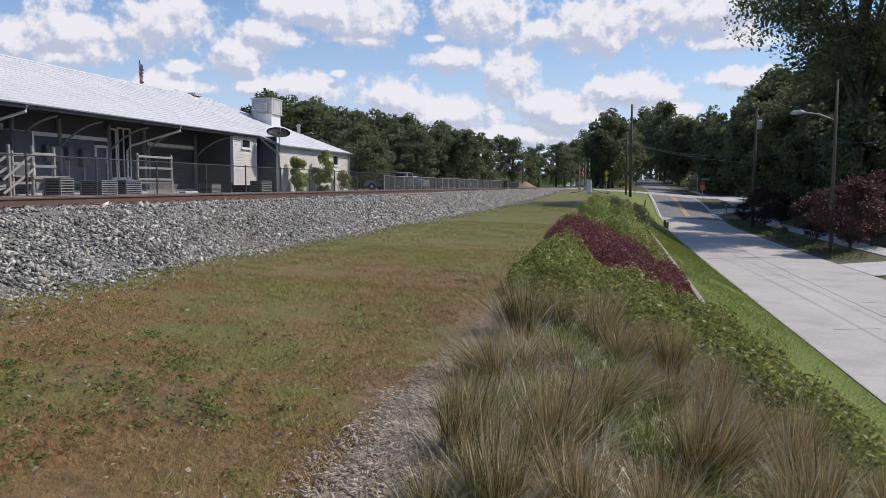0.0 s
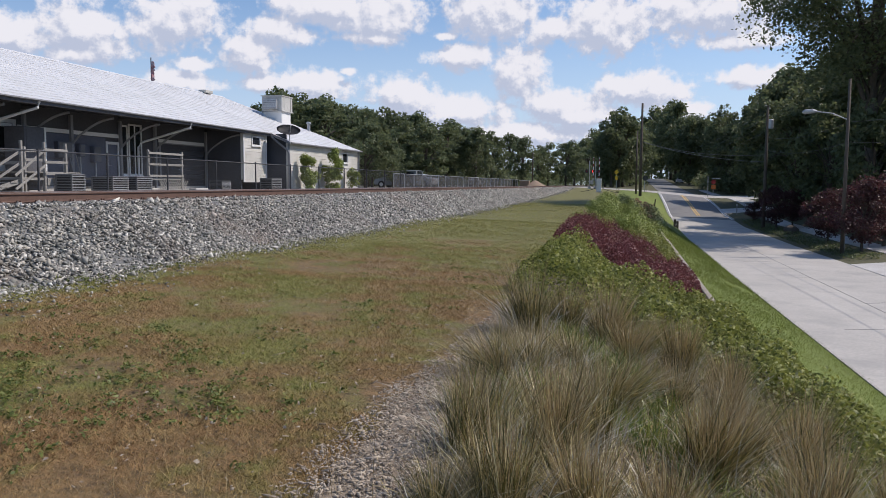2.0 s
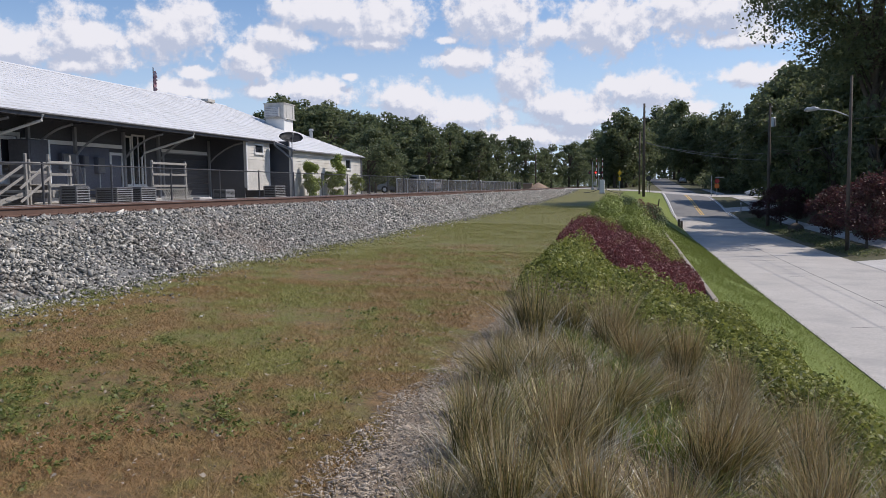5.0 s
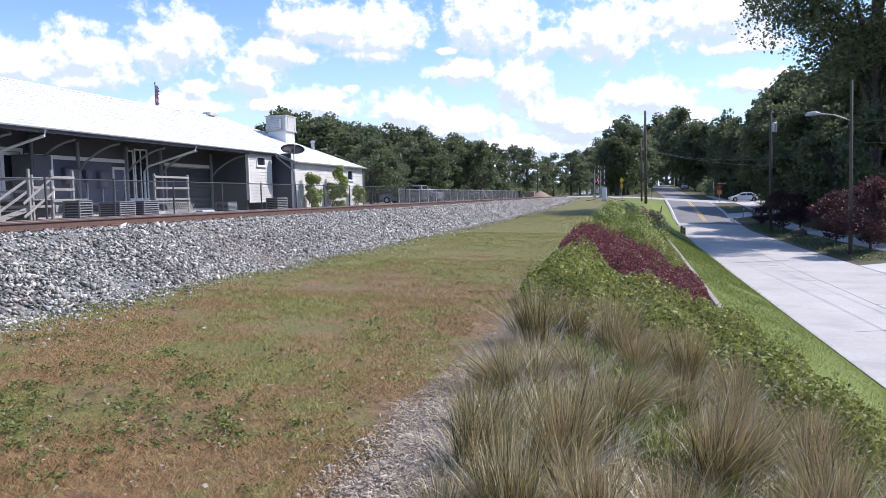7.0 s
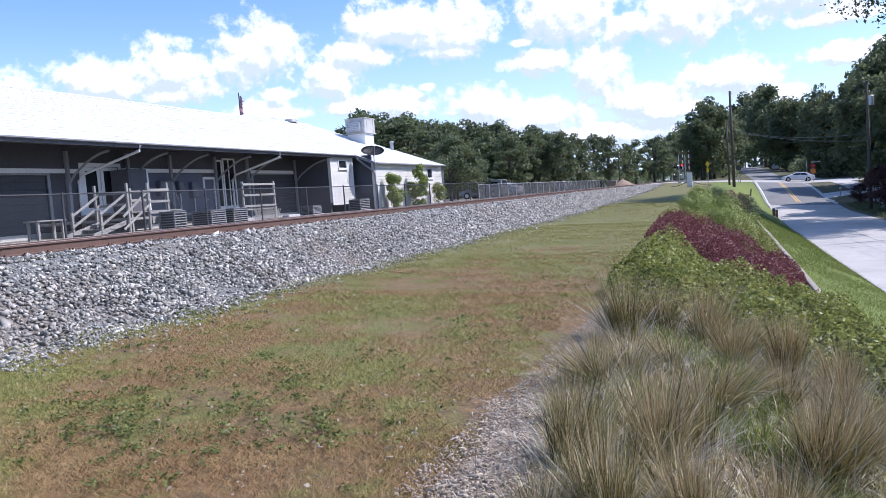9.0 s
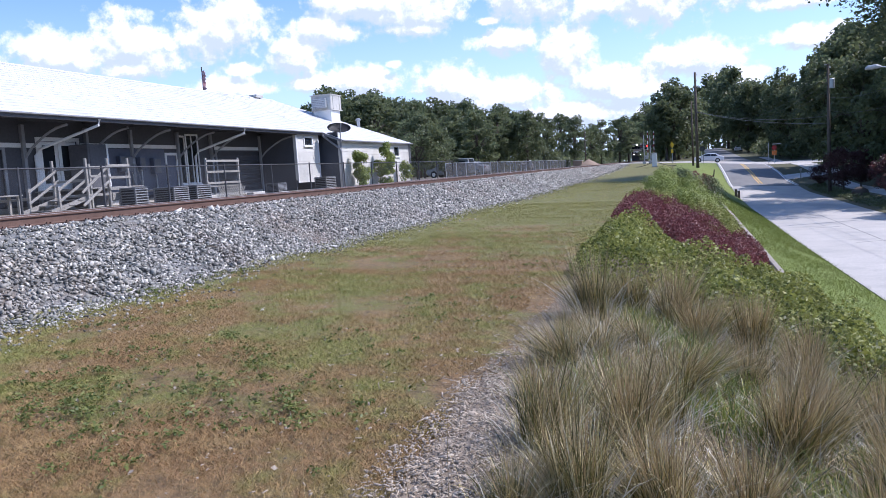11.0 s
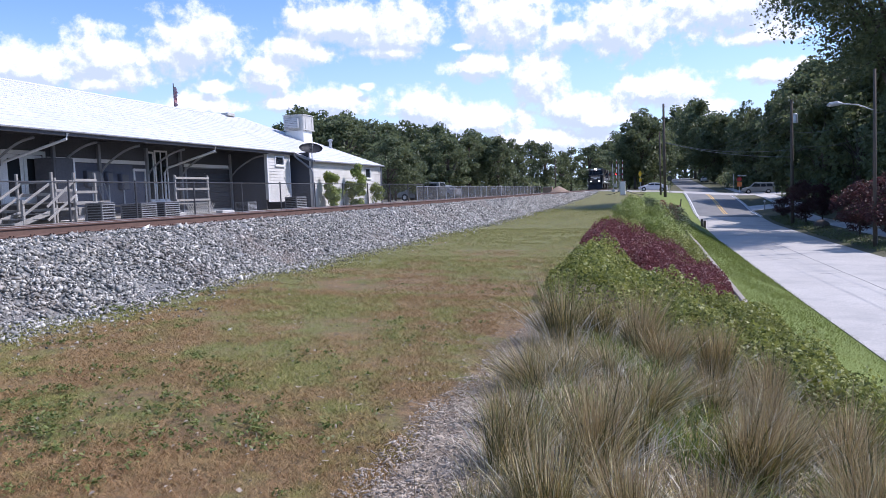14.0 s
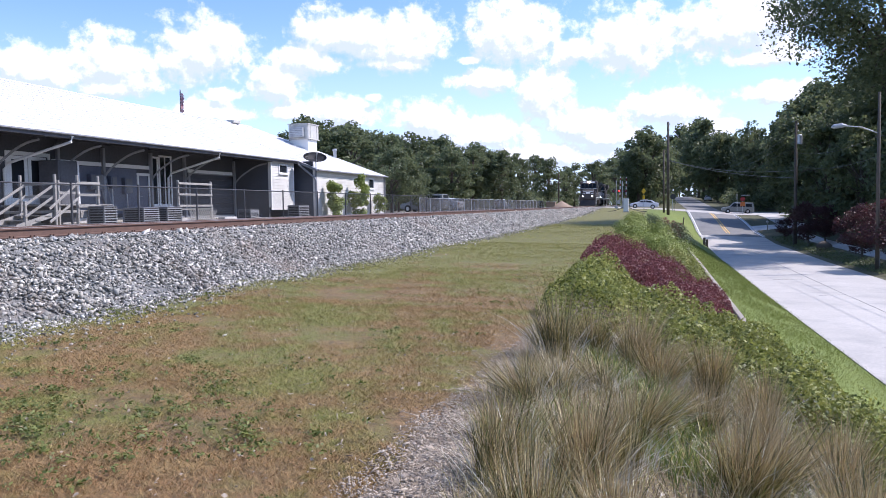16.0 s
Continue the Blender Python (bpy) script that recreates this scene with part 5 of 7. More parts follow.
    body = part("casing", box(B(), -26.95, -25.3, 54.25, 56.15, 7.06, 8.22), M["hvac"], hv, bevel=0.05)
    for y in (54.6, 55.75):
        part("seam", box(B(), -25.3, -25.27, y, y + 0.06, 7.1, 8.18), M["hvac"], hv)
    for z in (7.05, 8.18):
        part("rim", box(B(), -27.0, -25.25, 54.2, 56.2, z, z + 0.06), M["hvac"], hv)
    part("intake", box(B(), -26.7, -25.6, 53.9, 54.25, 7.2, 7.9), M["galv"], hv, "louvred air intake", bevel=0.02)
    for k in range(5):
        part("louvre", beam(B(), (-26.65, 53.89, 7.28 + 0.13 * k), (-25.65, 53.89, 7.28 + 0.13 * k), 0.05, 0.012), M["iron"], hv)
    dish = thing("satellite_dish", (-21.35, 46.85, 4.35), "grey satellite dish on a bent mast at the eave", "satellite dish")
    bm = B()
    ring = []
    axis = Vector((0.45, -0.55, 0.70)).normalized()
    sx = axis.cross(Vector((0, 0, 1))).normalized()
    sy = sx.cross(axis)
    c = Vector((-21.35, 46.7, 5.05))
    for j, rr in enumerate((0.02, 0.3, 0.55, 0.78)):
        ring.append([bm.verts.new(c + axis * (rr * rr * 0.28 - 0.1) + rr * (1.0 * math.cos(a) * sx + 0.62 * math.sin(a) * sy)) for a in [6.28318 * k / 24 for k in range(24)]])
    for a, b in zip(ring, ring[1:]):
        for k in range(24):
            bm.faces.new((a[k], a[(k + 1) % 24], b[(k + 1) % 24], b[k]))
    bm.faces.new(ring[0])
    bmesh.ops.solidify(bm, geom=bm.faces[:], thickness=0.025)
    part("reflector", bm, M["iron"], dish, "oval grey dish", smooth=True)
    part("mast", tube(B(), [(-21.4, 46.95, 4.2), (-21.4, 46.95, 4.75), c - axis * 0.12], 0.03, 8), M["galv"], dish)
    part("feed_arm", tube(B(), [c - sy * 0.45 + axis * 0.02, c + axis * 0.55 - sy * 0.25], 0.018, 6), M["galv"], dish)
    part("receiver", tube(B(), [c + axis * 0.50 - sy * 0.25, c + axis * 0.64 - sy * 0.23], 0.04, 8), M["galv"], dish)


def ladder_rail(parent, a, b, z0, z1, boards, post=0.09):
    """A rough wooden railing: two posts and level boards."""
    for p in (a, b):
        part("post", beam(B(), (p[0], p[1], z0), (p[0], p[1], z1), post, post), M["old_wood"], parent, bevel=0.01)
    for z in boards:
        part("rail_board", beam(B(), (a[0] + 0.06, a[1] - 0.04, z), (b[0] + 0.06, b[1] + 0.04, z), 0.035, 0.10), M["old_wood"], parent, bevel=0.006)


def make_yard_things():
    # wooden stoop with stairs, in front of the double door
    s = thing("wooden_stairs", (-21.3, 23.5, GROUND_Z), "weathered wooden stairs and landing with board railings", "stairs")
    part("landing", box(B(), -24.9, -20.5, 22.9, 25.1, 1.70, 1.80), M["old_wood"], s, bevel=0.01)
    part("skirt_board", box(B(), -20.5, -20.46, 24.1, 25.1, 1.52, 1.78), M["old_wood"], s)
    ladder_rail(s, (-20.5, 24.0), (-20.5, 25.1), GROUND_Z, 3.08, (2.80, 2.36, 1.94))
    ladder_rail(s, (-20.5, 22.9), (-22.0, 22.9), GROUND_Z, 3.08, (2.75, 2.3))
    for x in (-20.6, -21.9):
        part("stringer", beam(B(), (x, 22.9, 1.66), (x, 21.2, GROUND_Z + 0.02), 0.05, 0.16), M["old_wood"], s)
        part("stair_rail", beam(B(), (x + 0.05, 23.0, 2.75), (x + 0.05, 21.55, 1.98), 0.04, 0.09), M["old_wood"], s, bevel=0.006)
        part("stair_rail", beam(B(), (x + 0.05, 23.0, 2.35), (x + 0.05, 21.55, 1.58), 0.04, 0.09), M["old_wood"], s, bevel=0.006)
        part("post", beam(B(), (x, 21.62, GROUND_Z - 0.05), (x, 21.62, 2.12), 0.09, 0.09), M["old_wood"], s, bevel=0.01)
    for x in (-20.45,):
        part("stair_rail", beam(B(), (x, 24.0, 2.80), (x, 22.55, 1.85), 0.04, 0.09), M["old_wood"], s, bevel=0.006)
        part("stair_rail", beam(B(), (x, 24.0, 2.25), (x, 22.55, 1.38), 0.04, 0.09), M["old_wood"], s, bevel=0.006)
    for k in range(3):
        part("tread", box(B(), -21.95, -20.55, 22.9 - 0.45 * (3 - k) - 0.0, 22.9 - 0.45 * (3 - k) + 0.3, 1.28 + 0.16 * k, 1.32 + 0.16 * k), M["old_wood"], s, bevel=0.006)
    # the upper deck before the door
    k = thing("wooden_deck", (-23.6, 26.5, GROUND_Z), "low wooden deck before the double door", "deck")
    for i in range(9):
        part("plank", box(B(), -25.2, -22.4, 25.2 + 0.35 * i, 25.2 + 0.35 * i + 0.33, 2.0, 2.05), M["old_wood"], k, bevel=0.005)
    for y in (25.3, 28.2):
        for x in (-25.0, -22.6):
            part("leg", box(B(), x - 0.06, x + 0.06, y - 0.06, y + 0.06, GROUND_Z - 0.05, 2.0), M["old_wood"], k)
    ladder_rail(k, (-22.5, 25.3), (-22.5, 26.3), GROUND_Z, 3.0, (2.85, 2.5))
    # railing with lattice below, by the tall windows
    q = thing("lattice_deck", (-21.6, 32.3, GROUND_Z), "wooden platform with board railing and lattice skirt", "deck")
    part("platform", box(B(), -24.6, -21.0, 30.9, 33.9, 1.76, 1.85), M["old_wood"], q, bevel=0.01)
    ladder_rail(q, (-21.0, 31.0), (-21.0, 33.7), GROUND_Z, 3.12, (2.98, 2.47, 1.95))
    bm = B()
    for i in range(12):
        a = 31.75 + i * 0.18
        beam(bm, (-20.98, a, 1.24), (-20.98, a + 0.45, 1.74), 0.012, 0.04)
        beam(bm, (-20.965, a + 0.45, 1.24), (-20.965, a, 1.74), 0.012, 0.04)
    part("lattice", bm, M["old_wood"], q, "crossed lattice slats")
    # electrical cabinet on the wall
    c = thing("wall_cabinet", (-24.6, 27.9, 1.3), "tall grey metal enclosure standing by the double door", "cabinet")
    part("casing", box(B(), -25.2, -24.2, 27.25, 28.45, 1.3, 3.95), M["soffit"], c, bevel=0.02)
    part("edge_trim", box(B(), -24.22, -24.17, 28.38, 28.46, 2.1, 3.95), M["white_paint"], c)
    part("door_panel", box(B(), -24.2, -24.18, 27.35, 28.3, 1.5, 3.85), M["soffit"], c, bevel=0.008)
    for y, z, w, h in ((30.2, 2.75, 0.9, 0.75), (31.6, 2.85, 0.4, 0.6), (32.6, 2.6, 0.55, 0.8)):
        e = thing("meter_box", (-25.2, y, z), "pale electrical box fixed to the blue wall", "meter box", "meter boxes")
        part("casing", box(B(), -25.26, -25.02, y, y + w, z, z + h), M["shaded_blue_facade"], e, bevel=0.02)
        part("conduit", tube(B(), [(-25.15, y + w / 2, z), (-25.15, y + w / 2, 1.4)], 0.03, 6), M["galv"], e)
        part("cover", box(B(), -25.02, -25.0, y + 0.05, y + w - 0.05, z + 0.05, z + h - 0.05), M["ac"], e)
    # condenser units
    for x, y, w, h, dp in ((-20.0, 24.7, 0.72, 0.72, 0.72), (-20.4, 27.5, 1.0, 0.66, 1.0), (-20.4, 29.1, 1.05, 0.68, 1.0), (-21.9, 38.9, 0.95, 0.55, 0.8), (-21.6, 44.6, 1.4, 0.75, 0.8)):
        a = thing("condenser", (x, y, GROUND_Z), "grey air-conditioning condenser with slatted sides on a pad", "air conditioner", "condensers")
        z = GROUND_Z
        part("pad", box(B(), x - dp / 2 - 0.08, x + dp / 2 + 0.08, y - w / 2 - 0.08, y + w / 2 + 0.08, z - 0.05, z + 0.06), M["concrete"], a)
        part("core", box(B(), x - dp / 2 + 0.03, x + dp / 2 - 0.03, y - w / 2 + 0.03, y + w / 2 - 0.03, z + 0.06, z + h - 0.03), M["dark"], a)
        part("lid", box(B(), x - dp / 2, x + dp / 2, y - w / 2, y + w / 2, z + h - 0.05, z + h), M["ac"], a, bevel=0.015)
        for cx in (-1, 1):
            for cy in (-1, 1):
                part("corner_post", box(B(), x + cx * (dp / 2 - 0.03) - 0.03, x + cx * (dp / 2 - 0.03) + 0.03, y + cy * (w / 2 - 0.03) - 0.03, y + cy * (w / 2 - 0.03) + 0.03, z + 0.06, z + h - 0.05), M["ac"], a)
        for i in range(6):
            zz = z + 0.12 + (h - 0.22) * i / 5
            part("slat", box(B(), x + dp / 2 - 0.02, x + dp / 2 + 0.012, y - w / 2, y + w / 2, zz, zz + 0.03), M["galv"], a)
            part("slat", box(B(), x - dp / 2, x + dp / 2, y - w / 2 - 0.012, y - w / 2 + 0.02, zz, zz + 0.035), M["ac"], a)
    # small bits by the wall
    t = thing("work_table", (-20.9, 19.6, GROUND_Z), "rough low wooden table in the yard", "table")
    part("tabletop", box(B(), -21.2, -20.6, 18.9, 20.1, 1.86, 1.91), M["old_wood"], t, bevel=0.01)
    for x in (-21.1, -20.7):
        for y in (19.0, 20.0):
            part("leg", box(B(), x - 0.04, x + 0.04, y - 0.04, y + 0.04, GROUND_Z - 0.03, 1.86), M["old_wood"], t)
    for y, z in ((26.2, 1.62), (31.9, 1.40), (35.7, 1.38)):
        w = thing("low_wall_block", (-21.3, y, GROUND_Z), "pale concrete block lying in the yard", "block", "yard blocks")
        part("block", box(B(), -21.5, -21.1, y - 0.6, y + 0.6, GROUND_Z - 0.04, z), M["concrete"], w, bevel=0.03)
    for y in (31.05, 31.5):
        p = thing("leaning_pole", (-24.9, y, GROUND_Z), "thin grey pole leaning on the depot wall", "pole", "leaning poles")
        part("shaft", tube(B(), [(-24.75, y, GROUND_Z), (-25.2, y - 0.12, 3.4)], 0.03, 6), M["grey_trim"], p)


def make_fences():
    # low chain-link fence between the yard and the track
    f = thing("chain_link_fence", (-17, 20, GROUND_Z), "low dark chain-link fence along the depot yard", "fence")
    ys = [8.0, 11.1, 14.1, 16.5, 19.65, 22.8, 26.3, 29.9, 33.5, 37.4, 41.2, 45.25, 49.5, 53.5, 57.5]
    for y in ys:
        part("post", tube(B(), [(-17, y, GROUND_Z - 0.1), (-17, y, 2.62)], 0.034, 8), M["iron"], f)
    for a, b in zip(ys, ys[1:]):
        part("top_rail", tube(B(), [(-17, a, 2.56), (-17, b, 2.56)], 0.022, 6), M["iron"], f)
        part("wire_panel", box(B(), -17.006, -17.0, a + 0.04, b - 0.04, GROUND_Z + 0.05, 2.54), M["mesh"], f, "see-through wire mesh")
    # taller fence with a grey screen, round the parking
    q = thing("screened_fence", (-18, 95, 1.25), "grey screened chain-link fence round the parking yard", "fence")
    ys = list(np.linspace(59, 131, 25))
    for y in ys:
        part("post", tube(B(), [(-18, y, g(-18, y) - 0.1), (-18, y, 2.50)], 0.035, 8), M["galv"], q)
    for a, b in zip(ys, ys[1:]):
        part("top_rail", tube(B(), [(-18, a, 2.46), (-18, b, 2.46)], 0.022, 6), M["galv"], q)
        part("screen", box(B(), -18.008, -18.0, a + 0.04, b - 0.04, 1.30, 2.44), M["screen"], q, "grey woven screen")


make_depot()
make_yard_things()
make_fences()

# ---- street furniture, poles and wires ----
def make_poles():
    spots = {}
    for key, x, y, top, r in (("a", 1.55, 92.5, 11.0, 0.15), ("b", 13.0, 80.0, 9.3, 0.15), ("c", 13.0, 51.8, 8.1, 0.105), ("d", 1.2, 104.0, 8.6, 0.11), ("e", -14.5, 122.5, 6.8, 0.10), ("f", -3.2, 160.0, 8.0, 0.1)):
        z = g(x, y)
        p = thing("utility_pole", (x, y, z), "dark weathered wooden utility pole beside the street", "utility pole", "utility poles")
        part("shaft", tube(B(), [(x, y, z - 0.3), (x, y, (z + top) / 2), (x + 0.02, y, top)], [r * 1.15, r, r * 0.75], 12), M["pole_wood"], p, smooth=True)
        spots[key] = (x, y, top)
        if key in "abe":
            for dz in (0.35, 1.0, 1.6):
                part("insulator", tube(B(), [(x, y, top - dz), (x + 0.22, y, top - dz + 0.02)], 0.03, 6), M["white_paint"], p)
                part("insulator_cap", tube(B(), [(x + 0.2, y, top - dz), (x + 0.2, y, top - dz + 0.14)], [0.05, 0.035], 8), M["white_paint"], p)
        if key == "b":
            part("transformer", tube(B(), [(x + 0.32, y, top - 2.2), (x + 0.32, y, top - 1.4), (x + 0.32, y, top - 1.3)], [0.25, 0.25, 0.12], 14), M["galv"], p, "grey pole transformer")
            part("top_pin", tube(B(), [(x - 0.3, y, top - 0.05), (x + 0.1, y, top + 0.0)], 0.03, 6), M["galv"], p)
        if key == "c":
            arm = part("lamp_arm", tube(B(), [(x, y, 5.65), (x - 0.9, y, 6.05), (x - 1.9, y, 6.18)], 0.035, 8), M["galv"], p)
            head = part("lamp_head", tube(B(), [(x - 1.75, y, 6.18), (x - 2.0, y, 6.2), (x - 2.45, y, 6.16), (x - 2.6, y, 6.12)], [0.06, 0.14, 0.14, 0.05], 10), M["sign_back"], p, "grey cobra-head street lamp")
    return spots


def wire(a, b, sag, label, r=0.014):
    a, b = Vector(a), Vector(b)
    path = [a.lerp(b, f / 12) - Vector((0, 0, sag * 4 * (f / 12) * (1 - f / 12))) for f in range(13)]
    tagged(part("overhead_wire", tube(B(), path, r, 5), M["iron"] if r < 0.015 else M["ac"], None), label, "cable", "overhead wires")


def make_wires():
    for dz, sag in ((0.3, 0.5), (0.95, 0.55), (1.55, 0.6), (2.3, 0.6)):
        wire((13.1, 80, 9.3 - dz), (13.2, 190, 10.6 - dz), sag * 2, "thin black power line strung between the utility poles", 0.012)
    wire((1.6, 92.5, 6.6), (13.0, 80, 3.9), 0.45, "pale service cable sagging across the street", 0.022)
    wire((1.6, 92.5, 6.65), (13.0, 80, 4.6), 0.6, "pale service cable sagging across the street", 0.018)
    for dz in (3.0, 4.2):
        wire((13.0, 80, 9.3 - dz), (13.0, 51.8, 8.1 - dz + 0.4), 0.5, "thin black cable between the utility poles", 0.012)
        wire((13.0, 51.8, 8.5 - dz), (13.0, 10.0, 8.2 - dz), 0.6, "thin black cable between the utility poles", 0.012)


def sign_post(name, x, y, h, label, category="road sign"):
    z = g(x, y)
    s = thing(name, (x, y, z), label, category)
    part("post", box(B(), x - 0.04, x + 0.04, y - 0.03, y + 0.03, z - 0.2, z + h), M["galv"], s)
    return s, z


def make_crossing():
    # two signal masts with upright gate arms
    for i, (x, y) in enumerate(((-5.75, 125.0), (-4.9, 127.0))):
        z = g(x, y)
        s = thing("crossing_signal", (x, y, z), "railway crossing signal mast with red lamps and raised gate arm", "crossing signal", "crossing signals")
        part("base", box(B(), x - 0.25, x + 0.25, y - 0.25, y + 0.25, z - 0.1, z + 0.35), M["galv"], s, bevel=0.02)
        part("mast", tube(B(), [(x, y, z + 0.3), (x, y, z + 4.4)], 0.07, 10), M["galv"], s)
        for dx in (-0.45, 0.45):
            lamp = part("signal_lamp", tube(B(), [(x + dx, y, z + 2.75), (x + dx, y - 0.12, z + 2.75)], [0.26, 0.26], 16), M["iron"], s, "round black-backed signal lamp")
            part("lens", tube(B(), [(x + dx, y - 0.121, z + 2.75), (x + dx, y - 0.15, z + 2.75)], [0.11, 0.09], 12), M["red_glow"] if (dx > 0) == (i == 0) else M["sign_red"], lamp)
        part("lamp_bar", beam(B(), (x - 0.5, y, z + 2.75), (x + 0.5, y, z + 2.75), 0.05, 0.05), M["galv"], s)
        arm = part("gate_arm", beam(B(), (x + 0.55, y - 0.1, z + 1.0), (x + 0.62, y - 0.1, z + 5.0), 0.05, 0.12), M["white_paint"], s, "raised white and red gate arm")
        for k in range(4):
            part("stripe", beam(B(), (x + 0.565 + 0.0175 * k, y - 0.13, z + 1.7 + k * 0.9), (x + 0.573 + 0.0175 * k, y - 0.13, z + 2.1 + k * 0.9), 0.01, 0.125), M["sign_red"], arm)
        part("gate_drive", box(B(), x + 0.15, x + 0.6, y - 0.25, y + 0.2, z + 0.7, z + 1.3), M["galv"], s, bevel=0.02)
    # control cabinet with its cables
    x, y = -3.55, 104.0
    z = g(x, y)
    c = thing("signal_cabinet", (x, y, z), "pale grey signal cabinet standing on the grass", "cabinet")
    part("casing", box(B(), x - 0.32, x + 0.32, y - 0.3, y + 0.3, z + 0.1, z + 1.75), M["white_paint"], c, bevel=0.03)
    part("plinth", box(B(), x - 0.4, x + 0.4, y - 0.36, y + 0.36, z - 0.1, z + 0.1), M["concrete"], c)
    part("lid", box(B(), x - 0.36, x + 0.36, y - 0.34, y + 0.34, z + 1.75, z + 1.82), M["hvac"], c, bevel=0.01)
    part("hinge", box(B(), x - 0.34, x - 0.31, y - 0.33, y - 0.29, z + 0.4, z + 1.5), M["galv"], c)
    for dx, n in ((-2.4, 7), (2.6, 7)):
        path = [(x + dx * f, y + 1.0 * f, g(x + dx * f, y + f) + 0.05 + 0.75 * (1 - f) ** 2) for f in [i / n for i in range(n + 1)]]
        ob = tagged(part("ground_cable", tube(B(), path, 0.035, 6), M["iron"], None), "black cable drooping from the signal cabinet", "cable")
    # signs
    s, z = sign_post("diamond_sign", -1.6, 127.0, 3.4, "yellow diamond warning sign on a post")
    part("plate", prism(B(), [(-1.6, z + 3.40), (-1.25, z + 2.85), (-1.6, z + 2.30), (-1.95, z + 2.85)], "y", 126.93, 126.96), M["sign_yellow"], s, "yellow diamond plate")
    part("plate", box(B(), -1.78, -1.42, 126.93, 126.96, z + 1.6, z + 2.2), M["sign_yellow"], s)
    part("border", prism(B(), [(-1.6, z + 3.31), (-1.31, z + 2.85), (-1.6, z + 2.39), (-1.89, z + 2.85)], "y", 126.925, 126.93), M["iron"], s)
    part("face", prism(B(), [(-1.6, z + 3.26), (-1.34, z + 2.85), (-1.6, z + 2.44), (-1.86, z + 2.85)], "y", 126.92, 126.925), M["sign_yellow"], s)
    s, z = sign_post("round_sign", 2.75, 126.5, 2.5, "dark back of a round sign on two posts")
    part("post", box(B(), 2.98, 3.04, 126.47, 126.53, z - 0.1, z + 1.9), M["iron"], s)
    part("plate", tube(B(), [(2.85, 126.45, z + 2.2), (2.85, 126.42, z + 2.2)], 0.42, 20), M["iron"], s)
    s, z = sign_post("street_sign", 12.65, 130.2, 3.2, "pale sign seen edge-on upon a post by the corner")
    part("plate", box(B(), 12.58, 12.62, 129.8, 130.3, z + 2.3, z + 3.3), M["sign_back"], s)
    s, z = sign_post("warning_sign", 13.55, 131.0, 2.75, "orange warning plates on a post by the corner")
    pts = [(13.55 + 0.38 * math.cos(a), z + 2.45 + 0.38 * math.sin(a)) for a in [0.3927 + 0.7854 * k for k in range(8)]]
    part("plate", prism(B(), pts, "y", 130.90, 130.93), M["sign_red"], s, "red eight-sided plate")
    part("plate", box(B(), 13.2, 13.9, 130.90, 130.93, z + 1.3, z + 2.0), M["sign_orange"], s, "orange plate")
    part("name_blade", box(B(), 13.3, 14.6, 130.98, 131.02, z + 2.95, z + 3.1), M["sign_back"], s)
    # bollards by the verge and a short stake on the slope
    for i, (x, y) in enumerate(((4.55, 76.5), (4.85, 77.4))):
        z = g(x, y)
        b = thing("wooden_bollard", (x, y, z), "short dark wooden bollard at the street's edge", "bollard", "bollards")
        part("post", box(B(), x - 0.11, x + 0.11, y - 0.11, y + 0.11, z - 0.2, z + 0.68), M["pole_wood"], b, bevel=0.02)
        part("cap", box(B(), x - 0.10, x + 0.10, y - 0.10, y + 0.10, z + 0.68, z + 0.71), M["timber"], b)
    z = g(3.1, 90.0)
    b = thing("marker_post", (3.1, 90.0, z), "small leaning marker post on the grass slope", "post")
    part("post", beam(B(), (3.1, 90, z - 0.1), (3.2, 90, z + 0.8), 0.12, 0.12), M["pole_wood"], b, bevel=0.02)
    part("cap", box(B(), 3.14, 3.26, 89.94, 90.06, z + 0.79, z + 0.82), M["timber"], b)
    # mailbox and small things under the street trees
    for x, y, h in ((13.4, 53.0, 1.15), (13.3, 101.0, 1.1)):
        z = g(x, y)
        m = thing("mailbox", (x, y, z), "grey mailbox on a wooden post at the street's edge", "mailbox", "mailboxes")
        part("post", box(B(), x - 0.05, x + 0.05, y - 0.05, y + 0.05, z - 0.1, z + h), M["old_wood"], m)
        part("box", prism(B(), [(x - 0.1, z + h), (x + 0.1, z + h), (x + 0.1, z + h + 0.14), (x + 0.06, z + h + 0.21), (x - 0.06, z + h + 0.21), (x - 0.1, z + h + 0.14)], "y", y - 0.28, y + 0.2), M["galv"], m, bevel=0.008)
    z = g(14.0, 72)
    r = thing("boulder", (14.0, 72, z), "dark rounded boulder beside the sidewalk", "boulder")
    bm = B()
    bmesh.ops.create_icosphere(bm, subdivisions=3, radius=0.6, matrix=Matrix.Translation((14.0, 72, z + 0.25)) @ Matrix.Diagonal((1.1, 1, 0.8, 1)))
    for v in bm.verts:
        v.co += v.normal * 0.12 * noise.noise(v.co * 1.7)
    part("rock", bm, M["pole_wood"], r, smooth=True)
    # dirt heap and the works' barrier beyond the fence
    bm = B()
    n = 18
    cx, cy = -13.6, 119.0
    cz = g(cx, cy)
    rows = []
    for j in range(n + 1):
        rows.append([])
        for i in range(n + 1):
            u, v = i / n * 2 - 1, j / n * 2 - 1
            d = max(0.0, 1 - math.hypot(u, v))
            rows[-1].append(bm.verts.new((cx + u * 2.0, cy + v * 2.4, cz - 0.05 + 1.25 * d ** 0.85 + (0.14 * noise.noise((u * 4, v * 4, 1)) if d > 0.03 else 0))))
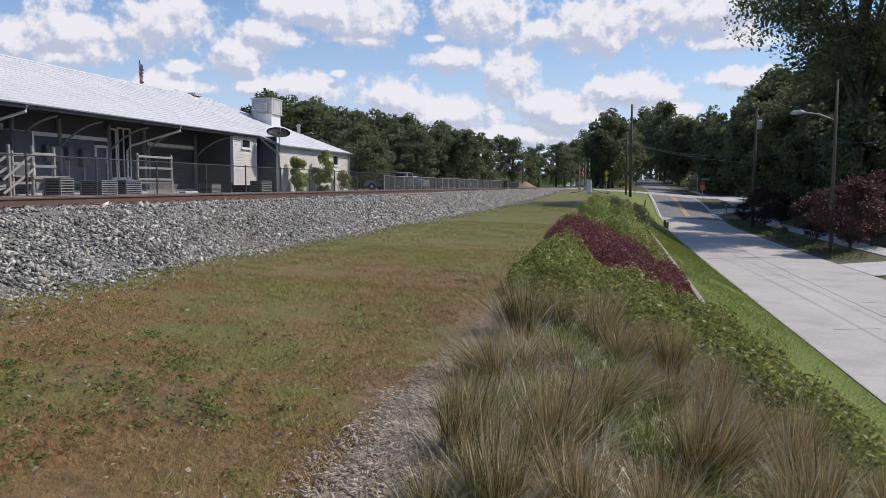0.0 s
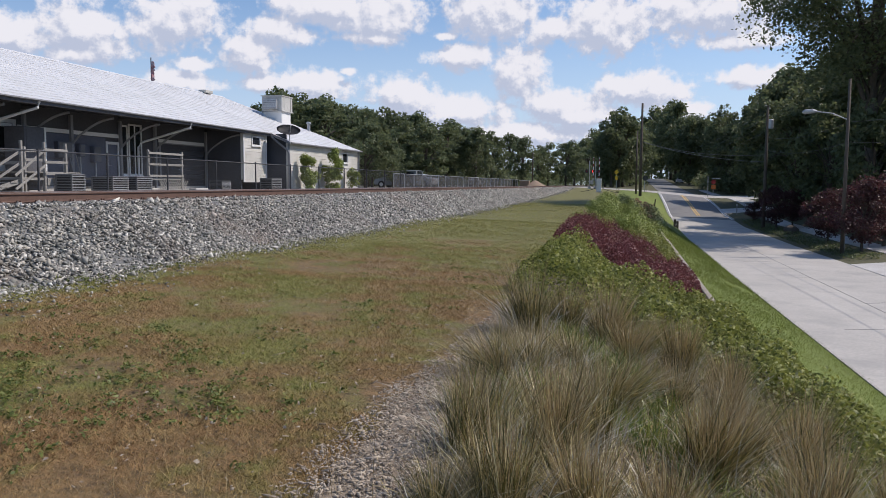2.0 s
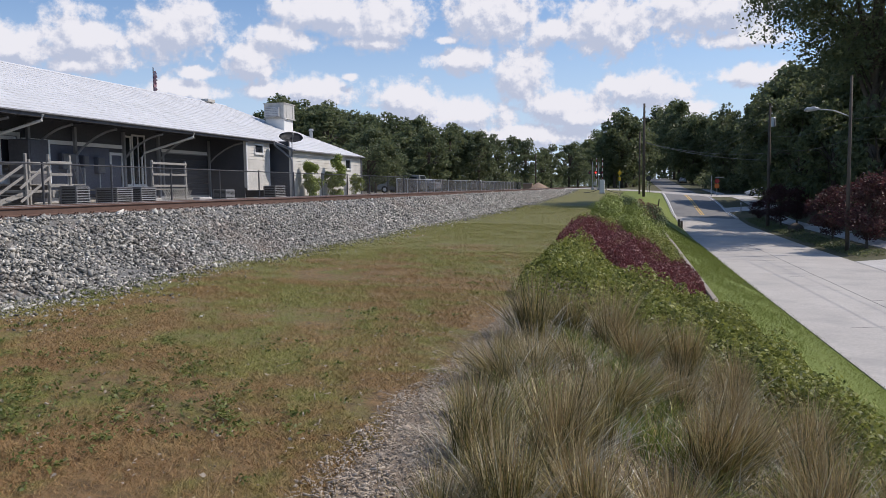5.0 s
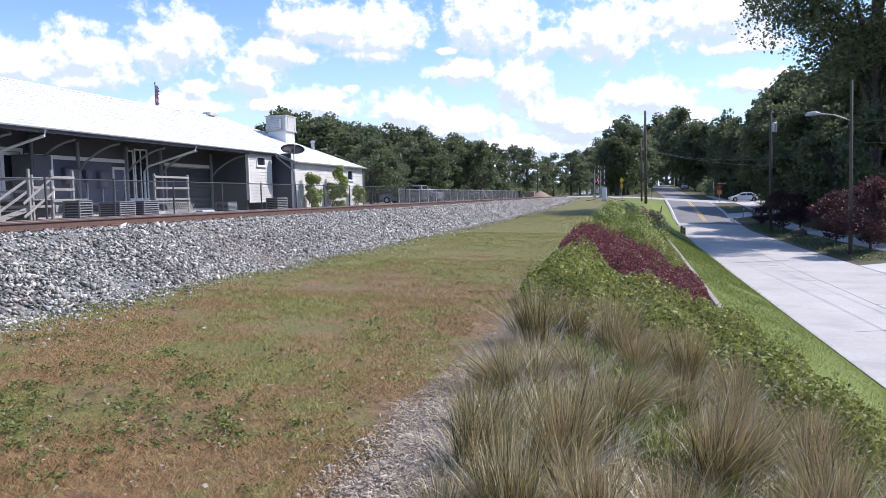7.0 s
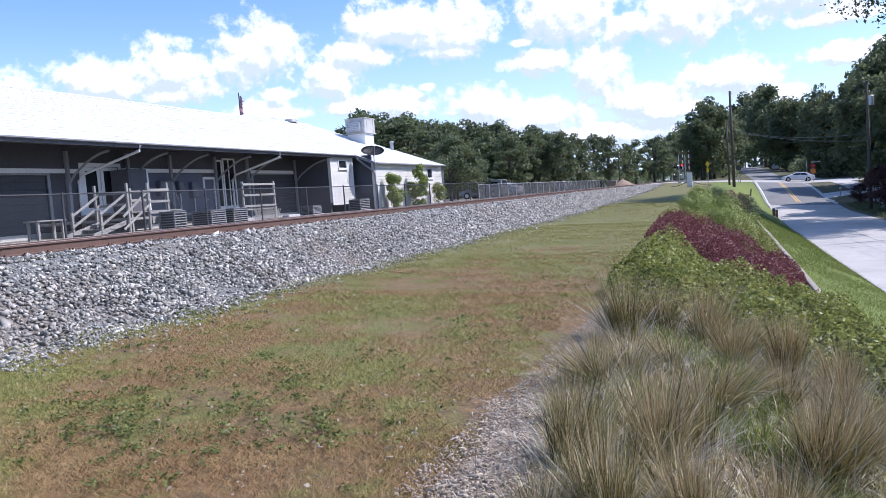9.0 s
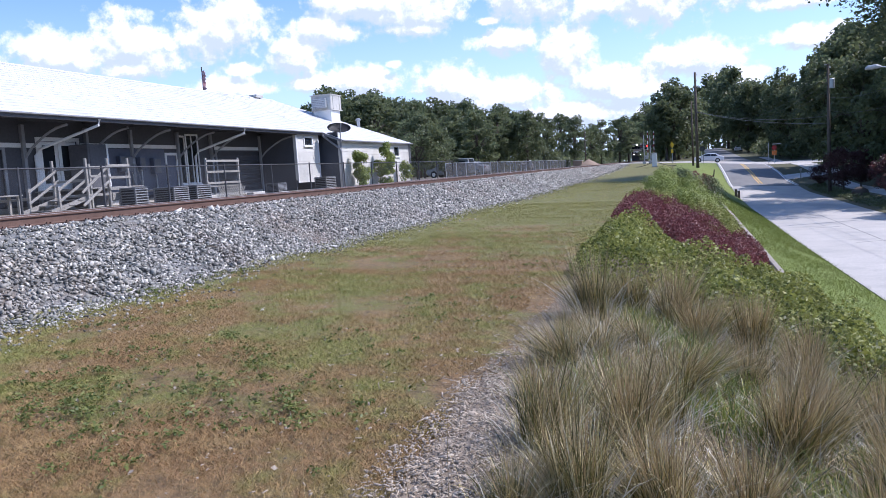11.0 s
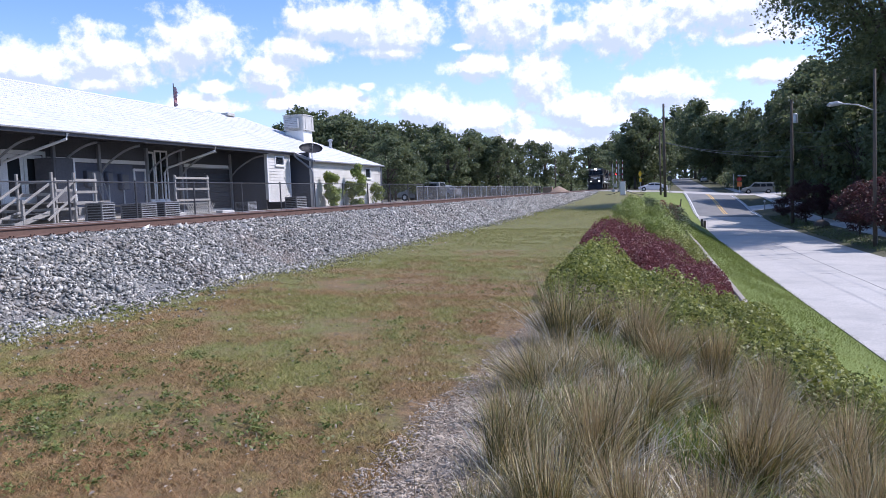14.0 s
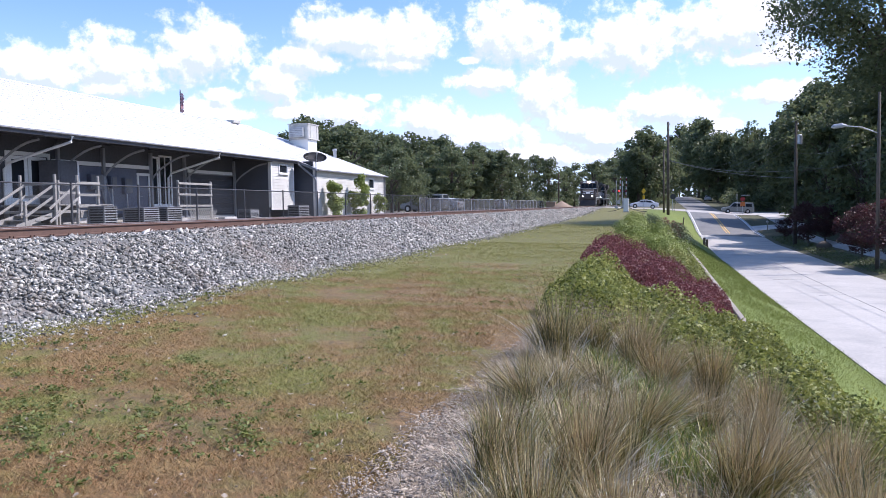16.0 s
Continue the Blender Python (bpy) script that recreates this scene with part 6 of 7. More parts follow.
    for a, b in zip(rows, rows[1:]):
        for i in range(n):
            bm.faces.new((a[i], a[i + 1], b[i + 1], b[i]))
    tagged(part("dirt_heap", bm, M["dirt"], None, smooth=True), "heap of brown dirt beside the crossing", "dirt heap")
    x, y = -15.2, 118.5
    z = g(x, y)
    e = thing("equipment_case", (x, y, z), "low brown equipment case beside the dirt heap", "case")
    part("body", box(B(), x - 0.7, x + 0.7, y - 0.6, y + 0.6, z - 0.05, z + 0.9), M["dirt"], e, bevel=0.03)
    part("lid", box(B(), x - 0.75, x + 0.75, y - 0.65, y + 0.65, z + 0.9, z + 0.98), M["hvac"], e, bevel=0.02)
    # flagpole behind the depot
    x, y = -45.0, 67.3
    p = thing("flagpole", (x, y, 1.2), "tall flagpole behind the depot with a drooping flag", "flagpole")
    part("pole", tube(B(), [(x, y, 1.0), (x, y, 13.7)], [0.09, 0.05], 8), M["iron"], p)
    bm = B()
    for k in range(6):
        a = 0.35 + 0.5 * k
        beam(bm, (x + 0.08 + 0.05 * math.sin(k * 2.0), y, 13.3 - 0.3 * k), (x + 0.22 + 0.08 * math.sin(k * 1.3), y + 0.05, 13.0 - 0.3 * k), 0.10, 0.3)
    part("flag", bm, M["flag"], p, "limp faded flag")


make_poles()
make_wires()
make_crossing()

# ---- lawn, mulch and bunch grass in front ----
def make_mulch():
    r = np.random.default_rng(11)
    ys = np.arange(-3, 17.6, 0.25)
    left = np.array([-1.95 + 0.10 * noise.noise((0, y * 0.8, 5)) + 0.05 * noise.noise((0, y * 2.5, 8)) for y in ys])
    left += np.interp(ys, [-3, 3.5, 8, 14, 17.5], [0.1, 0.25, 0.42, 0.48, 0.7])
    bm = B()
    rows = [[bm.verts.new((x, y, g(x, y) + 0.022 + 0.045 * noise.noise((x * 0.45, y * 0.45, 3.1)) + (0.02 * noise.noise((x * 3, y * 3, 2)) if 0 < i < 5 else -0.03)))
             for i, x in enumerate(np.linspace(lx, -0.75, 6))] for lx, y in zip(left, ys)]
    for a, b in zip(rows, rows[1:]):
        for k in range(5):
            bm.faces.new((a[k], a[k + 1], b[k + 1], b[k]))
    tagged(part("mulch_strip", bm, M["mulch"], None, smooth=True), "strip of pale wood mulch between lawn and grasses", "mulch", "", "structure")
    k = 26000
    y = r.uniform(2.4, 15.5, k) ** 1.0
    f = r.random(k) ** 0.8
    lx = np.interp(y, ys, left)
    x = lx - 0.12 + (-0.85 - lx + 0.12) * f
    stray = r.random(k) < 0.05
    x[stray] -= r.exponential(0.5, stray.sum())
    z = ground(x, y) + 0.03 + r.uniform(-0.012, 0.014, k) + np.array([0.04 * noise.noise((a * 0.45, b * 0.45, 3.1)) for a, b in zip(x, y)])
    ln, wd = r.lognormal(-4.0, 0.65, k), r.lognormal(-4.95, 0.5, k)
    turn, tilt = r.uniform(0, 6.283, k), r.normal(0, 0.28, k)
    d = np.stack([np.cos(turn) * np.cos(tilt), np.sin(turn) * np.cos(tilt), np.sin(tilt)], 1)
    s = np.stack([-np.sin(turn), np.cos(turn), r.normal(0, 0.25, k)], 1)
    up = np.cross(d, s)
    c = np.c_[x, y, z]
    v = []
    for a, b, h in ((-1, -1, -1), (1, -1, -1), (1, 1, -1), (-1, 1, -1), (-1, -0.8, 1), (1, -0.8, 1), (1, 0.8, 1), (-1, 0.8, 1)):
        v.append(c + d * (a * ln * 0.5)[:, None] + s * (b * wd * 0.5)[:, None] + up * (h * 0.0025))
    v = np.stack(v, 1)
    quad = np.array([4, 5, 6, 7, 0, 4, 7, 3, 1, 2, 6, 5, 0, 1, 5, 4, 3, 7, 6, 2])
    me = raw_mesh("mulch_chips", v.reshape(-1, 3), np.full(5 * k, 4), (np.arange(k)[:, None] * 8 + quad[None]).ravel(), M["chip"])
    tagged(new("mulch_chips", me), "loose pale wood chips and splinters on the mulch strip", "mulch", "", "stuff")


def make_lawn():
    r = np.random.default_rng(12)
    foot = []
    for y0, y1, k in ((2.3, 7, 190000), (7, 12, 140000), (12, 19, 90000), (19, 32, 60000), (32, 60, 26000)):
        y = r.uniform(y0, y1, k)
        x = r.uniform(np.maximum(-8.3, -1.3 * y - 0.6), -1.15)
        sparse = (x > -1.75 + 0.25 * np.sin(y * 1.9) + 0.15 * np.sin(y * 4.3)) & (y < 17) & (r.random(k) < 0.90)
        x, y = x[~sparse], y[~sparse]
        keep = np.array([noise.noise((a * 1.7, b * 1.7, 4)) > r.uniform(-1.4, -0.05) for a, b in zip(x, y)])
        foot.append(np.c_[x[keep], y[keep]])
    xy = np.concatenate(foot)
    k = len(xy)
    z = ground(xy[:, 0], xy[:, 1]) + np.array([0.035 * noise.noise((a * 0.45, b * 0.45, 3.1)) + 0.02 * noise.noise((a * 1.3, b * 1.3, 9.0)) for a, b in xy])
    grow = np.interp(xy[:, 1], [3, 20, 60], [1.0, 1.3, 2.2])
    h = r.uniform(0.014, 0.055, k) * grow
    me = blades("lawn_grass", np.c_[xy, z], h, r.normal(0, 1, (k, 2)) * (h * 1.1)[:, None], 0.0050 * grow ** 1.6, M["lawn_blade"], 13, segs=1)
    tagged(new("lawn_grass", me), "short dry lawn grass, tan with green patches", "grass", "", "stuff")
    # flat broad-leaved weeds in patches
    cx, cy, cs = [], [], []
    for x, y, s, n in ((-4.4, 4.4, 0.3, 40), (-5.0, 5.2, 0.35, 40), (-3.9, 6.2, 0.25, 24), (-3.1, 4.6, 0.35, 26), (-2.7, 5.0, 0.3, 20), (-4.6, 6.9, 0.25, 16), (-3.6, 5.4, 0.35, 26), (-4.2, 5.0, 0.3, 18), (-5.2, 6.2, 0.4, 22), (-2.6, 8.2, 0.2, 10), (-3.0, 9.2, 0.25, 12),
                       (-3.6, 4.2, 0.4, 30), (-2.5, 12.5, 0.3, 10), (-3.2, 14.0, 0.25, 8), (-5.8, 8.6, 0.3, 12), (-6.4, 7.4, 0.3, 14), (-4.9, 4.7, 0.4, 24), (-3.5, 7.2, 0.2, 9), (-7.6, 9.6, 0.4, 20), (-7.4, 11.5, 0.4, 16)):
        cx += list(r.normal(x, s, n)); cy += list(r.normal(y, s, n)); cs += [1.0] * n
    cx, cy = np.array(cx + list(r.uniform(-7.5, -2, 60))), np.array(cy + list(r.uniform(3.5, 18, 60)))
    at = []
    for x, y in zip(cx, cy):
        m = int(r.integers(8, 26))
        q = np.abs(r.normal(0, 0.055, m))
        a = r.uniform(0, 6.283, m)
        px, py = x + q * np.cos(a), y + q * np.sin(a)
        at.append(np.c_[px, py, ground(px, py) + 0.03 + r.uniform(0, 0.03, m)])
    me = leaves("lawn_weeds", np.concatenate(at), 0.034, M["weed"], 0.9, 0.5, 14)
    tagged(new("lawn_weeds", me), "flat green broad-leaved weeds scattered over the lawn", "weeds", "", "stuff")
    # pale scraps, dry leaves and stones lying about
    k = 900
    x, y = r.uniform(-7.8, -2.0, k), r.uniform(3, 20, k)
    me = leaves("leaf_litter", np.c_[x, y, ground(x, y) + 0.03], 0.034, M["chip"], 1.2, 0.7, 15)
    tagged(new("leaf_litter", me), "pale dry leaves and bark scraps on the lawn", "leaf litter", "", "stuff")
    # bright mown verge between bed and street
    k = 95000
    y = 5 + 55 * r.random(k) ** 1.5
    x = r.uniform(1.75, 5.06, k)
    h = r.uniform(0.03, 0.075, k) * np.interp(y, [5, 30, 60], [1, 1.4, 2])
    me = blades("verge_grass", np.c_[x, y, ground(x, y) - 0.005], h, r.normal(0, 1, (k, 2)) * (h * 0.7)[:, None], 0.008 * np.interp(y, [5, 30, 60], [0.9, 1.5, 2.4]), M["verge_blade"], 16, segs=1)
    tagged(new("verge_grass", me), "bright green mown grass along the street", "grass", "", "stuff")
    # grass hummock at the foot of the ballast
    k = 9000
    y = r.uniform(7, 55, k)
    x = -7.75 + r.normal(0, 0.28, k)
    h = r.uniform(0.03, 0.10, k)
    me = blades("edge_grass", np.c_[x, y, ground(x, y)], h, r.normal(0, 1, (k, 2)) * (h * 0.7)[:, None], 0.008, M["verge_blade"], 17, segs=1)
    tagged(new("edge_grass", me), "green grass fringe at the foot of the ballast", "grass", "", "stuff")


def grass_clump(seed, n, h, spread, plumes, label):
    """One bunch of ornamental grass: a dark dense crown of fine blades that fan out and arch over, with seed stalks above them."""
    r = np.random.default_rng(seed)
    c = thing("grass_clump", (0, 0, 0), label, "ornamental grass", "bunch grasses")
    tilt = r.normal(0, 0.07, 2)
    # blades rise from a tight foot; the outer ones lean further and bend down at the tip
    a = r.uniform(0, 6.283, n)
    f = np.sqrt(r.random(n))
    wave = 1 + 0.28 * np.sin(3 * a + seed) + 0.18 * np.sin(7 * a + 2.0 * seed)
    foot = np.c_[f * 0.17 * np.cos(a), f * 0.17 * np.sin(a), np.full(n, -0.04)]
    b = a + r.normal(0, 0.85, n)
    hh = h * np.clip(r.normal(0.80, 0.27, n), 0.2, 1.3) * (1.05 - 0.30 * f) * (0.85 + 0.15 * wave)
    out = spread * (0.10 + 0.90 * f) * r.uniform(0.55, 1.15, n) * wave * hh / h
    me = blades("blades", foot, hh, np.c_[np.cos(b), np.sin(b)] * out[:, None] + tilt + r.normal(0, 0.05, (n, 2)), r.lognormal(-5.15, 0.38, n), M["blade"], seed + 1, segs=4, curl=r.uniform(0.0, 2.4, n))
    ob = new("foliage", me)
    ob.parent = c
    # thin stalks, standing stiffer and higher
    k = int(n * plumes)
    a = r.uniform(0, 6.283, k)
    f = np.sqrt(r.random(k))
    hh = h * r.uniform(0.80, 1.30, k)
    out = spread * 0.62 * f * r.uniform(0.5, 1.3, k)
    me = blades("seed_stalks", np.c_[f * 0.14 * np.cos(a), f * 0.14 * np.sin(a), np.zeros(k)], hh, np.c_[np.cos(a), np.sin(a)] * out[:, None] + tilt + r.normal(0, 0.05, (k, 2)), r.uniform(0.003, 0.006, k), M["straw"], seed + 2, segs=3, curl=0.5)
    ob = new("seed_plume", me)
    ob.parent = c
    tagged(ob, "thin reddish straw seed stalks")
    # broken stalks at the skirt, and a few bleached ones that catch the sun
    k = int(n * 0.11)
    a = r.uniform(0, 6.283, k)
    q = 0.10 + np.sqrt(r.random(k)) * 0.20
    hh = h * r.uniform(0.15, 0.75, k)
    me = blades("dead_straw", np.c_[q * np.cos(a), q * np.sin(a), np.zeros(k)], hh, r.normal(0, 0.16, (k, 2)) + np.c_[np.cos(a), np.sin(a)] * (spread * r.uniform(0.3, 0.9, k))[:, None], r.uniform(0.005, 0.011, k), M["dead"], seed + 3, segs=3, curl=0.8)
    ob = new("dead_straw", me)
    ob.parent = c
    tagged(ob, "broken bleached stalks round the clump's skirt")
    return c


def make_clumps():
    r = np.random.default_rng(31)
    green, brown = "arching clump of fine ornamental grass, mostly green", "arching clump of ornamental grass, green turning straw brown"
    kinds = [grass_clump(400, 820, 0.84, 0.42, 0.16, green), grass_clump(410, 640, 0.70, 0.66, 0.45, brown), grass_clump(420, 720, 0.76, 0.50, 0.40, brown), grass_clump(430, 620, 0.58, 0.60, 0.20, green)]
    # x, y, kind, size: the large bunches along the lawn's edge and over the slope
    spots = [(-1.02, 8.5, 0, 1.0), (-0.72, 9.3, 0, 0.85), (-0.25, 9.7, 1, 1.05), (0.12, 9.0, 1, 0.9), (0.62, 9.3, 2, 0.95), (1.15, 8.7, 2, 0.9), (-0.42, 5.2, 2, 1.0), (-0.25, 5.75, 0, 0.85), (-0.85, 4.6, 0, 0.82),
             (-1.1, 6.5, 3, 0.85), (-0.75, 7.1, 3, 0.85), (-0.1, 7.0, 3, 0.95), (0.62, 6.0, 2, 1.0), (0.95, 6.7, 1, 0.95), (-0.62, 4.0, 0, 0.80), (-0.15, 4.25, 2, 0.85), (0.30, 4.6, 1, 0.8), (0.42, 7.75, 1, 0.8), (-0.55, 7.9, 3, 0.8),
             (-0.35, 3.3, 3, 0.85), (0.15, 3.5, 2, 0.8), (0.75, 3.9, 1, 0.95), (1.1, 4.9, 2, 0.95), (1.45, 5.8, 2, 1.0), (1.55, 7.2, 1, 1.0), (1.9, 8.0, 0, 0.75), (1.35, 3.6, 1, 0.9), (1.75, 4.5, 2, 0.95), (2.05, 5.5, 1, 0.95),
             (2.2, 6.6, 2, 0.9), (2.5, 7.5, 3, 0.8), (2.45, 4.7, 1, 0.9), (2.75, 5.9, 1, 0.85), (3.0, 6.9, 3, 0.75), (0.55, 3.0, 1, 0.8), (1.2, 2.7, 1, 0.85), (1.95, 3.3, 2, 0.85), (2.7, 3.7, 1, 0.85), (3.1, 4.9, 3, 0.75), (1.0, 7.9, 2, 0.75), (1.7, 9.4, 3, 0.75),
             (0.35, 10.3, 3, 0.7), (-0.95, 9.9, 3, 0.6), (-1.15, 7.6, 3, 0.6), (-1.05, 5.6, 3, 0.62), (-0.9, 3.75, 3, 0.6), (2.95, 8.2, 3, 0.6), (3.35, 6.1, 3, 0.6)]
    used = set()
    for x, y, k, s in spots:
        x, y = x + r.normal(0, 0.05), y + r.normal(0, 0.05)
        m = Matrix.Translation((x, y, g(x, y))) @ Matrix.Rotation(r.uniform(0, 6.283), 4, "Z") @ Matrix.Diagonal((s, s, s * r.uniform(0.92, 1.08), 1))
        if k in used:
            own = kinds[k].matrix_basis.to_scale()
            copy_thing(kinds[k], m @ Matrix.Diagonal((1 / own.x, 1 / own.y, 1 / own.z, 1)))
        else:
            kinds[k].matrix_basis = m
            used.add(k)
    # loose stalks standing at the lawn's edge
    k = 110
    x, y = r.uniform(-2.1, -0.5, k), r.uniform(2.5, 3.7, k)
    h = r.uniform(0.25, 0.62, k)
    me = blades("loose_stalks", np.c_[x, y, ground(x, y)], h, r.normal(0, 0.09, (k, 2)), 0.0032, M["straw"], 33, segs=4, curl=0.5)
    tagged(new("loose_stalks", me), "thin dry stalks standing along the lawn's edge", "grass", "", "stuff")
    # flattened tan thatch between the bunches, and green sedge growing through it in patches
    k = 26000
    x, y = r.uniform(-1.15, 3.5, k), r.uniform(2.2, 11, k)
    h = r.uniform(0.03, 0.20, k)
    me = blades("thatch", np.c_[x, y, ground(x, y)], h, r.normal(0, 0.13, (k, 2)), r.uniform(0.004, 0.009, k), M["blade"], 34, segs=3, curl=0.8)
    tagged(new("thatch", me), "dead straw thatch between the grass clumps", "grass", "", "stuff")
    k = 2600
    x, y = r.uniform(-1.15, 3.5, k), r.uniform(2.4, 11, k)
    me = blades("fallen_straw", np.c_[x, y, ground(x, y) + r.uniform(0.02, 0.12, k)], r.uniform(0.0, 0.06, k), r.normal(0, 0.16, (k, 2)), r.uniform(0.004, 0.009, k), M["dead"], 35, segs=2, curl=0.3)
    tagged(new("fallen_straw", me), "bleached fallen straw lying between the clumps", "straw", "", "stuff")
    px, py = [], []
    for cx, cy, s, n in ((0.25, 7.4, 0.28, 420), (0.3, 6.3, 0.22, 420), (0.0, 8.3, 0.25, 300), (-0.8, 5.4, 0.2, 220), (0.9, 5.4, 0.25, 340), (-0.45, 6.3, 0.25, 340), (1.2, 4.2, 0.3, 260), (1.5, 6.5, 0.3, 260), (2.4, 8.3, 0.4, 400), (3.1, 7.4, 0.4, 400), (-0.55, 8.7, 0.2, 240)):
        px.append(r.normal(cx, s, n)); py.append(r.normal(cy, s, n))
    x, y = np.concatenate(px), np.concatenate(py)
    k = len(x)
    h = r.uniform(0.10, 0.38, k)
    me = blades("sedge", np.c_[x, y, ground(x, y)], h, r.normal(0, 0.15, (k, 2)), r.uniform(0.006, 0.014, k), M["reed"], 36, segs=3, curl=1.0)
    tagged(new("sedge", me), "broad-bladed fresh green sedge between the bunch grasses", "grass", "", "stuff")


make_mulch()
make_lawn()
make_clumps()

# ---- vehicles ----
def loft(bm, sections):
    """A skin through rings of equal count."""
    rings = [[bm.verts.new(p) for p in s] for s in sections]
    n = len(rings[0])
    for a, b in zip(rings, rings[1:]):
        for k in range(n):
            bm.faces.new((a[k], a[(k + 1) % n], b[(k + 1) % n], b[k]))
    bm.faces.new(rings[0][::-1])
    bm.faces.new(rings[-1])
    bmesh.ops.recalc_face_normals(bm, faces=bm.faces[:])
    return bm


def ring(y, half, low, belt, top, inset):
    """A car's cross section at y, in its own metres: a rounded lower body and, if top > belt, a narrower upper part."""
    return [(-half * 0.9, y, low), (-half, y, low + 0.12), (-half, y, (low + belt) / 2), (-half * 0.97, y, belt - 0.03), (-(half - inset), y, max(top, belt) - 0.04), (-(half - inset) * 0.75, y, max(top, belt)),
            ((half - inset) * 0.75, y, max(top, belt)), (half - inset, y, max(top, belt) - 0.04), (half * 0.97, y, belt - 0.03), (half, y, (low + belt) / 2), (half, y, low + 0.12), (half * 0.9, y, low)]


WHEELS = {}


def make_car(name, label, category, length, height, paint, van=False):
    """A car whose nose points to +y in its own space, standing on z = 0."""
    c = thing(name, (0, 0, 0), label, category)
    L = length / 2
    h = height
    belt = 0.95 if not van else 1.02
    half = 0.89
    if van:
        rows = [(-L, 0.80, 0.35, 0.95, 0.95, 0.05), (-L + 0.06, half, 0.28, belt, 1.2, 0.06), (-L + 0.18, half, 0.25, belt, h - 0.04, 0.16), (-L + 1.2, half, 0.22, belt, h, 0.17), (0.3, half, 0.22, belt, h, 0.17),
                (0.75, half, 0.22, belt, h - 0.12, 0.2), (1.45, half, 0.22, belt, belt + 0.02, 0.1), (L - 0.35, half * 0.97, 0.25, 0.92, 0.92, 0.06), (L - 0.06, 0.84, 0.3, 0.8, 0.8, 0.06), (L, 0.76, 0.38, 0.7, 0.7, 0.06)]
    else:
        rows = [(-L, 0.74, 0.42, 0.80, 0.80, 0.06), (-L + 0.06, 0.84, 0.32, 0.95, 1.0, 0.08), (-L + 0.55, half, 0.24, belt, 1.06, 0.12), (-L + 1.15, half, 0.22, belt, h - 0.06, 0.26), (-L + 1.9, half, 0.22, belt, h, 0.27),
                (0.15, half, 0.22, belt, h - 0.01, 0.27), (0.55, half, 0.22, belt, h - 0.12, 0.26), (1.25, half, 0.22, 0.94, 0.97, 0.12), (L - 0.6, half * 0.98, 0.22, 0.82, 0.84, 0.1), (L - 0.1, 0.80, 0.25, 0.68, 0.68, 0.07), (L, 0.68, 0.36, 0.56, 0.56, 0.07)]
    body = part("body", loft(B(), [ring(*q) for q in rows]), paint, c, smooth=False)
    # side windows, windscreen and rear window just proud of the skin
    for sx in (-1, 1):
        if van:
            spans = [((-L + 0.35, belt + 0.04), (-L + 1.3, belt + 0.04), (-L + 1.3, h - 0.12), (-L + 0.42, h - 0.14)), ((-L + 1.4, belt + 0.04), (-0.35, belt + 0.04), (-0.35, h - 0.12), (-L + 1.4, h - 0.12)), ((-0.27, belt + 0.04), (1.15, belt + 0.04), (0.65, h - 0.18), (-0.27, h - 0.12))]
        else:
            spans = [((-L + 0.95, belt + 0.05), (-0.28, belt + 0.04), (-0.28, h - 0.12), (-L + 1.38, h - 0.14)), ((-0.20, belt + 0.04), (1.05, belt + 0.03), (0.45, h - 0.19), (-0.20, h - 0.12))]
        for s in spans:
            bm = B()
            pts = []
            for y, z in s:
                f = (z - belt) / (h - belt)
                xx = half * 0.97 - f * ((0.17 if van else 0.27)) + 0.012
                pts.append((sx * xx, y, z))
            vs = [bm.verts.new(p) for p in pts] + [bm.verts.new((p[0] - sx * 0.015, p[1], p[2])) for p in pts]
            bm.faces.new(vs[:4])
            bm.faces.new(vs[4:][::-1])
            for k in range(4):
                bm.faces.new((vs[k], vs[(k + 1) % 4], vs[4 + (k + 1) % 4], vs[4 + k]))
            bmesh.ops.recalc_face_normals(bm, faces=bm.faces[:])
            part("side_window", bm, M["glass"], c)
        part("headlight", box(B(), sx * 0.62 - 0.16, sx * 0.62 + 0.16, L - 0.16, L - 0.02, 0.55, 0.68), M["rim"], c, "clear headlight", bevel=0.02)
        part("tail_light", box(B(), sx * 0.66 - 0.13, sx * 0.66 + 0.13, -L + 0.0, -L + 0.1, 0.72, 0.88), M["sign_red"], c, "red tail light", bevel=0.02)
        part("mirror", box(B(), sx * 0.98 - 0.09, sx * 0.98 + 0.09, 0.78, 0.92, 0.95, 1.08), paint, c, bevel=0.03)
    front = [(1.14, 0.99), (0.56, h - 0.15)] if not van else [(1.38, belt + 0.05), (0.80, h - 0.16)]
    rear = [(-L + 0.62, 1.09), (-L + 1.10, h - 0.1)] if not van else [(-L + 0.04, 1.2), (-L + 0.155, h - 0.12)]
    for nm, (lo, hi), out in (("windscreen", front, 0.03), ("rear_window", rear, -0.03)):
        bm = B()
        pts = [(-0.62, lo[0] + out, lo[1] + 0.01), (0.62, lo[0] + out, lo[1] + 0.01), (0.50, hi[0] + out, hi[1] + 0.02), (-0.50, hi[0] + out, hi[1] + 0.02)]
        vs = [bm.verts.new(p) for p in pts] + [bm.verts.new((p[0], p[1] - out * 0.6, p[2] - 0.015)) for p in pts]
        bm.faces.new(vs[:4])
        bm.faces.new(vs[4:][::-1])
        for k in range(4):
            bm.faces.new((vs[k], vs[(k + 1) % 4], vs[4 + (k + 1) % 4], vs[4 + k]))
        bmesh.ops.recalc_face_normals(bm, faces=bm.faces[:])
        part(nm, bm, M["glass"], c)
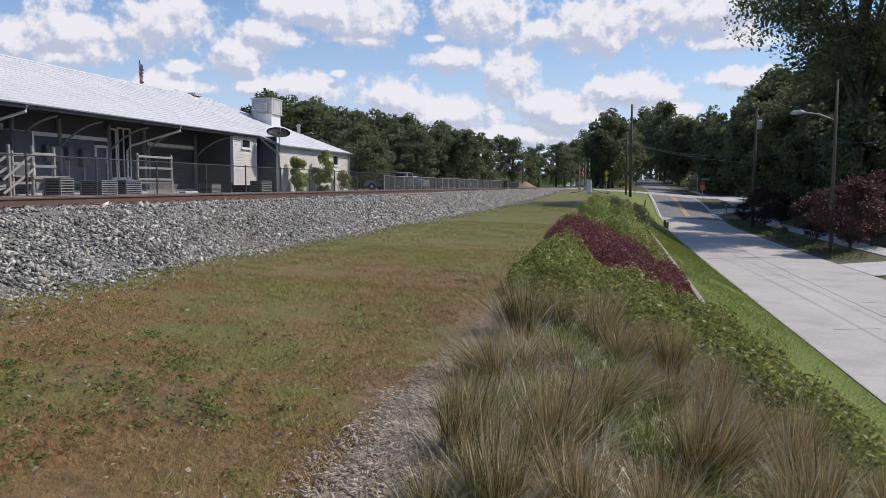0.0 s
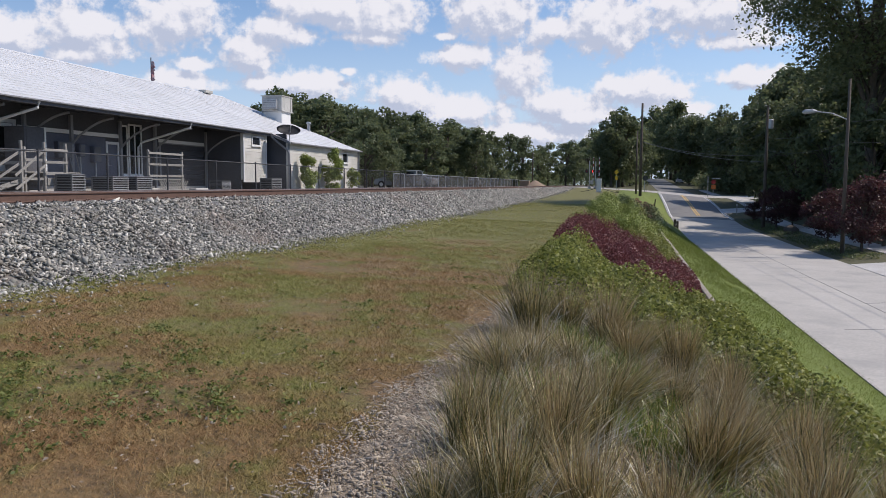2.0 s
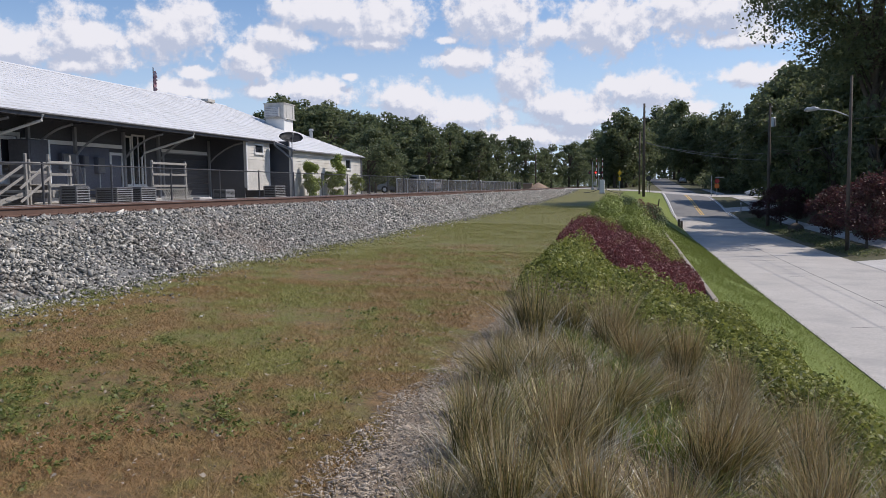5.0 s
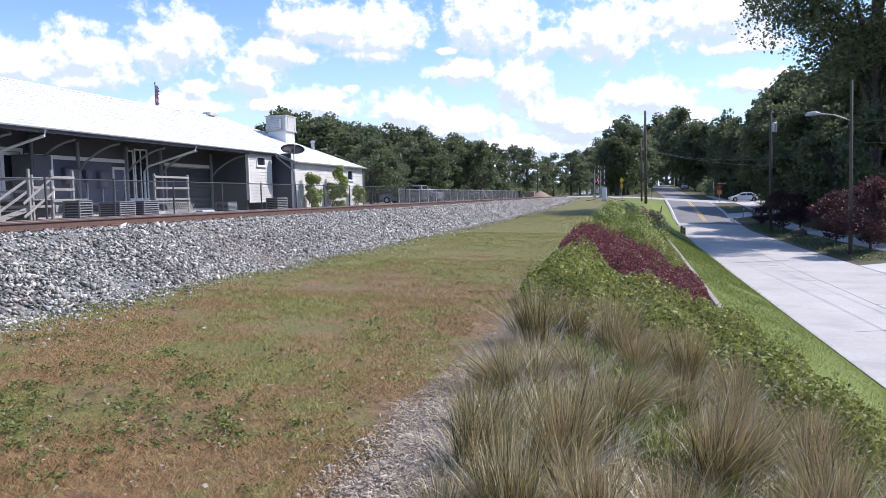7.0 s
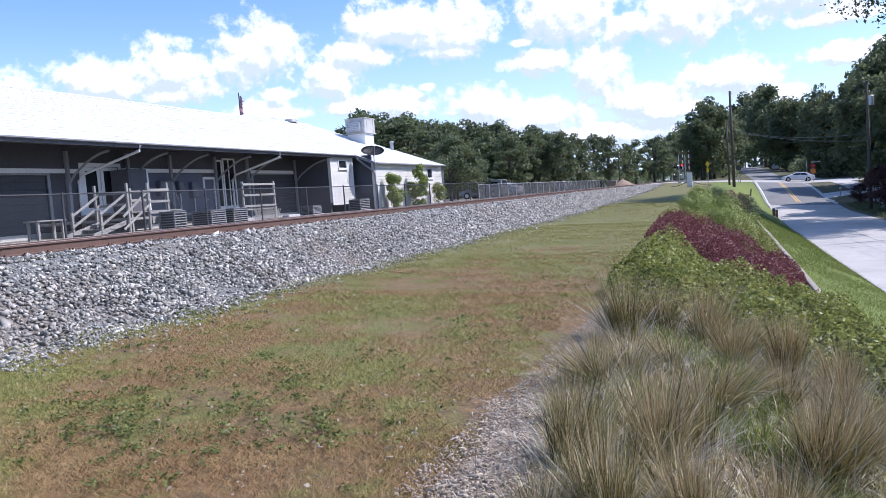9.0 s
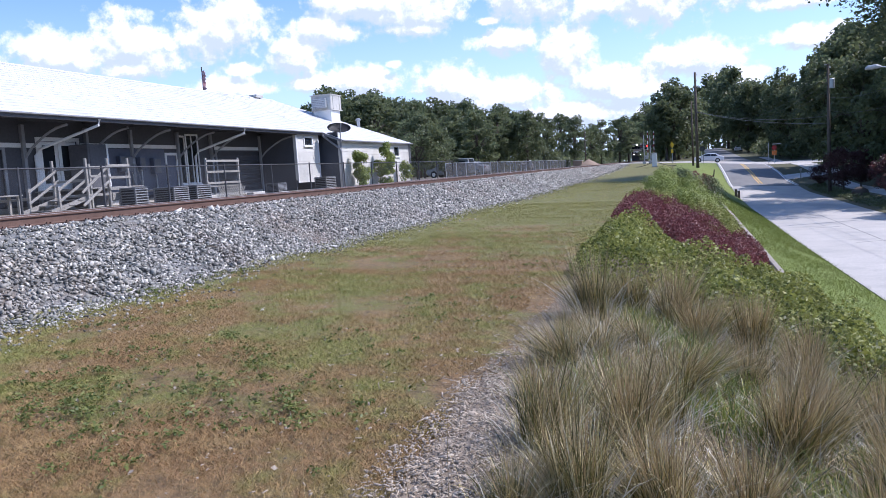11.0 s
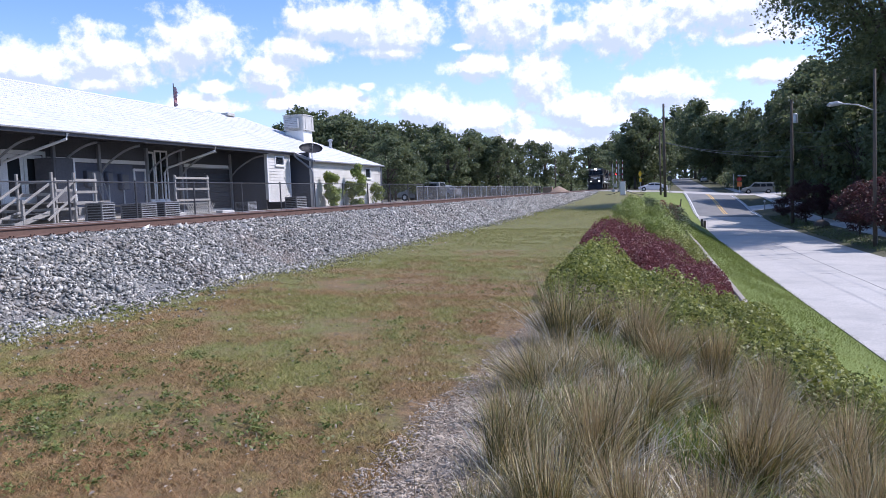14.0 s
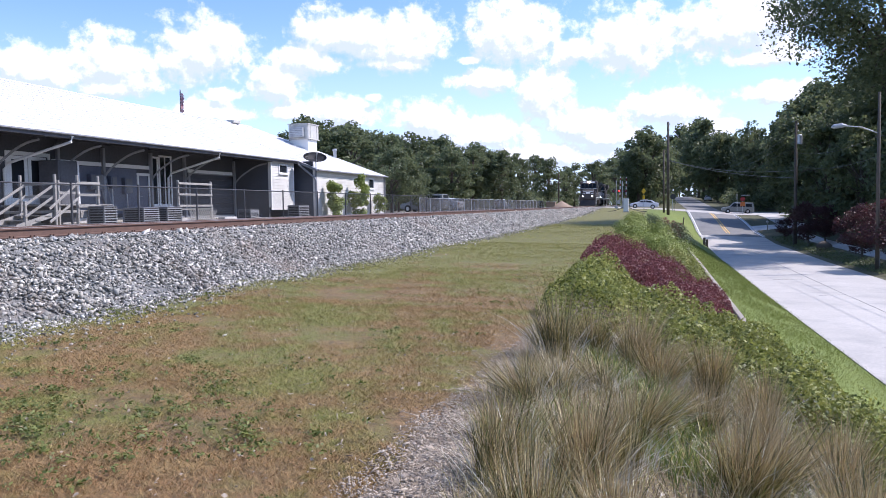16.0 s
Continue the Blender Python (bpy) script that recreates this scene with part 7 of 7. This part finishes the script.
    part("bumper", box(B(), -0.72, 0.72, L - 0.06, L + 0.02, 0.30, 0.44), M["iron"], c, bevel=0.02)
    WHEELS[c.name] = []
    for sx in (-1, 1):
        for y in (-L + 0.98, L - 0.92):
            w = new("wheel")
            w.parent = c
            w.location = (sx * 0.80, y, 0.32)
            bm = B()
            tube(bm, [(-0.11, 0, 0), (-0.10, 0, 0), (0.10, 0, 0), (0.11, 0, 0)], [0.29, 0.32, 0.32, 0.29], 20)
            tyre = part("tyre", bm, M["tyre"], None)
            tyre.parent = w
            bm = B()
            tube(bm, [(sx * 0.09, 0, 0), (sx * 0.118, 0, 0)], [0.21, 0.20], 16)
            for k in range(5):
                a = 6.28318 * k / 5
                beam(bm, (sx * 0.122, 0, 0), (sx * 0.122, 0.19 * math.cos(a), 0.19 * math.sin(a)), 0.05, 0.03)
            rim = part("rim", bm, M["rim"], None)
            rim.parent = w
            WHEELS[c.name].append((w, sx * 0.80, y, 0.32))
            part("wheel_arch", tube(B(), [(sx * 0.885, y, 0.32), (sx * 0.895, y, 0.32)], [0.37, 0.37], 20), M["dark"], c)
    return c


def make_locomotive():
    """A six-axle freight locomotive; its nose points to -y, rails at z = 0 in its own space."""
    c = thing("locomotive", (0, 0, 0), "black freight locomotive with white nose stripes and lit headlights", "locomotive", "locomotives")
    part("underframe", box(B(), -1.45, 1.45, -10.9, 10.9, 1.15, 1.50), M["loco"], c, bevel=0.03)
    part("walkway_edge", box(B(), -1.56, 1.56, -10.6, 10.6, 1.50, 1.58), M["loco_white"], c, "pale walkway edge")
    part("nose", prism(B(), [(-10.0, 1.58), (-9.9, 2.75), (-9.0, 3.0), (-8.3, 3.05), (-8.3, 1.58)], "x", -1.0, 1.0), M["loco"], c, bevel=0.06)
    cab = part("cab", prism(B(), [(-8.35, 1.58), (-8.35, 3.1), (-8.15, 4.35), (-7.9, 4.55), (-5.9, 4.55), (-5.7, 4.35), (-5.7, 1.58)], "x", -1.5, 1.5), M["loco"], c, bevel=0.06)
    for x in (-1.02, -0.34, 0.34, 1.02):
        bm = B()
        vs = [bm.verts.new(p) for p in ((x - 0.28, -8.37, 3.3), (x + 0.28, -8.37, 3.3), (x + 0.28, -8.22, 4.05), (x - 0.28, -8.22, 4.05))]
        bm.faces.new(vs)
        bmesh.ops.solidify(bm, geom=bm.faces[:], thickness=0.03)
        part("front_window", bm, M["glass"], cab)
    for sx in (-1, 1):
        part("side_window", box(B(), sx * 1.5 - 0.02, sx * 1.5 + 0.02, -7.7, -6.3, 3.3, 4.0), M["glass"], cab)
        part("number_board", box(B(), sx * 0.75 - 0.3, sx * 0.75 + 0.3, -8.3, -8.1, 4.2, 4.45), M["white_paint"], cab)
    hood = part("hood", prism(B(), [(-0.85, 1.58), (-0.95, 3.9), (-0.7, 4.25), (0.7, 4.25), (0.95, 3.9), (0.85, 1.58)], "y", -5.7, 9.8), M["loco"], c, bevel=0.03)
    part("radiator", prism(B(), [(-1.1, 3.5), (-1.45, 4.0), (-1.4, 4.6), (1.4, 4.6), (1.45, 4.0), (1.1, 3.5)], "y", 5.6, 9.4), M["loco"], c, "flared radiator section", bevel=0.03)
    for y in (-4, -2.5, -1, 0.5, 2, 3.5):
        for sx in (-1, 1):
            part("hood_door", box(B(), sx * 0.93 - 0.03, sx * 0.93 + 0.03, y, y + 1.3, 1.8, 3.6), M["loco"], hood, bevel=0.02)
    for y in (-2, 2.2, 6.7, 8.3):
        part("roof_fan", tube(B(), [(0, y, 4.24 if y < 5 else 4.58), (0, y, 4.42 if y < 5 else 4.72)], 0.6, 16), M["iron"], c)
    part("horn", tube(B(), [(0.3, -5.4, 4.4), (0.3, -5.9, 4.75)], [0.05, 0.09], 8), M["galv"], c)
    # white nose markings as plain shapes, no lettering
    for x0, x1, z0, z1 in ((-0.95, -0.3, 2.55, 2.66), (0.3, 0.95, 2.55, 2.66), (-0.35, 0.35, 2.25, 2.62), (-0.95, -0.55, 2.25, 2.33), (0.55, 0.95, 2.25, 2.33)):
        part("nose_marking", box(B(), x0, x1, -10.02, -9.93, z0, z1), M["loco_white"], c, "white painted nose marking")
    part("cab_stripe", box(B(), -1.52, 1.52, -8.40, -8.33, 3.14, 3.2), M["loco_white"], c)
    for x in (-0.16, 0.16):
        part("headlight", tube(B(), [(x, -8.24, 4.36), (x, -8.40, 4.36)], 0.15, 14), M["lamp_glow"], c, "lit headlight")
    for x in (-0.85, 0.85):
        part("ditch_light", tube(B(), [(x, -10.9, 1.78), (x, -11.02, 1.78)], 0.12, 14), M["lamp_glow"], c, "lit ditch light")
    part("anticlimber", box(B(), -1.45, 1.45, -11.1, -10.8, 1.2, 1.62), M["loco"], c, bevel=0.04)
    part("plow", prism(B(), [(-11.15, 0.12), (-11.45, 0.1), (-10.95, 1.15), (-10.75, 1.15)], "x", -1.4, 1.4), M["loco"], c, bevel=0.02)
    part("coupler", tube(B(), [(0, -10.9, 0.85), (0, -11.6, 0.85)], [0.14, 0.18], 8), M["iron"], c)
    part("fuel_tank", prism(B(), [(-1.4, 1.15), (-1.4, 0.5), (-1.1, 0.3), (1.1, 0.3), (1.4, 0.5), (1.4, 1.15)], "y", -2.6, 2.6), M["loco"], c, bevel=0.04)
    for sx in (-1, 1):
        for y in (-10.6, 10.6):
            for k in range(4):
                part("step", box(B(), sx * 1.5 - 0.14, sx * 1.5 + 0.1, y - 0.3, y + 0.3, 0.35 + 0.3 * k, 0.39 + 0.3 * k), M["loco_white"], c)
            part("stair_post", tube(B(), [(sx * 1.5, y - 0.32, 0.4), (sx * 1.5, y - 0.32, 2.55)], 0.03, 6), M["loco_white"], c)
        part("handrail", tube(B(), [(sx * 1.5, -5.4, 2.55), (sx * 1.5, 10.4, 2.55)], 0.025, 6), M["loco_white"], c)
        for y in np.linspace(-5.2, 10.2, 9):
            part("stanchion", tube(B(), [(sx * 1.5, y, 1.58), (sx * 1.5, y, 2.55)], 0.022, 6), M["loco_white"], c)
    WHEELS[c.name] = []
    for mid in (-6.9, 6.9):
        for sx in (-1, 1):
            part("truck_frame", prism(B(), [(mid - 2.6, 0.62), (mid - 2.4, 0.95), (mid + 2.4, 0.95), (mid + 2.6, 0.62), (mid + 2.0, 0.42), (mid - 2.0, 0.42)], "x", sx * 1.02 - 0.09, sx * 1.02 + 0.09), M["iron"], c, bevel=0.02)
        for dy in (-1.85, 0, 1.85):
            w = part("wheelset", tube(tube(tube(B(), [(-0.78, 0, 0), (-0.70, 0, 0), (-0.67, 0, 0)], [0.50, 0.51, 0.53], 18), [(0.67, 0, 0), (0.70, 0, 0), (0.78, 0, 0)], [0.53, 0.51, 0.50], 18), [(-0.7, 0, 0), (0.7, 0, 0)], 0.09, 8), M["iron"], c)
            w.location = (0, mid + dy, 0.52)
            WHEELS[c.name].append((w, 0, mid + dy, 0.52))
    return c


sedan = make_car("white_sedan", "pearl-white four-door sedan driving up to the crossing", "car", 4.75, 1.45, M["car_white"])
van = make_car("grey_minivan", "grey-green minivan rolling along the cross street", "minivan", 4.95, 1.78, M["car_grey"], van=True)
loco = make_locomotive()
second = copy_thing(loco, Matrix.Translation((-11.45, 0, 1.436)))
tagged(second, "black second locomotive coupled behind the first")

# parked cars behind the screened fence, and beyond the crossing
def park(first, x, y, turn, label):
    c = copy_thing(first, Matrix.Translation((x, y, g(x, y))) @ Matrix.Rotation(radians(turn), 4, "Z"))
    return tagged(c, label)


park(sedan, -22.6, 116.5, 8, "white sedan parked behind the screened fence")
park(van, -22.8, 76.5, 80, "grey van parked behind the screened fence")
park(sedan, -22.5, 82.5, 75, "silver sedan parked behind the screened fence")
park(sedan, 13.6, 214, 0, "pale sedan parked at the kerb beyond the crossing")


def along(rows, t):
    ts, vs = zip(*rows)
    return float(np.interp(t, ts, vs))


SEDAN_X = [(0, 62.0), (2.5, 40.0), (4.5, 24.0), (5.0, 20.6), (5.4, 19.2), (6.4, 18.2), (7.3, 17.4), (8.0, 15.6), (8.7, 13.0), (9.8, 8.0), (10.8, 4.1), (11.6, 3.2), (12.5, 2.6), (13.0, 1.8), (13.5, 0.8), (14.5, -0.25), (15.5, -1.3), (16.0, -1.65)]
VAN_X = [(0, 110.0), (8.7, 44.0), (10.8, 27.0), (11.8, 21.8), (12.5, 19.7), (13.0, 18.3), (13.5, 17.5), (14.5, 16.2), (15.5, 14.35), (16.0, 13.2)]


def drive(car, rows, y, lift=0.035):
    """Keys a car along the cross street, nose to -x, and turns its wheels by the way that it has gone."""
    car_rows, turns, x0 = [], [], along(rows, 0)
    for i in range(161):
        t = i / 10
        x = along(rows, t)
        za, zb = g(x - 1.4, y) + lift, g(x + 1.4, y) + lift
        pitch = math.degrees(math.atan2(za - zb, 2.8))
        car_rows.append((t, Matrix.Translation((x, y, (za + zb) / 2)) @ pose(0, 0, 0, 0, 0, 90) @ pose(0, 0, 0, pitch, 0, 0)))
        turns.append((t, -(x0 - x) / 0.32))
    walk(car, car_rows[::2])
    return turns


def roll(wheels, turns):
    for w, x, y, z in wheels:
        walk(w, [(t, Matrix.Translation((x, y, z)) @ Matrix.Rotation(a, 4, "X")) for t, a in turns])


def finer(turns, most=1.2):
    """Rows in between, so that no step turns too far."""
    out = [turns[0]]
    for (t0, a0), (t1, a1) in zip(turns, turns[1:]):
        k = max(1, math.ceil(abs(a1 - a0) / most))
        k = min(k, 3)
        out += [(t0 + (t1 - t0) * j / k, a0 + (a1 - a0) * j / k) for j in range(1, k + 1)]
    return out


def motions():
    roll(WHEELS[sedan.name], finer(drive(sedan, SEDAN_X, 134.0)))
    roll(WHEELS[van.name], finer(drive(van, VAN_X, 135.5)))
    # the train comes on at a steady fourteen metres a second
    front = 139.5
    for unit, back in ((loco, 11.2), (second, 33.6)):
        walk(unit, [(t, pose(-11.45, front + back + 14.0 * (16 - t), 1.436)) for t in (0.0, 4.0, 8.0, 12.0, 16.0)])
    turns = [(i / 30, 14.0 * i / 30 / 0.52) for i in range(481)]
    for w, x, y, z in WHEELS[loco.name]:
        walk(w, [(t, Matrix.Translation((x, y, z)) @ Matrix.Rotation(a, 4, "X")) for t, a in turns])


motions()
